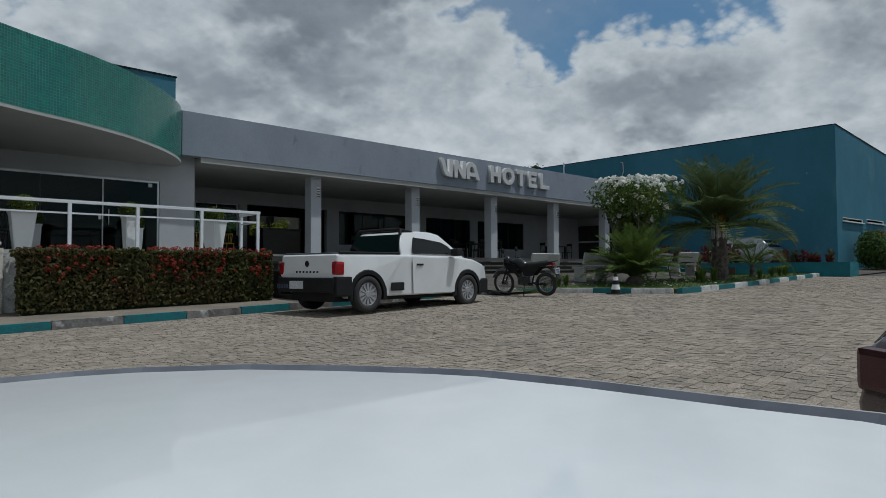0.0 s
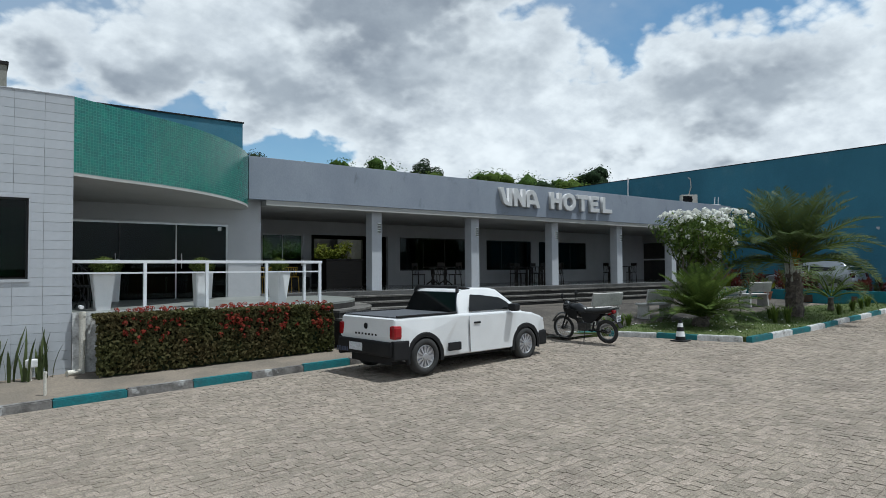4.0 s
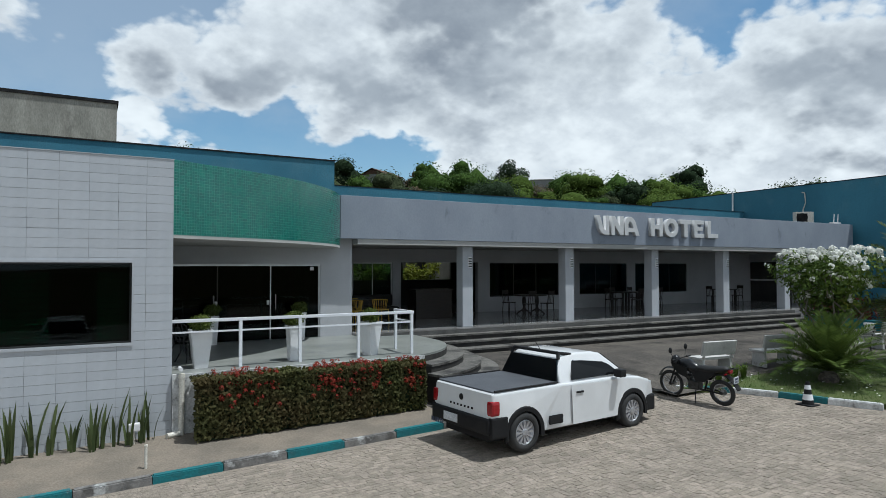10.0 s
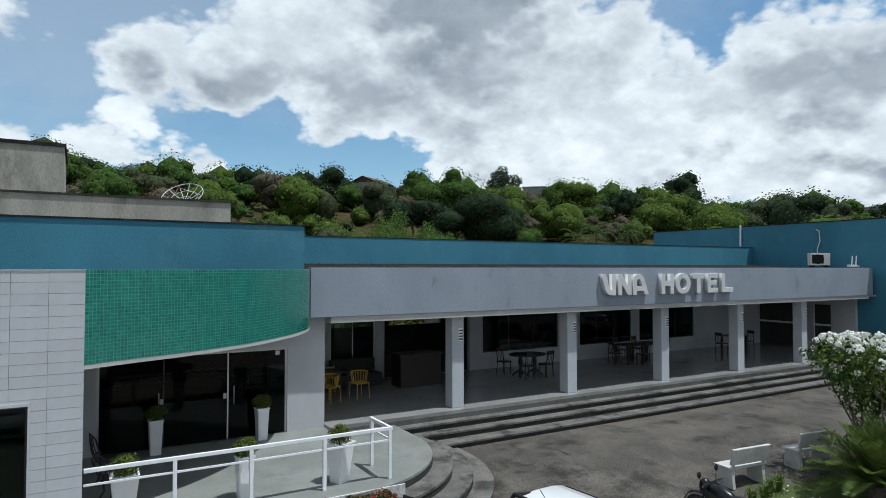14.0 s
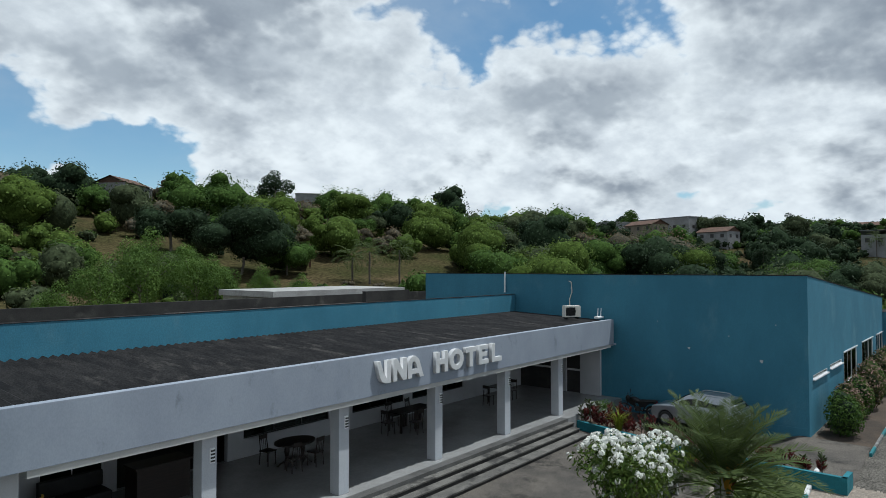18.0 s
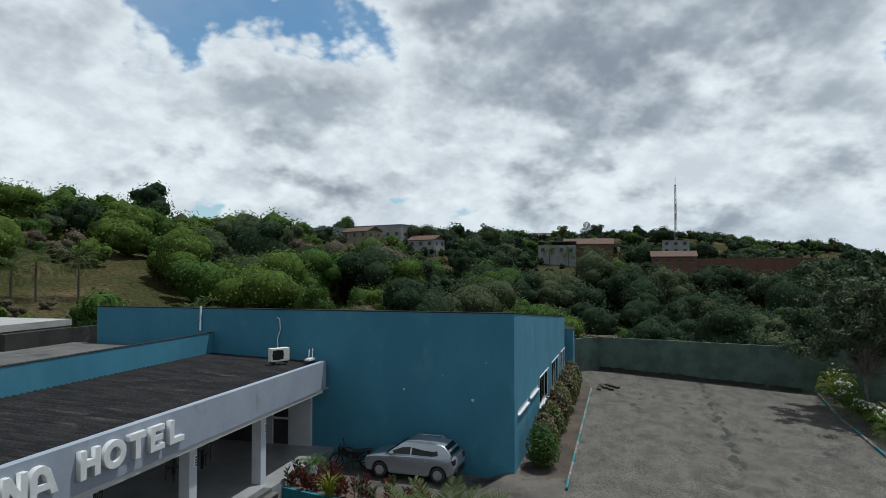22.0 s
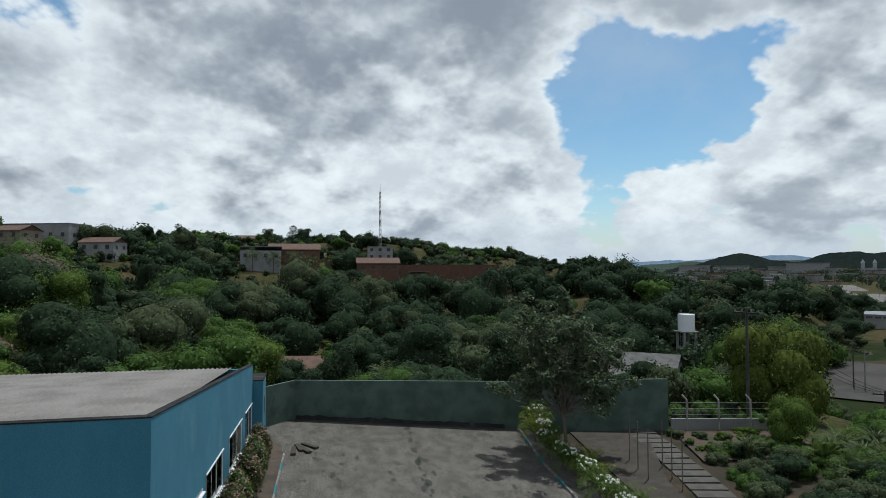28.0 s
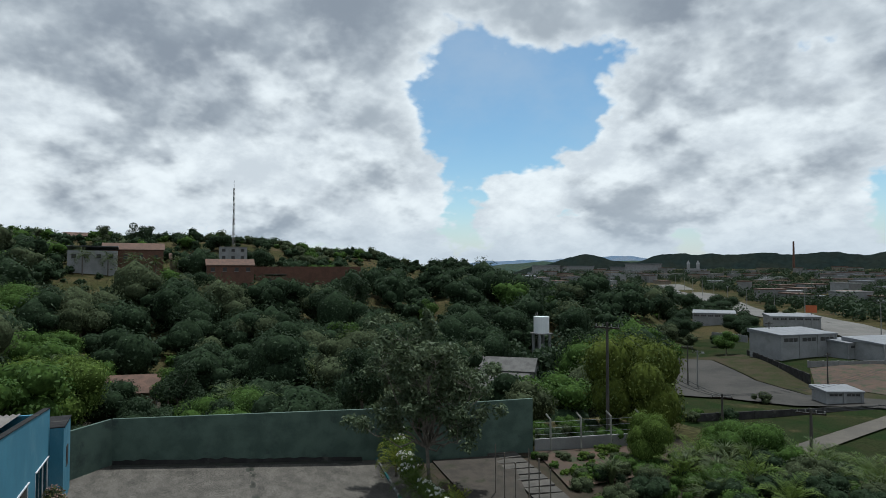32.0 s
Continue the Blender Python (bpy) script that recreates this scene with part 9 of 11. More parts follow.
        tagged(tri_mesh("woodland", np.concatenate(vs), np.concatenate(fs), CORES[tone]), "shade-coloured cores of the " + words[tone], "woodland", kind="stuff")


woods()


# named trees nearer by, on the valley's near side
def near_trees():
    rng = np.random.RandomState(29)
    n = 0
    done = []
    while n < 80:
        yaw = -20 - 98 * rng.rand()
        r = 56 + 42 * rng.rand()
        t = radians(yaw)
        x, y = 12 - math.sin(t) * r, 5 + math.cos(t) * r
        if (x < 60.5 and -21 < y < 36) or (x < 40 and y < 60) or (40 < x < 88 and 50 < y < 92):
            continue
        if any((x - a) ** 2 + (y - b) ** 2 < 16 for a, b in done):
            continue
        done.append((x, y))
        kind = ("round", "round", "bush", "tall", "mango", "bush")[rng.randint(6)]
        # past yaw -72 darker leaf picks carry the cloud shade
        leaf = ("mango", "dark", "light", "olive", "mango")[rng.randint(5)] if yaw > -72 else ("dark", "olive", "dark", "mango", "dark", "olive")[rng.randint(6)]
        tree(kind, rng.randint(2), leaf, x, y, None, 0.6 + 0.35 * rng.rand(), rng.rand() * 360)
        n += 1


near_trees()


# round trees and bushes about the white buildings in the valley
for k, (x, y, sc, leaf) in enumerate(((246, -214, 2.0, "dark"), (238, -222, 1.9, "dark"), (229, -233, 1.9, "dark"), (163, -167, 1.35, "dark"), (158, -163, 1.1, "dark"), (124, -117, 1.0, "mango"), (150, -170, 0.8, "dark"), (152, -132, 1.3, "dark"), (146, -124, 1.2, "dark"), (158, -140, 1.2, "dark"), (140, -114, 1.1, "olive"), (164, -134, 1.3, "dark"), (170, -146, 1.3, "dark"), (138, -119, 0.8, "olive"), (210, -241, 1.0, "dark"), (193, -231, 0.9, "olive"))):
    tree("round", k, leaf, x, y, terrain(x, y) - 0.6, sc, 37 * k, "round dark tree beside the white valley buildings")["group"] = "valley trees"
for k, (x, y, sc) in enumerate(((88, -66, 0.6), (86, -68, 0.5), (82, -70, 0.55), (89, -85, 0.6), (85, -62, 0.7), (87, -60, 0.8), (84, -65, 0.5), (91, -63, 0.75), (95, -66, 0.7))):
    tree("bush", k, ("olive", "mango", "dark")[k % 3], x, y, None, sc, 61 * k, "bush on the grassy valley bank")["group"] = "bank bushes"


# big spreading trees that stand out of the woods
def big_trees():
    rng = np.random.RandomState(63)
    done = []
    for x, y, sc, leaf in ((92, 12, 1.35, "light"), (83, -2, 1.0, "mango"), (118, 44, 1.5, "light"), (150, 30, 1.6, "mango"), (88, -30, 1.0, "dark"), (96, 60, 1.3, "light")):
        tree("fine", len(done), leaf, x, y, terrain(x, y) - 1.0, sc, rng.rand() * 360, "large broad-crowned green tree on the wooded slope")["group"] = "large slope trees"
        done.append((x, y))
    while len(done) < 74:
        yaw, r = -22 - 104 * rng.rand(), 78 + 190 * rng.rand()
        t = radians(yaw)
        x, y = 12 - math.sin(t) * r, 5 + math.cos(t) * r
        if (x < 62 and y < 60) or (40 < x < 88 and 50 < y < 97) or (-37 < yaw < -25.5 and r > 110) or before_house(x, y) or any((x - a) ** 2 + (y - b) ** 2 < 110 for a, b in done):
            continue
        # cloud shade over the valley goes into darker leaves here too
        leaf = ("mango", "light", "dark", "mango", "olive", "dark")[rng.randint(6)] if yaw > -72 else ("dark", "olive", "dark", "mango", "dark")[rng.randint(5)]
        tree(("mango", "tall", "mango")[rng.randint(3)], rng.randint(2), leaf, x, y, terrain(x, y) - 1.0, (0.8 + 0.6 * rng.rand()) * (0.62 if yaw > -50 and r > 125 else 1.0), rng.rand() * 360, "large broad-crowned tree standing over the woods")["group"] = "large slope trees"
        done.append((x, y))


big_trees()

# ---- buildings of the town ----
M_BRICKWALL = mat("raw_brick", (0.128, 0.064, 0.044), (0.096, 0.050, 0.035), scale=0.6, rough=0.9, bump=0.2, bscale=4, stain=(0.104, 0.056, 0.040), stain_scale=0.3)
M_HOUSEWHITE = mat("house_white", (0.27, 0.27, 0.27), (0.215, 0.215, 0.215), scale=0.5, rough=0.9, bump=0.0, stain=(0.19, 0.185, 0.18), stain_scale=0.3)
M_HOUSECREAM = mat("house_cream", (0.240, 0.200, 0.152), (0.192, 0.160, 0.124), scale=0.5, rough=0.9, bump=0.0)
M_HOUSEGREY = mat("house_grey", (0.22, 0.215, 0.205), (0.17, 0.165, 0.16), scale=0.5, rough=0.9, bump=0.0, stain=(0.16, 0.15, 0.14), stain_scale=0.3)
M_CLAYTILE = mat("clay_roof_tile", (0.123, 0.070, 0.049), (0.086, 0.051, 0.037), scale=1.0, rough=0.9, bump=0.4, bscale=6, stain=(0.082, 0.057, 0.045), stain_scale=0.4)
M_METALROOF = mat("pale_metal_roof", (0.19, 0.195, 0.205), (0.15, 0.155, 0.165), scale=0.4, rough=0.6, bump=0.1, bscale=3)
M_ASPHALT = mat("road_asphalt", (0.066, 0.061, 0.055), (0.046, 0.044, 0.040), scale=0.2, rough=0.9, bump=0.1, bscale=10, spec=0.1)
M_DIRT = mat("pale_dirt_road", (0.10, 0.087, 0.07), (0.075, 0.066, 0.054), scale=0.3, rough=0.95, bump=0.2, bscale=6)
M_MEADOW = mat("valley_grass", (0.013, 0.024, 0.007), (0.024, 0.027, 0.011), scale=0.2, rough=0.95, bump=0.6, bscale=4, fine=0.4, spec=0.03, stain=(0.06, 0.05, 0.025), stain_scale=0.12)
M_BANK = mat("grassy_brown_bank", (0.030, 0.036, 0.015), (0.050, 0.040, 0.026), scale=0.25, rough=0.95, bump=0.5, bscale=3, stain=(0.070, 0.052, 0.036), stain_scale=0.2, spec=0.05)
M_HIGHWAY = mat("highway_concrete", (0.16, 0.152, 0.14), (0.125, 0.119, 0.11), scale=0.1, rough=0.9, bump=0.0, spec=0.1)
M_ORANGE = mat("orange_hoarding", (0.42, 0.10, 0.03), rough=0.6, bump=0.0)


def house(x, y, w, d, h, rz, wall, roof="gable", roof_mat=None, label="small house on the hillside", z=None, wins=2, rows=1, sink=5.0, name="house", group="hillside houses"):
    z = terrain(x, y) if z is None else z
    p = thing(name, label, "house", (x, y, z), rz, group)
    part("wall", boxed(-w / 2, w / 2, -d / 2, d / 2, -sink, h), wall, p)
    rm = roof_mat or M_CLAYTILE
    b = bmesh.new()
    if roof == "gable":
        e, q = 0.35, d * 0.22
        ridge = [(-w / 2 - e, 0, h + q), (w / 2 + e, 0, h + q)]
        for s in (-1, 1):
            vs = [b.verts.new(v) for v in ((-w / 2 - e, s * (d / 2 + e), h - 0.05), (w / 2 + e, s * (d / 2 + e), h - 0.05), ridge[1], ridge[0])]
            b.faces.new(vs)
            vs = [b.verts.new((v[0], v[1], v[2] - 0.14)) for v in ((-w / 2 - e, s * (d / 2 + e), h - 0.05), (w / 2 + e, s * (d / 2 + e), h - 0.05), ridge[1], ridge[0])]
            b.faces.new(vs)
        for sx in (-1, 1):
            b.faces.new([b.verts.new(v) for v in ((sx * w / 2, -d / 2, h - 0.02), (sx * w / 2, d / 2, h - 0.02), (sx * w / 2, 0, h + q - 0.1))])
    elif roof == "shed":
        prism(b, [(-w / 2 - 0.3, -d / 2 - 0.3), (w / 2 + 0.3, -d / 2 - 0.3), (w / 2 + 0.3, d / 2 + 0.3), (-w / 2 - 0.3, d / 2 + 0.3)], lambda a, c: h + 0.15 + (c + d / 2) * 0.12, lambda a, c: h + 0.3 + (c + d / 2) * 0.12)
    else:
        box(b, -w / 2 - 0.12, w / 2 + 0.12, -d / 2 - 0.12, d / 2 + 0.12, h, h + 0.3)
    part("roof", b, rm, p)
    for side in (-1, 1):
        for r in range(rows):
            for k in range(wins):
                cx = -w / 2 + w * (k + 0.5) / wins
                zz = (h / rows) * (r + 0.42)
                ww, hh = min(1.1, w / wins * 0.55), min(1.1, h / rows * 0.42)
                fr = part("window", boxed(cx - ww / 2, cx + ww / 2, side * d / 2 - 0.04, side * d / 2 + 0.04, zz, zz + hh), M_DARK, p)
                part("window_sill", boxed(cx - ww / 2 - 0.08, cx + ww / 2 + 0.08, side * d / 2 - 0.09, side * d / 2 + 0.09, zz - 0.1, zz), M_HOUSEGREY, p)
    for side in (-1, 1):
        for k in range(2):
            cy = -d / 2 + d * (k + 0.5) / 2
            part("window", boxed(side * w / 2 - 0.04, side * w / 2 + 0.04, cy - 0.5, cy + 0.5, h * 0.4, h * 0.4 + 1.0), M_DARK, p)
    return p


def town():
    W, C, G, B = M_HOUSEWHITE, M_HOUSECREAM, M_HOUSEGREY, M_BRICKWALL
    # along the crest behind the hotel
    house(63.5, 144, 9, 7, 3.4, 35, W, "gable", M_CLAYTILE, "white gabled house on the hilltop", 22.2, 3)
    for k, (x, y, w, h) in enumerate(((80, 158, 9, 3.6), (92, 160, 8, 3.4), (104, 160, 8, 4.2), (120, 152, 9, 5.2), (128, 150, 7, 4.0), (72, 156, 6, 3.2), (44, 152, 7, 3.2))):
        house(x, y, w, 7, h, 38 + 4 * k, (G, C, B, W, B, G, C)[k], "flat", M_HOUSEGREY, "plain flat-roofed house on the hilltop", terrain(x, y) + 1.6, 3)
    # the long pale block further round the hill
    house(202, 112, 12, 9, 5.5, 60, C, "flat", M_HOUSEGREY, "two-storey cream apartment block on the ridge", terrain(202, 112) - 0.6, 4, 2)
    house(210, 100, 14, 9, 6.5, 62, W, "flat", M_HOUSEGREY, "two-storey white apartment block on the ridge", terrain(210, 100) - 1.0, 5, 2)
    house(218, 84, 30, 9, 6.0, 70, W, "flat", M_METALROOF, "long white hall on the ridge", terrain(218, 84) + 1.0, 8, 1)
    house(205, 84, 12, 7, 3.0, 66, C, "gable", M_CLAYTILE, "low house with a red tiled roof below the ridge", terrain(205, 84) + 2.5, 3)
    house(207, 62, 10, 7, 3.2, 75, W, "gable", M_CLAYTILE, "low white house among the trees", terrain(207, 62) + 1, 3)
    house(232, 48, 9, 7, 3.2, 80, W, "gable", M_CLAYTILE, "white house among the trees", terrain(232, 48), 3)
    # brick and plastered houses round the open meadow
    house(214, -16, 13, 8, 3.2, 88, B, "gable", M_CLAYTILE, "low brick house with a broad tiled roof", terrain(214, -16) + 2.5, 4)
    b = thing("brick_yard_wall", "long raw brick wall across the slope", "wall", (226, -38, terrain(226, -38) + 2), 78)
    part("wall", boxed(-21, 21, -0.2, 0.2, -2.0, 4.4), B, b)
    for k in range(9):
        part("pier", boxed(-20.4 + 5.1 * k, -20.0 + 5.1 * k, -0.35, 0.35, -2.0, 4.5), B, b)
    house(244, -20, 9, 8, 4.8, 84, W, "flat", M_HOUSEGREY, "white two-storey house behind the brick wall", terrain(244, -20) + 3.2, 3, 2)
    house(226, 10, 16, 9, 4.6, 90, B, "gable", M_CLAYTILE, "brick shed with a wide red gable", terrain(226, 10) + 2.4, 4)
    house(219, 20, 12, 8, 3.6, 92, W, "shed", M_METALROOF, "white house with a pale sheet roof", terrain(219, 20) + 2.4, 4)
    house(234, -4, 8, 7, 4.0, 90, C, "gable", M_CLAYTILE, "ochre house by the dirt road", terrain(234, -4) + 1.0, 2)
    house(218, -30, 6, 5, 2.8, 80, B, "shed", M_GREYROOF, "small brick shed in the meadow", terrain(218, -30) + 0.4, 2)
    rng = np.random.RandomState(41)
    for k in range(22):
        yaw = -72 - 21 * rng.rand()
        r = 300 + 130 * rng.rand()
        t = radians(yaw)
        x, y = 12 - math.sin(t) * r, 5 + math.cos(t) * r
        house(x, y, 7 + 5 * rng.rand(), 7, 3 + 2.4 * rng.rand(), -yaw + rng.rand() * 30, (W, C, B, G)[rng.randint(4)], ("gable", "flat", "gable")[rng.randint(3)], M_CLAYTILE if rng.rand() < 0.7 else M_HOUSEGREY, "small town house along the ridge", terrain(x, y) + 0.2, 2, 1, 4.0, "house", "ridge houses")
    # houses below the yard wall
    house(104, 8, 10, 7, 3.0, 80, C, "gable", M_CLAYTILE, "old house with clay tiles below the yard", terrain(104, 8), 3)
    house(98, 14, 8, 6, 2.8, 70, C, "gable", M_CLAYTILE, "small tiled house below the yard", terrain(98, 14), 2)
    house(122, -30, 10, 8, 2.8, 60, G, "shed", M_STAINROOF, "grey-roofed shed among the trees", terrain(122, -30), 2)
    house(118, -54, 12, 8, 2.6, 50, G, "gable", M_STAINROOF, "long house with grey sheet roofs in the valley", terrain(118, -52), 4)
    house(106, -46, 10, 7, 2.4, 50, G, "gable", M_STAINROOF, "low grey-roofed house in the valley", terrain(104, -48), 3)
    # unfinished brick shell on the hillside
    s = thing("brick_shell", "unfinished brick building with open frames on the slope", "building", (70.4, 89.0, terrain(70.4, 89.0) - 0.3), 52)
    for k in range(5):
        part("pillar", boxed(-5 + 2.4 * k, -4.7 + 2.4 * k, -0.15, 0.15, 0, 3.6), B, s)
        part("pillar", boxed(-5 + 2.4 * k, -4.7 + 2.4 * k, 2.85, 3.15, 0, 3.6), B, s)
    part("slab", boxed(-5.4, 5.4, -0.4, 3.4, 2.4, 2.6), B, s)
    part("back_wall", boxed(-5.2, 5.2, 2.9, 3.1, 0, 2.4), B, s)
    part("beam", boxed(-5.2, 5.2, -0.15, 0.15, 3.6, 3.8), B, s)


town()


def mast():
    m = thing("radio_mast", "red and white lattice radio mast on the ridge", "mast", (272, -23, terrain(272, -23) + 1.5))
    H = 24
    for k in range(3):
        a = k * 2.094
        b = bmesh.new()
        rod(b, (0.65 * math.cos(a), 0.65 * math.sin(a), -4), (0.25 * math.cos(a), 0.25 * math.sin(a), H), 0.09, 6)
        part("leg", b, M_HOUSEGREY, m)
    for k in range(24):
        z = 1 + k * (H - 1) / 24
        r = 0.6 - 0.35 * z / H
        b = bmesh.new()
        for j in range(3):
            a, c = j * 2.094, (j + 1) * 2.094
            rod(b, (r * math.cos(a), r * math.sin(a), z), (r * math.cos(c), r * math.sin(c), z + (0.9 if k % 2 else 0)), 0.05, 5)
        part("brace", b, M_CLAYTILE if (k // 3) % 2 else M_HOUSEWHITE, m)
    b = bmesh.new()
    rod(b, (0, 0, H), (0, 0, H + 3), 0.06, 5)
    part("aerial", b, M_HOUSEGREY, m)
    for z in (H * 0.45, H * 0.6):
        part("antenna_panel", boxed(0.4, 0.7, -0.2, 0.2, z, z + 1.4), M_HOUSEWHITE, m)


mast()


def water_tank():
    t = thing("water_tank", "white cylindrical water tank on tall concrete legs", "water tank", (145, -80, terrain(145, -80)))
    for x, y in ((-1.4, -1.4), (1.4, -1.4), (1.4, 1.4), (-1.4, 1.4)):
        part("leg", boxed(x - 0.25, x + 0.25, y - 0.25, y + 0.25, -1, 5.6), M_HOUSEWHITE, t)
    b = bmesh.new()
    rod(b, (0, 0, 5.6), (0, 0, 9.5), 1.85, 24)
    part("tank", b, M_PLASTICW, t)
    part("slab", boxed(-2.0, 2.0, -2.0, 2.0, 5.4, 5.62), M_HOUSEGREY, t)
    b = bmesh.new()
    for s in (-0.25, 0.25):
        rod(b, (2.05, s, 0), (2.05, s, 10.4), 0.05)
    for k in range(20):
        rod(b, (2.05, -0.25, 0.5 + 0.5 * k), (2.05, 0.25, 0.5 + 0.5 * k), 0.03, 5)
    part("ladder", b, M_HOUSEGREY, t)


water_tank()


M_POLE = mat("weathered_pole", (0.075, 0.068, 0.06), (0.042, 0.038, 0.035), scale=3, rough=0.95, bump=0.3, bscale=20, stretch=(1, 1, 0.2))


def utility_pole(x, y, z, h, rz, label, lamp=False):
    p = thing("utility_pole", label, "pole", (x, y, z), rz, "utility poles")
    b = bmesh.new()
    rod(b, (0, 0, -0.5), (0, 0, h), 0.15, 8, 0.09)
    part("post", b, M_POLE if not lamp else M_HOUSEGREY, p)
    part("crossarm", boxed(-1.0, 1.0, -0.06, 0.06, h - 0.45, h - 0.33), M_DARKWOOD, p)
    for s in (-0.9, -0.35, 0.35, 0.9):
        b = bmesh.new()
        rod(b, (s, 0, h - 0.33), (s, 0, h - 0.13), 0.045, 8)
        part("insulator", b, M_HOUSEGREY, p)
    if lamp:
        b = bmesh.new()
        tube(b, [(0, 0, h * 0.8), (0, 1.0, h * 0.93), (0, 1.8, h * 0.95)], 0.035, 6)
        part("lamp_arm", b, M_HOUSEGREY, p)
        part("lamp_head", boxed(-0.12, 0.12, 1.6, 2.2, h * 0.94, h * 0.98, 0.02), M_HOUSEWHITE, p)
    return p


utility_pole(53.9, -26.0, -1.4, 9.9, 20, "concrete utility pole with a crossarm beyond the yard")
POLES = [(49.4, -41.3, 1.9), (64.2, -48.7, -0.3), (106, -86.6, -2.0), (103.6, -86.5, -2.6), (116, -121, 0.4), (91, -104, -2.5)]
for k, (x, y, top) in enumerate(POLES):
    utility_pole(x, y, terrain(x, y), top - terrain(x, y), 40 + 11 * k, "street lamp by the access road" if k == 3 else ("utility pole by the access road" if k > 1 else "weathered utility pole in the lower grass"), k == 3)


def wires():
    w = thing("power_lines", "power lines slung between the utility poles", "cable")
    ends = [((53.9, -26.0, 8.1), (64.2, -48.7, -0.5)), ((64.2, -48.7, -0.5), (78, -98, -3.0)), ((49.4, -41.3, 1.7), (58, -100, -1.0))]
    for a, b in ends:
        for o in (-0.8, 0.0, 0.8):
            m = bmesh.new()
            A, B = Vector(a) + Vector((o * 0.7, o * 0.7, 0)), Vector(b) + Vector((o * 0.7, o * 0.7, 0))
            pts = []
            for k in range(13):
                f = k / 12
                q = A.lerp(B, f)
                q.z -= 4 * 0.9 * f * (1 - f)
                pts.append(q)
            tube(m, pts, 0.018, 4)
            part("wire", m, M_BLACKPLASTIC, w)


wires()


def strip(name, line, width, height, material, label):
    """A road laid along a line."""
    vs, fs = [], []
    for k, (x, y) in enumerate(line):
        a, b = line[max(0, k - 1)], line[min(len(line) - 1, k + 1)]
        dx, dy = b[0] - a[0], b[1] - a[1]
        q = math.hypot(dx, dy)
        for s in (-0.5, 0.5):
            px, py = x - dy / q * width * s, y + dx / q * width * s
            vs.append((px, py, height(px, py)))
    for k in range(len(line) - 1):
        fs.append((2 * k, 2 * k + 2, 2 * k + 3, 2 * k + 1))
    ob = mesh_part(name, vs, fs, material)
    return tagged(ob, label, "road", kind="structure")


def along(pts, step=12):
    out = []
    for a, b in zip(pts, pts[1:]):
        n = max(1, int(math.hypot(b[0] - a[0], b[1] - a[1]) / step))
        out += [(a[0] + (b[0] - a[0]) * k / n, a[1] + (b[1] - a[1]) * k / n) for k in range(n)]
    return out + [pts[-1]]


def ground_patch(name, outline, lift, material, label, category, height=None):
    """A patch that follows the ground, cut into small cells."""
    height = height or terrain
    bm = bmesh.new()
    bm.faces.new([bm.verts.new((x, y, 0)) for x, y in outline])
    for axis in (0, 1):
        lo, hi = min(q[axis] for q in outline), max(q[axis] for q in outline)
        for k in range(1, int((hi - lo) / 2.5) + 1):
            at, no = [0, 0, 0], [0, 0, 0]
            at[axis], no[axis] = lo + 2.5 * k, 1
            bmesh.ops.bisect_plane(bm, geom=bm.verts[:] + bm.edges[:] + bm.faces[:], plane_co=at, plane_no=no)
    for v in bm.verts:
        v.co.z = height(v.co.x, v.co.y) + lift
    for f in bm.faces:
        if f.normal.z < 0:
            f.normal_flip()
    return tagged(part(name, bm, material), label, category, kind="structure")


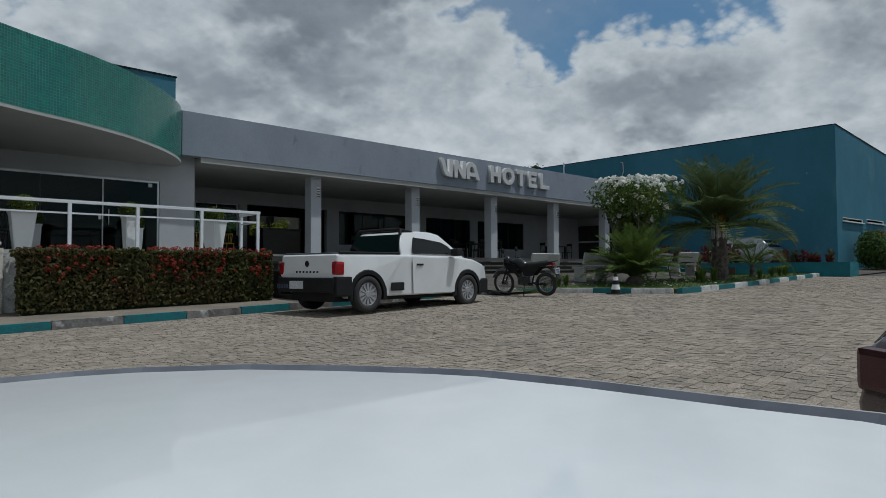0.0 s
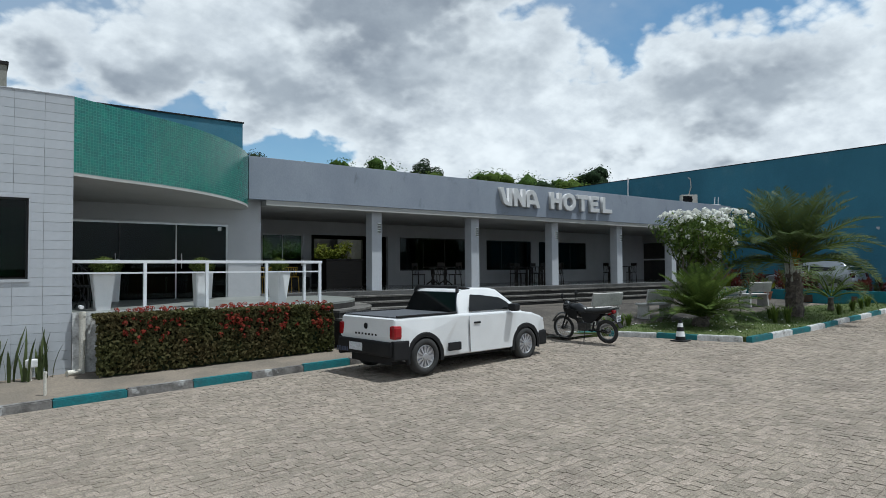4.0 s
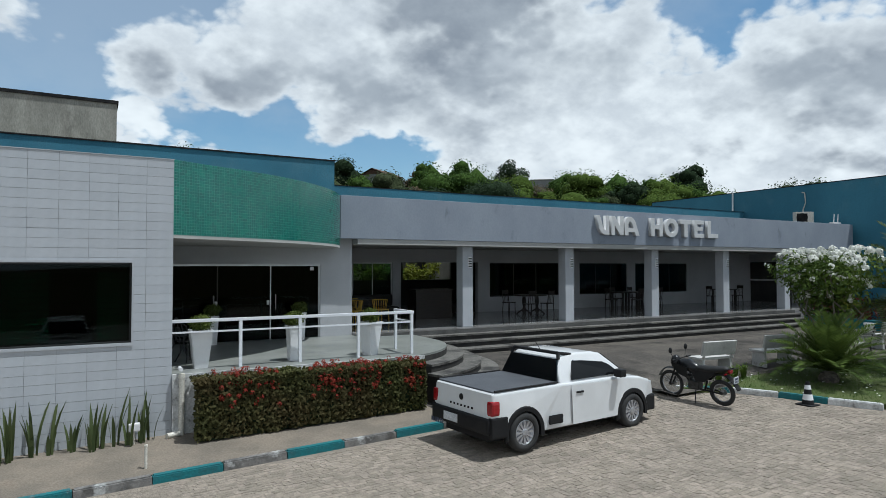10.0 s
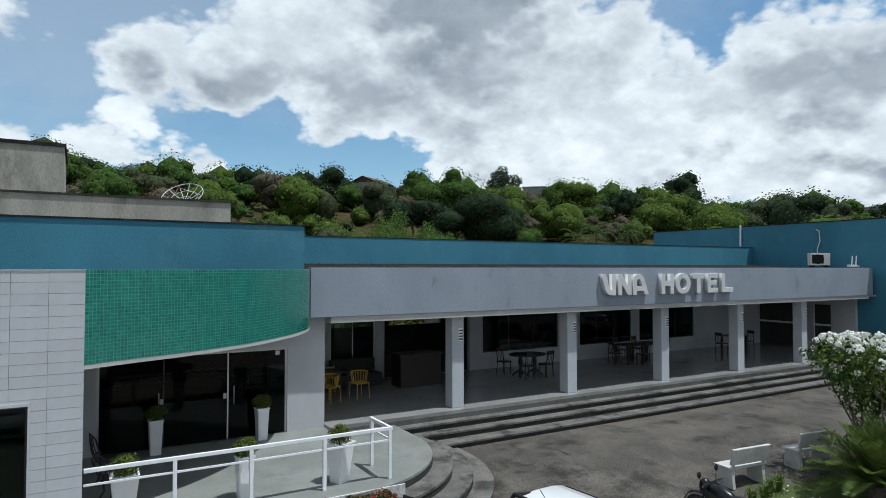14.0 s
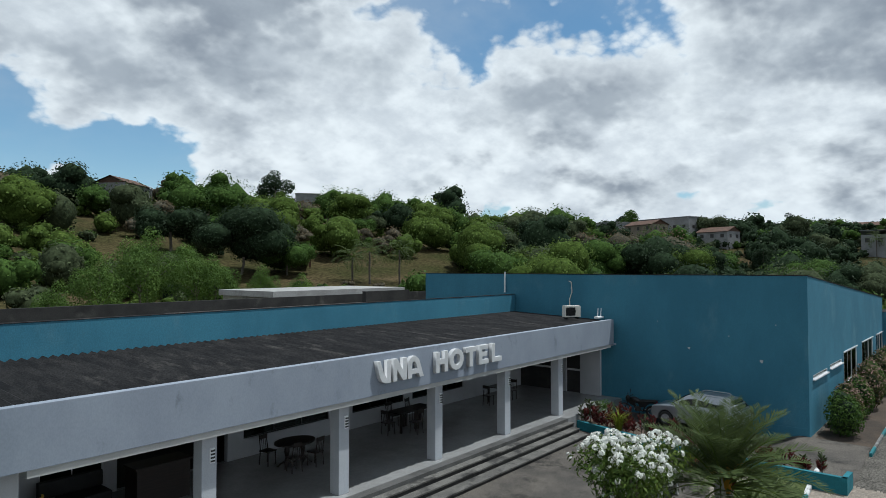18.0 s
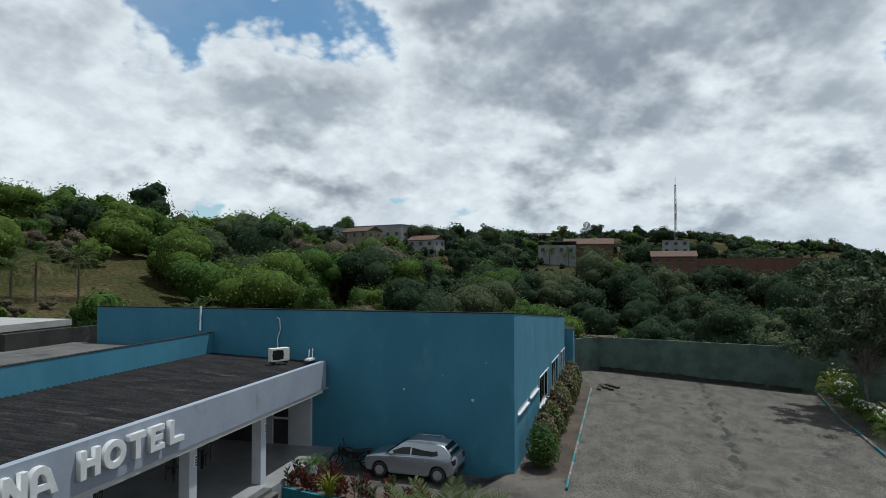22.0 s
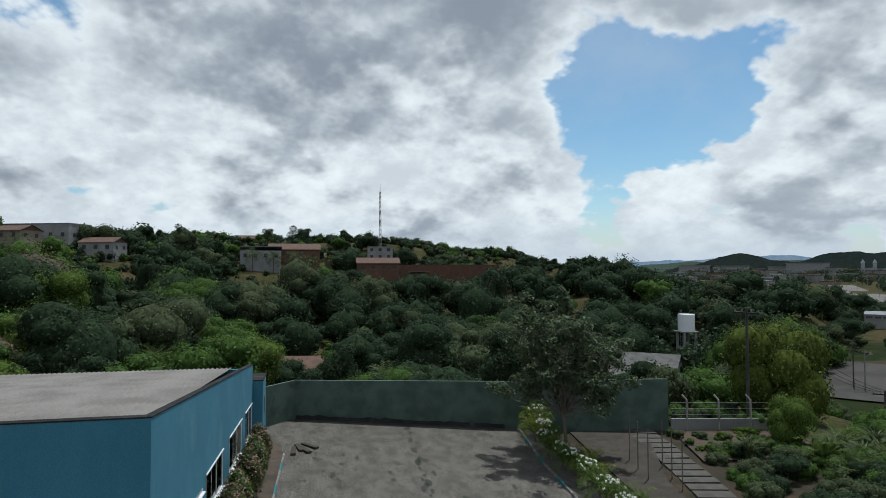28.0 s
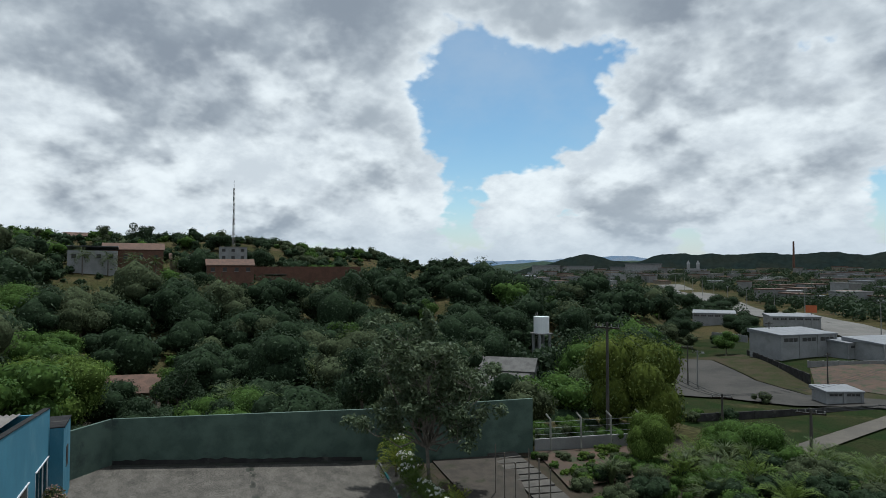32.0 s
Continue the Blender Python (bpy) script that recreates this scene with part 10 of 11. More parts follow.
def valley():
    hwy = along([(483, -430), (401, -377), (313, -313), (254, -270), (218, -246), (178, -218), (149, -199), (130, -186), (60, -140)])
    strip("road", hwy, 12, lambda x, y: terrain(x, y) + 0.5, M_HIGHWAY, "pale concrete carriageway of the highway")
    strip("road", [(x + 17, y - 25) for x, y in hwy], 12, lambda x, y: terrain(x, y) + 0.5, M_HIGHWAY, "far carriageway of the highway")
    strip("road", along([(74, -104), (70.6, -86), (67.6, -66), (62, -54)], 5), 3.0, lambda x, y: terrain(x, y) + 0.34, M_DIRT, "pale dirt track through the grass")
    ground_patch("pavement", [(110, -79), (124, -97), (128, -106), (120, -108), (100, -97), (88, -94), (78, -101), (75, -95), (84, -86), (94, -83), (101, -77)][::-1], 0.40, M_ASPHALT, "worn dusty access road in the valley", "road")
    ground_patch("soil", [(128, -107), (121, -118.5), (101, -108), (92, -101.5), (80, -104), (78, -101.6), (88, -94.6), (100, -97.6), (120, -108.6)], 0.30, M_BANK, "bare brown bank above the access road", "soil")
    ground_patch("soil", [(100, -112), (95, -127), (86, -134), (78, -112), (80, -104.5), (92, -102)][::-1], 0.28, M_EARTH, "reddish cleared earth beside the warehouse", "soil")
    # green floor of the valley
    vs, fs, n, m = [], [], 26, 30
    for i in range(n):
        for j in range(m):
            x, y = 20 + 130 * i / (n - 1), -150 + 100 * j / (m - 1)
            vs.append((x, y, terrain(x, y) + 0.12))
    for i in range(n - 1):
        for j in range(m - 1):
            fs.append((i * m + j, (i + 1) * m + j, (i + 1) * m + j + 1, i * m + j + 1))
    tagged(mesh_part("lawn", vs, fs, M_MEADOW), "rough grass on the valley floor", "grass", kind="structure")
    W = M_HOUSEWHITE

    def shed(x, y, w, d, h, rz, label, bays=6, door=True):
        p = thing("warehouse", label, "warehouse", (x, y, terrain(x, y) + 0.1), rz)
        part("wall", boxed(-w / 2, w / 2, -d / 2, d / 2, -1, h), W, p)
        b = bmesh.new()
        prism(b, [(-w / 2 - 0.3, -d / 2 - 0.3), (w / 2 + 0.3, -d / 2 - 0.3), (w / 2 + 0.3, d / 2 + 0.3), (-w / 2 - 0.3, d / 2 + 0.3)], h, lambda a, c: h + 0.3 + 0.06 * (c + d / 2))
        part("roof", b, M_METALROOF, p)
        for k in range(bays + 1):
            cx = -w / 2 + w * k / bays
            part("pilaster", boxed(cx - 0.2, cx + 0.2, -d / 2 - 0.16, -d / 2, -1, h), W, p)
        for k in range(bays):
            cx = -w / 2 + w * (k + 0.5) / bays
            q = w / bays * 0.36
            win = part("window", boxed(cx - q, cx + q, -d / 2 - 0.06, -d / 2 + 0.04, h * 0.74, h * 0.9), M_DARK, p)
            for e in (-0.33, 0.33):
                part("mullion", boxed(cx + e * q - 0.05, cx + e * q + 0.05, -d / 2 - 0.08, -d / 2 - 0.06, h * 0.74, h * 0.9), W, win)
        return p

    shed(112.4, -123.6, 14.5, 9, 4.9, -98, "white warehouse with pilasters and a strip of windows", 3)
    shed(99.1, -135.4, 14, 9, 4.0, -98, "lower white annexe of the warehouse", 3)
    shed(104.9, -130.0, 5, 6, 3.2, -98, "low white link between the warehouse halls", 1)
    shed(188, -183, 14, 9, 3.9, -137, "white two-storey building with a wide flat roof", 6)
    shed(163, -191, 15, 8, 3.6, -123, "long low white roadside building", 6)
    shed(82.5, -93.6, 5.4, 4, 1.9, -114, "small white gatehouse with a flat roof", 2)
    shed(111, -80, 6, 5, 2.6, -125, "small white outbuilding by the access road", 2)
    b = thing("billboard", "orange hoarding beside the highway", "billboard", (160, -197, terrain(160, -197) + 4.4), -130)
    part("panel", boxed(-1.7, 1.7, -0.1, 0.1, 0.8, 3.2), M_ORANGE, b)
    part("post", boxed(-0.1, 0.1, -0.05, 0.05, -5, 0.8), M_HOUSEGREY, b)

    def low_wall(name, a, c, lo, hi, m, label):
        (ax, ay), (cx, cy) = a, c
        n = math.hypot(cx - ax, cy - ay)
        p = thing(name, label, "wall", ((ax + cx) / 2, (ay + cy) / 2, terrain((ax + cx) / 2, (ay + cy) / 2)), math.degrees(math.atan2(cy - ay, cx - ax)))
        part("wall", boxed(-n / 2, n / 2, -0.12, 0.12, lo, hi), m, p)
        for k in range(int(n / 3) + 1):
            u = -n / 2 + k * 3.0
            part("pier", boxed(u - 0.15, u + 0.15, -0.17, 0.17, lo, hi + 0.08), m, p)

    low_wall("retaining_wall", (84, -66), (76.5, -97), -1, 1.0, M_BLACKENED, "dark retaining wall between grass and road")
    low_wall("retaining_wall", (120, -119), (92.3, -101.2), -1, 1.3, M_BLACKENED, "grimy grey wall above the brown bank")
    low_wall("boundary_wall", (101, -113), (95, -127), -1, 0.9, M_HOUSEGREY, "white boundary wall of the warehouse lawn")
    low_wall("boundary_wall", (152, -143), (141, -144), -1, 2.0, W, "white boundary wall behind the trees")
    rng = np.random.RandomState(51)
    # street lamps of the highway
    for k in range(16):
        x, y = hwy[min(len(hwy) - 1, 3 + 3 * k)]
        p = thing("street_lamp", "tall double street lamp on the highway", "street lamp", (x + 8.5, y - 12.5, terrain(x, y) + 0.5), 50, "highway lamps")
        q = bmesh.new()
        rod(q, (0, 0, 0), (0, 0, 11), 0.16, 6, 0.1)
        part("post", q, M_HOUSEGREY, p)
        for s in (-1, 1):
            q = bmesh.new()
            tube(q, [(0, 0, 10.8), (0, s * 2.2, 11.4)], 0.08, 5)
            part("lamp_arm", q, M_HOUSEGREY, p)
            part("lamp_head", boxed(-0.2, 0.2, s * 2.2 - 0.4, s * 2.2 + 0.4, 11.3, 11.5), M_HOUSEWHITE, p)
    # the town spread over the plain
    for k in range(210):
        yaw = -119 - 33 * rng.rand()
        r = 430 + 640 * rng.rand()
        t = radians(yaw)
        x, y = 12 - math.sin(t) * r, 5 + math.cos(t) * r
        if min((x + 9 - a) ** 2 + (y - 13 - b) ** 2 for a, b in hwy) < 1800:
            continue
        p = thing("town_house", "distant town house on the plain", "house", (x, y, terrain(x, y)), rng.rand() * 180, "houses of the far town")
        w, d, h = 8 + 12 * rng.rand(), 8 + 6 * rng.rand(), 3.5 + 4 * rng.rand()
        part("wall", boxed(-w / 2, w / 2, -d / 2, d / 2, -2, h), (M_HOUSECREAM, M_HOUSEGREY, M_HOUSEGREY, W)[rng.randint(4)], p)
        part("roof", boxed(-w / 2 - 0.4, w / 2 + 0.4, -d / 2 - 0.4, d / 2 + 0.4, h, h + 0.7), (M_CLAYTILE, M_METALROOF, M_CLAYTILE, M_HOUSEGREY)[rng.randint(4)], p)
    for k, (yaw, r, w, h) in enumerate(((-123.5, 1000, 42, 13), (-126.4, 1010, 44, 8), (-131.8, 980, 50, 12), (-129.8, 1000, 26, 9), (-121, 1010, 30, 8))):
        t = radians(yaw)
        x, y = 12 - math.sin(t) * r, 5 + math.cos(t) * r
        p = thing("factory_hall", "long pale factory hall in the far town", "building", (x, y, terrain(x, y)), yaw + 90)
        part("wall", boxed(-14, 14, -w / 2, w / 2, -2, h), W, p)
        part("roof", boxed(-15, 15, -w / 2 - 1, w / 2 + 1, h, h + 1.2), M_METALROOF, p)
    ch = thing("church", "white twin-towered church in the far town", "church", (643, -644, terrain(643, -644)), 45)
    part("nave", boxed(-8, 8, -12, 12, 0, 9), W, ch)
    for s in (-1, 1):
        tw = part("tower", boxed(s * 6 - 2, s * 6 + 2, -14, -10, 0, 15), W, ch)
        q = bmesh.new()
        rod(q, (s * 6, -12, 15), (s * 6, -12, 20), 2.6, 4, 0.05)
        part("spire", q, W, ch)
    c = thing("chimney", "tall brick factory chimney in the distance", "chimney", (673, -880, terrain(673, -880)))
    q = bmesh.new()
    rod(q, (0, 0, 0), (0, 0, 46), 1.9, 10, 1.2)
    part("shaft", q, M_BRICKWALL, c)
    # scattered trees of the plain, as one mass
    near = []
    for k in range(2300):
        yaw = -117 - 36 * rng.rand()
        r = 130 + 900 * rng.rand()
        t = radians(yaw)
        x, y = 12 - math.sin(t) * r, 5 + math.cos(t) * r
        if min((x - a) ** 2 + (y - b) ** 2 for a, b in hwy) < 260 or min((x - 17 - a) ** 2 + (y + 25 - b) ** 2 for a, b in hwy) < 260:
            continue
        if yaw < -131 and r < 275 and not (r < 150 and rng.rand() < 0.06):
            continue
        z = terrain(x, y)
        s = 2.4 + 2.2 * rng.rand()
        near.append(cloud(110 if r < 300 else 60, [(x, y, z + s * 0.9, s, s, s * 0.8), (x + s * 0.7, y, z + s * 0.7, s * 0.8, s * 0.8, s * 0.6)], 1.1 if r < 300 else 1.7, 0.6, rng, 0.6))
    tagged(quad_mesh("woodland", np.concatenate(near), M_LEAF_DARK), "scattered trees over the plain and the town", "woodland", kind="stuff")
    # two clipped round trees by the road and more on the near slope
    for k, (x, y, w, h) in enumerate(((263, -234, 2.3, 1.25), (231, -228, 2.0, 1.25), (160, -165, 1.5, 1.05), (136, -128, 0.55, 0.5), (205, -196, 1.0, 0.8), (150, -158, 0.8, 0.7))):
        q = tree("fine", k, "dark", x, y, terrain(x, y) - 0.8 * h, 1, 77 * k, "broad dark round tree by the white roadside buildings")
        q.scale = (w, w, h)


valley()


def far_hills():
    """Ridges on the horizon."""
    # distance haze is put into the colours: each farther ridge paler and bluer
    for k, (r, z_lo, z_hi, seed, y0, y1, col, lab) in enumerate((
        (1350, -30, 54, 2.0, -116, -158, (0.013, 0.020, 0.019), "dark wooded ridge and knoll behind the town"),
        (2400, -40, 80, 5.0, -110, -165, (0.040, 0.062, 0.052), "grassland hills with haze in their colour"),
        (4000, -40, 150, 9.0, -113, -137, (0.11, 0.165, 0.24), "mountains on the horizon, blued for haze"))):
        vs, fs = [], []
        n = 120 if k else 300
        for i in range(n + 1):
            yaw = y0 + (y1 - y0) * i / n
            t = radians(yaw)
            f = i / n
            env = math.sin(math.pi * min(1, max(0, f)) ) ** 0.6
            q = 0.35 + 0.65 * (0.5 + 0.5 * noise.fractal((yaw * 0.11, seed, 0.0), 1.0, 2.0, 5))
            if k == 0:
                q = max(0.62 + 0.25 * sm(1 - abs(yaw + 127) / 3.6), 0.62 + 0.24 * sm((-yaw - 130.5) / 3)) + 0.06 * noise.fractal((yaw * 0.45, 3.0, 0.0), 1.0, 2.0, 5)
                env = sm(f * 5) if f < 0.5 else 1.0
            h = z_lo + (z_hi - z_lo) * q * env
            x, y = 12 - math.sin(t) * r, 5 + math.cos(t) * r
            x2, y2 = 12 - math.sin(t) * r * 1.12, 5 + math.cos(t) * r * 1.12
            vs += [(x, y, z_lo - 10), (x2, y2, h), (12 - math.sin(t) * r * 1.2, 5 + math.cos(t) * r * 1.2, z_lo - 10)]
        for i in range(n):
            fs += [(3 * i, 3 * i + 1, 3 * i + 4, 3 * i + 3), (3 * i + 1, 3 * i + 2, 3 * i + 5, 3 * i + 4)]
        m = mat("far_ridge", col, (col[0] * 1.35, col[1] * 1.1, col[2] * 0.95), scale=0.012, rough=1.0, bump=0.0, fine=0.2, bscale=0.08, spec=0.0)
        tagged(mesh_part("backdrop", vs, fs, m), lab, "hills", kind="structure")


far_hills()


# ---- the planted strip and path beside the yard ----
def side_garden():
    rng = np.random.RandomState(61)
    # bare ground with path
    vs, fs, nx, ny = [], [], 30, 24
    for i in range(nx):
        for j in range(ny):
            x, y = 27 + 26.5 * i / (nx - 1), -31 + 22.0 * j / (ny - 1)
            vs.append((x, y, lot(x, max(-20, y)) - 0.10 + 0.08 * noise.noise((x * 0.5, y * 0.5, 0))))
    for i in range(nx - 1):
        for j in range(ny - 1):
            fs.append((i * ny + j, (i + 1) * ny + j, (i + 1) * ny + j + 1, i * ny + j + 1))
    tagged(mesh_part("soil", vs, fs, M_GARDENSOIL, None, "", True), "reddish bare garden earth beside the yard", "soil", kind="structure")
    tagged(part("pavement", prism(bmesh.new(), [(38, -10.6), (46, -11.3), (53.6, -12.2), (53.2, -17.5), (50, -16.2), (44, -13.6), (37.5, -12.4)][::-1], lambda x, y: lot(x, y) - 0.2, lambda x, y: lot(x, y) + 0.02), M_STAINED), "dark cement apron beside the flower strip", "pavement", kind="structure")
    path = thing("slab_path", "path of cracked concrete slabs edged with grass", "path", kind="structure")
    line = along([(54, -17.2), (50, -16.6), (44, -15.4), (38, -13.9), (31, -12.4)], 0.9)
    for k, ((x, y), (x2, y2)) in enumerate(zip(line, line[1:])):
        a = math.degrees(math.atan2(y2 - y, x2 - x))
        b = boxed(-0.44, 0.44, -0.95, 0.95, -0.1, 0.06, 0.015)
        s = part("slab", b, M_SLAB, path)
        s.matrix_local = pose(x, y, lot(x, y) - 0.02, rng.normal() * 0.8, rng.normal() * 0.8, a + rng.normal() * 2)
    # thin arbour posts
    for k, (x, y) in enumerate(((47.5, -13.3), (46.0, -13.0), (44.4, -12.7), (46.2, -14.6), (44.6, -14.2), (43.0, -13.8))):
        p = thing("garden_post", "thin rusty pergola post by the path", "post", (x, y, lot(x, y)), group="pergola posts")
        b = bmesh.new()
        rod(b, (0, 0, -0.2), (0.02, 0, 2.6), 0.035, 6)
        part("post", b, M_BARK, p)
    # white-flowered shrubs and ferns behind the kerb
    spots = [(52.6, -9.7, 1.5), (50.2, -9.5, 1.2), (49.6, -9.2, 0.9), (47.0, -9.1, 0.9), (45.3, -9.1, 1.0), (43.4, -8.9, 1.1), (40.6, -8.8, 1.1), (38.8, -8.7, 1.0), (37.4, -8.6, 0.9), (54.6, -10.3, 1.7)]
    for k, (x, y, s) in enumerate(spots):
        lobes = [(0, 0, 0.9 * s, 0.6 * s, 0.55 * s, 0.5 * s), (0.35 * s, 0.2 * s, 1.05 * s, 0.45 * s, 0.45 * s, 0.4 * s), (-0.35 * s, -0.15 * s, 0.95 * s, 0.45 * s, 0.45 * s, 0.4 * s)]
        flower_bush("flowering_shrub", "white-flowered shrub along the yard kerb", (x, y, lot(x, y) - 0.08), 0.5, lobes, 700, 28 if k not in (0, 9) else 12, 200 + k, 0.16, 0.075, 6)["group"] = "kerbside shrubs"
    for k, (x, y, h) in enumerate(((48.4, -9.0, 0.5), (46.2, -9.0, 0.5), (42.2, -8.9, 0.5), (44.4, -9.5, 0.6), (53.6, -9.8, 0.9), (39.6, -9.6, 0.45), (36.0, -8.6, 0.4), (51.6, -9.1, 0.7))):
        palm((x, y, lot(x, y) - 0.05), h, 15, 1.3, np.random.RandomState(300 + k), "arching yellow-green fern palm behind the kerb", False, 0.3, "fern_palm", 0.06, (80, 15), 1.7, 18, M_LEAF_YELLOW if k in (3, 4, 7) else M_LEAF_CYCAD, 0.035)
    # low tangle at the lower garden
    n = 0
    while n < 64:
        x, y = 34 + 26 * rng.rand(), -36 + 20 * rng.rand()
        if y > -16.5 - (x - 38) * 0.15 or y > -15.5 or x > 47.5 + 0.12 * (y + 18):
            continue
        kind = "bush"
        tree(kind, rng.randint(2), ("mango", "dark", "olive", "dark")[rng.randint(4)], x, y, min(lot(x, max(-20, y)) - 0.6, terrain(x, y) + 0.1), 0.32 + 0.25 * rng.rand(), rng.rand() * 360)["group"] = "garden bushes"
        n += 1
    for k in range(190):
        x, y = 36 + 25 * rng.rand(), -24 - 27 * rng.rand()
        if x > 47.5 + 0.12 * (y + 24) or y < -41 or y > -24 - 0.2 * (x - 44):
            continue
        tree("bush", rng.randint(2), ("mango", "dark", "olive", "dark", "mango")[rng.randint(5)], x, y, terrain(x, y) - 0.35, 0.22 + 0.18 * rng.rand() ** 1.5, rng.rand() * 360, "leafy green bush in the overgrown lower garden")["group"] = "garden bushes"
    for k, (x, y) in enumerate(((44.6, -34.0), (42.0, -33.0), (45.8, -37.5), (43.4, -38.5), (41.2, -36.0), (47.2, -41.0), (49.8, -33.6))):
        palm((x, y, terrain(x, y) - 0.4), 0.6, 16, 1.9, np.random.RandomState(430 + k), "arching green palm among the lower bushes", False, 0.45, "garden_palm", 0.1, (80, 5), 1.5, 22, M_LEAF_PALM if k % 3 else M_LEAF_CYCAD, 0.045)
    for k, (x, y) in enumerate(((45.5, -24.5), (42.5, -24.0), (40, -26.5), (37, -23.5), (43.5, -28), (34, -25), (47.5, -27.5))):
        palm((x, y, -0.6), 0.7, 16, 1.9, np.random.RandomState(400 + k), "low arching palm in the lower garden", False, 0.45, "garden_palm", 0.1, (80, 5), 1.5, 22, M_LEAF_PALM if k % 2 else M_LEAF_LIGHT, 0.045)
    for k, (x, y) in enumerate(((46.8, -20.5), (45.9, -25.2), (46.4, -26.6), (45.2, -28.0), (46.6, -29.3), (44.6, -26.4), (45.8, -30.6))):
        tuft((x, y, lot(x, -20) - 0.3), 150, 1.9, M_LEAF_SNAKE, 70 + k, "tall_grass", "tall striped grey-green grass in the lower garden", "grass", "striped grasses", 0.035)
    q = tree("fine", 1, "mango", 48.0, -32.4, terrain(48, -32.4) - 1.6, 0.6, 50, "broad round green bush in the lower garden")
    q.scale.z = 0.62
    q = tree("fine", 0, "light", 48.6, -25.4, lot(48.6, -20) - 1.3, 0.40, 120, "tall leafy bush before the low white wall")
    q.scale.z = 0.60
    tree("bush", 0, "mango", 53.0, -25.6, lot(53, -20) - 0.5, 0.42, 10, "bush grown round the foot of the utility pole")
    # bare red earth with weeds before the low wall
    ground_patch("soil", [(46.8, -17.6), (53.3, -19.5), (51.6, -28.0), (47.0, -27.0)][::-1], 0.10, M_EARTH, "bare red earth before the low wall", "soil", lambda x, y: lot(x, max(-20, y)) - 0.08)
    for k in range(90):
        x, y = 46.8 + 5.6 * rng.rand(), -27.0 + 8.6 * rng.rand()
        tree("bush", k, ("mango", "light", "olive")[k % 3], x, y, lot(x, max(-20, y)) - 0.15, 0.08 + 0.12 * rng.rand() ** 2 + (0.10 if x < 48.6 else 0), rng.rand() * 360, "low green weed on the red earth")["group"] = "earth weeds"
    for k in range(26):
        x, y = 54.0 + 3.5 * rng.rand(), -29.0 + 9.5 * rng.rand()
        tree("bush", k, ("olive", "dark", "mango")[k % 3], x, y, min(terrain(x, y), lot(x, -20) - 0.4) - 0.1, 0.26 + 0.14 * rng.rand(), rng.rand() * 360, "rank green undergrowth behind the low wall")["group"] = "wall undergrowth"
    # low white wall with fence posts
    f = thing("fence", "low pale wall with leaning concrete posts and wire", "fence", (0, 0, 0))
    a, b = Vector((53.4, -19.6)), Vector((51.6, -28.2))
    d = (b - a).normalized()
    n = Vector((-d.y, d.x)) * 0.15
    m = bmesh.new()
    prism(m, [(q.x, q.y) for q in (a, b, b + n, a + n)], -1.6, 1.0)
    bmesh.ops.recalc_face_normals(m, faces=m.faces)
    part("wall", m, M_HOUSEGREY, f)
    for k in range(4):
        q = a.lerp(b, (k + 0.5) / 4)
        m = bmesh.new()
        rod(m, (q.x, q.y, -0.6), (q.x + 0.05, q.y, 2.3), 0.07, 6)
        rod(m, (q.x + 0.05, q.y, 2.26), (q.x + 0.3, q.y + 0.2, 2.6), 0.06, 6)
        part("post", m, M_CONC, f)
    for z in (1.3, 1.7, 2.1):
        m = bmesh.new()
        rod(m, (a.x, a.y, z), (b.x, b.y, z), 0.008, 4)
        part("wire", m, M_STEEL, f)


M_GARDENSOIL = mat("dark_garden_soil", (0.050, 0.038, 0.028), (0.032, 0.030, 0.019), scale=0.9, rough=0.95, bump=0.5, bscale=20, stain=(0.075, 0.048, 0.033), stain_scale=0.6, spec=0.1)
M_STAINED = mat("mossy_cement", (0.065, 0.055, 0.046), (0.045, 0.04, 0.034), scale=1.2, rough=0.95, bump=0.4, bscale=20, stain=(0.03, 0.035, 0.02), stain_scale=0.8, spec=0.1)
M_SLAB = mat("path_slab", (0.080, 0.071, 0.060), (0.055, 0.049, 0.042), scale=1.5, rough=0.9, bump=0.3, bscale=20, stain=(0.035, 0.036, 0.024), stain_scale=1.2, rand=0.15)
side_garden()


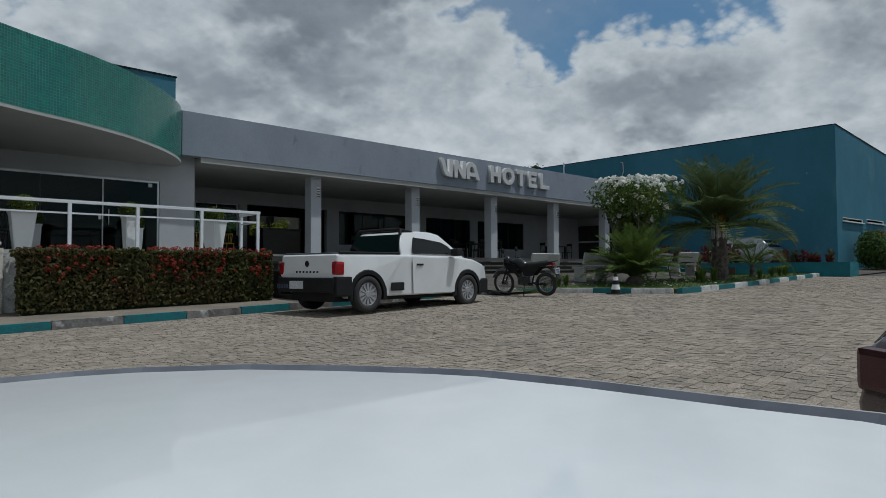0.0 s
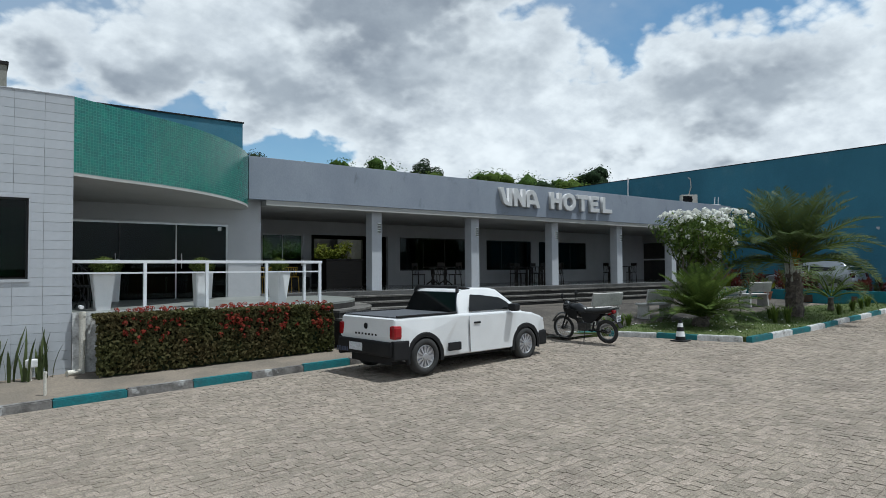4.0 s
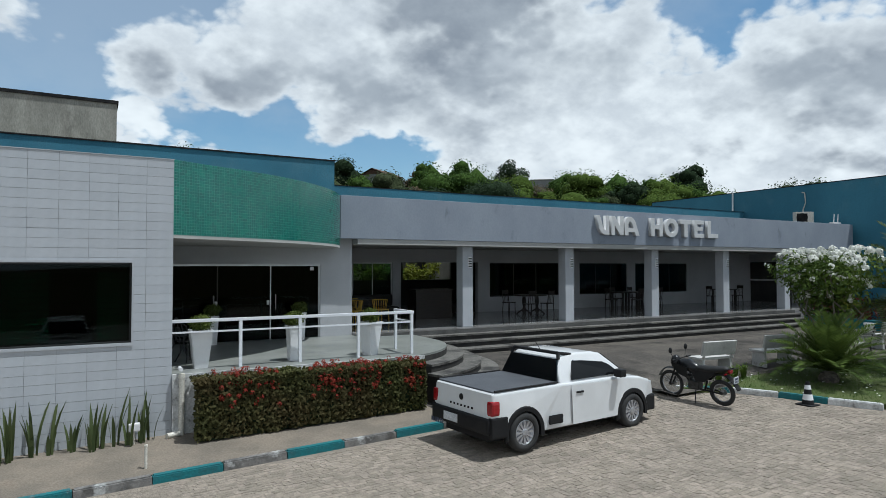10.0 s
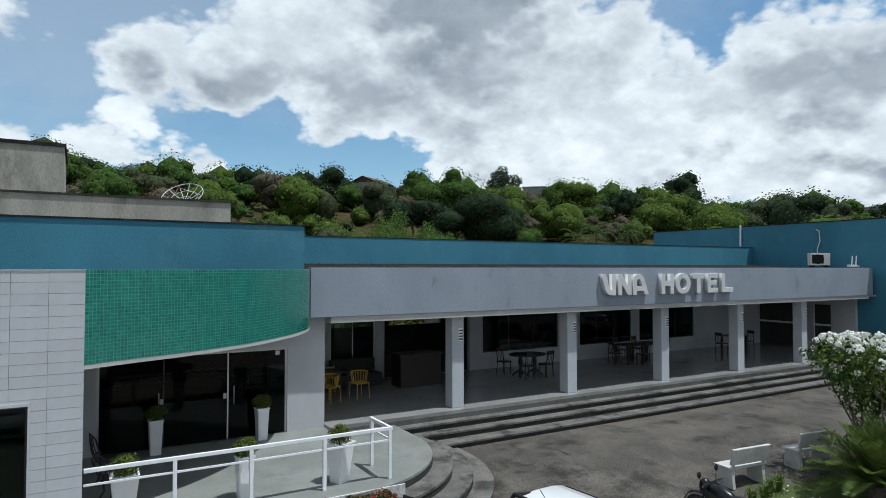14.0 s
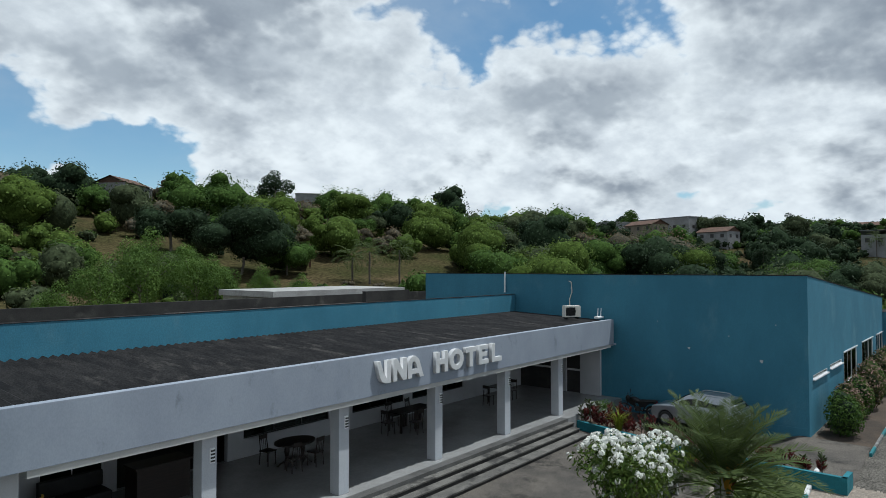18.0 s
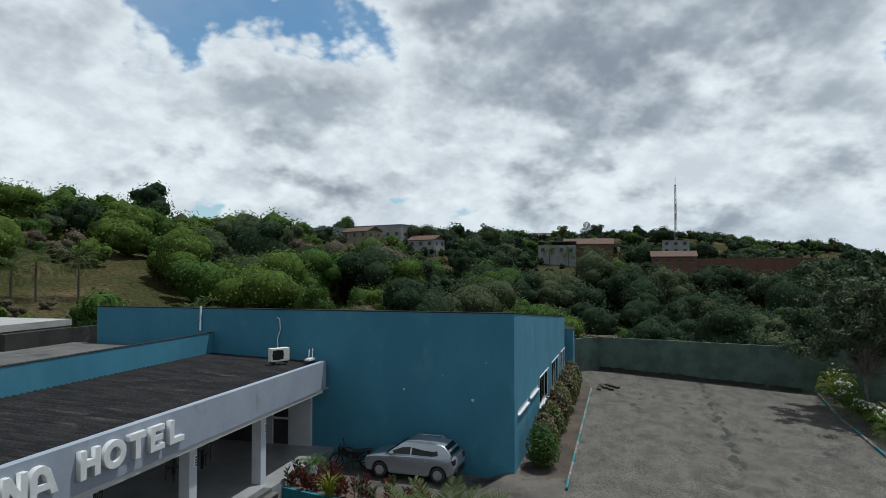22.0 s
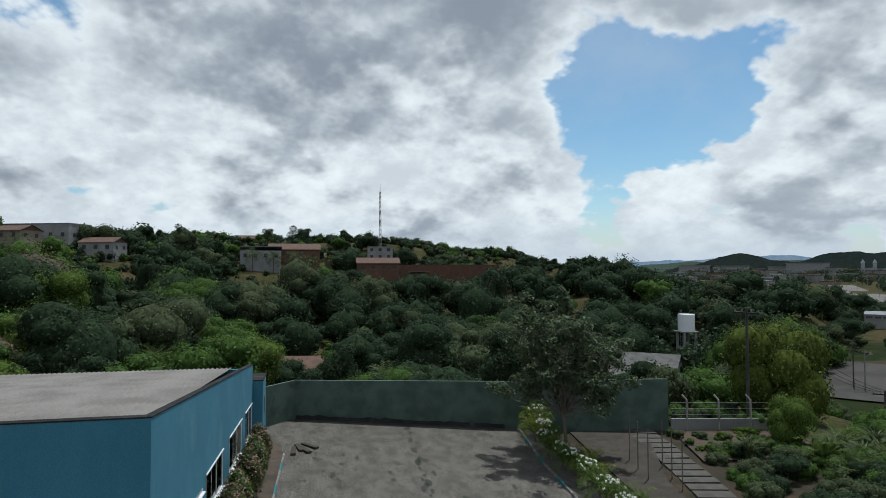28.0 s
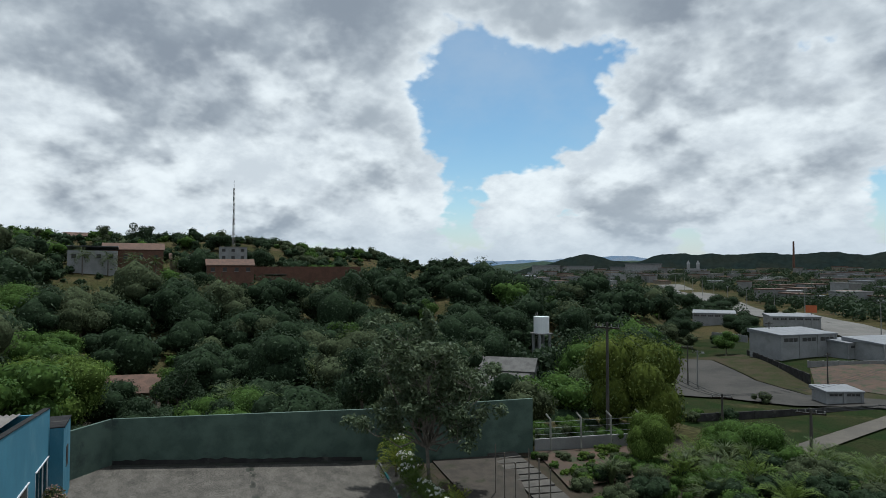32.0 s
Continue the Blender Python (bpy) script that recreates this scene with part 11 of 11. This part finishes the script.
# ---- paving setts, laid in wavering rows ----
def setts():
    rng = np.random.RandomState(2)
    stones = []
    row_d = 0.102
    ang = radians(4)
    ca, sa = math.cos(ang), math.sin(ang)
    v = -16.0
    while v < 14.5:
        h = row_d * (0.8 + 0.4 * rng.rand())
        u = -16.0 + 0.2 * rng.rand()
        while u < 29:
            w = 0.085 + 0.095 * rng.rand()
            x, y = u * ca - v * sa, u * sa + v * ca
            ok = -9 < x < 27.2 and (-1.6 < y or (x > 9 and y > -6))
            if ok:
                ok = y + h < kerb_y(x) - 0.02 if x < 11.6 else True
                if 11.6 <= x < 14.4:
                    edge = [(11.75, kerb_y(11.75)), (13.2, 10.25), (13.65, 9.17), (13.9, 8.1), (14.25, 7.25)]
                    for (ax, ay), (bx, by) in zip(edge, edge[1:]):
                        if by <= y + h * 0.5 <= ay:
                            ok = x + w < ax + (bx - ax) * (ay - y) / (ay - by)
                    if y + h > kerb_y(11.75):
                        ok = False
                if x >= 14.2:
                    ok = y + h < 7.2 + 0.055 * (x - 14.2)
            if ok:
                stones.append((u, v, w, h))
            u += w
        v += h
    g = 0.004
    tops = []
    single = []
    for u, v, w, h in stones:
        j = rng.normal(size=8) * 0.010
        z = rng.rand() * 0.005
        tilt = rng.normal(size=4) * 0.002
        q = [(u + g + j[0], v + g + j[1]), (u + w - g + j[2], v + g + j[3]), (u + w - g + j[4], v + h - g + j[5]), (u + g + j[6], v + h - g + j[7])]
        ring_lo, ring_hi = [], []
        cx, cy = sum(p[0] for p in q) / 4, sum(p[1] for p in q) / 4
        for (a, b), t in zip(q, tilt):
            x, y = a * ca - b * sa, a * sa + b * ca
            ring_lo.append((x, y, lot(x, y) - 0.008))
            a2, b2 = cx + (a - cx) * 0.94, cy + (b - cy) * 0.93
            x, y = a2 * ca - b2 * sa, a2 * sa + b2 * ca
            ring_hi.append((x, y, lot(x, y) + z + t + 0.001))
        x, y = cx * ca - cy * sa, cx * sa + cy * ca
        if 2.2 < x < 4.6 and 5.0 < y < 7.4 and len(single) < 300:
            single.append((x, y, ring_lo, ring_hi))
        else:
            tops.append((ring_lo, ring_hi))
    V = np.array([lo + hi for lo, hi in tops], np.float32)
    n = len(V)
    base = np.array([(4, 5, 6, 7), (0, 1, 5, 4), (1, 2, 6, 5), (2, 3, 7, 6), (3, 0, 4, 7)], np.int32)
    idx = (np.arange(n, dtype=np.int32)[:, None, None] * 8 + base[None]).reshape(-1)
    me = bpy.data.meshes.new("setts")
    me.vertices.add(n * 8)
    me.vertices.foreach_set("co", V.ravel())
    me.loops.add(len(idx))
    me.loops.foreach_set("vertex_index", idx)
    me.polygons.add(len(idx) // 4)
    me.polygons.foreach_set("loop_start", np.arange(0, len(idx), 4, dtype=np.int32))
    me.polygons.foreach_set("use_smooth", np.zeros(len(idx) // 4, dtype=bool))
    me.update()
    me.validate()
    me.materials.append(M_COBBLE)
    tagged(new("setts", me), "worn granite setts of the car park", "paving", kind="stuff")
    road = next(o for o in scene.objects if o.name == "road")
    for x, y, lo, hi in single:
        vs = [(p[0] - x, p[1] - y, p[2]) for p in lo + hi]
        ob = mesh_part("sett", vs, [tuple(int(k) for k in f) for f in base], M_COBBLE_PIECE, road)
        ob.location = (x, y, 0)


setts()


def yard_wear():
    """Cracks with weeds, and broken slabs, on the concrete yard."""
    rng = np.random.RandomState(6)
    vs = []
    for k in range(60):
        f = k / 60
        x = 36 + 20 * f + rng.normal() * 0.12
        y = -0.6 - 0.055 * (x - 37) + 0.1 * math.sin(x * 0.7) + rng.normal() * 0.14
        if rng.rand() < 0.35:
            continue
        s = 0.12 + 0.22 * rng.rand() ** 1.5
        vs.append((x, y, s))
    for k in range(16):
        vs.append((38 + 14 * rng.rand(), -6 + 11 * rng.rand(), 0.12 + 0.2 * rng.rand()))
    out = bmesh.new()
    for x, y, s in vs:
        pts = []
        for j in range(9):
            a = j * 0.698
            r = s * (0.5 + 0.7 * rng.rand())
            pts.append((x + 1.7 * r * math.cos(a), y + 0.7 * r * math.sin(a)))
        prism(out, pts, lambda a, b: lot(a, b) - 0.05, lambda a, b: lot(a, b) + 0.006)
    bmesh.ops.recalc_face_normals(out, faces=out.faces)
    tagged(part("yard_cracks", out, M_CRACK), "dark weedy cracks and patches in the yard", "cracks", kind="stuff")
    for k, (x, y) in enumerate(((51.0, 5.6), (51.6, 5.3), (51.2, 5.0), (51.9, 4.7))):
        s = thing("broken_slab", "loose broken concrete slab by the kerb end", "slab", (x, y, lot(x, y)), 12 * k, group="broken slabs")
        part("slab", boxed(-0.7, 0.7, -0.14, 0.14, 0, 0.12, 0.02), M_STAINED, s)


def wall_foot_bands():
    """Dark band along the foot of the yard wall, and a dark strip on the concrete before it."""
    a, b = Vector((58.33, 5.65)), Vector((54.83, -8.1))
    d = (b - a).normalized()
    n = Vector((d.y, -d.x))
    band, foot_strip = bmesh.new(), bmesh.new()
    steps = 60
    for k in range(steps):
        p, q = a + d * (b - a).length * k / steps, a + d * (b - a).length * (k + 1) / steps
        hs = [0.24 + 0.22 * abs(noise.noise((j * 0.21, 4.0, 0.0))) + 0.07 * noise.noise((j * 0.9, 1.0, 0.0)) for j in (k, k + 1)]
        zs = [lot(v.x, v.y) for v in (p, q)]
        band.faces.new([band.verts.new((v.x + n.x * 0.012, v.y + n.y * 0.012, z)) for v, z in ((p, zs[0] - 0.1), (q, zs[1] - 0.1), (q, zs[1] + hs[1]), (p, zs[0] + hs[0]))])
        ws = [0.35 + 0.5 * abs(noise.noise((j * 0.17, 9.0, 0.0))) for j in (k, k + 1)]
        foot_strip.faces.new([foot_strip.verts.new((v.x + n.x * w, v.y + n.y * w, lot(v.x + n.x * w, v.y + n.y * w) + 0.008)) for v, w in ((p, 0.0), (p, ws[0]), (q, ws[1]), (q, 0.0))])
    for bm, m, lab in ((band, M_BLACKENED, "black band along the foot of the yard wall"), (foot_strip, M_CRACK, "dark strip on the concrete along the yard wall")):
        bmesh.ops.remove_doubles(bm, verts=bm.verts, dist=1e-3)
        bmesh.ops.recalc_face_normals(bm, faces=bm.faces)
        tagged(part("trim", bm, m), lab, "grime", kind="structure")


M_CRACK = mat("weedy_crack", (0.040, 0.038, 0.032), (0.026, 0.030, 0.019), scale=3, rough=0.95, bump=0.3, bscale=20)
yard_wear()
wall_foot_bands()
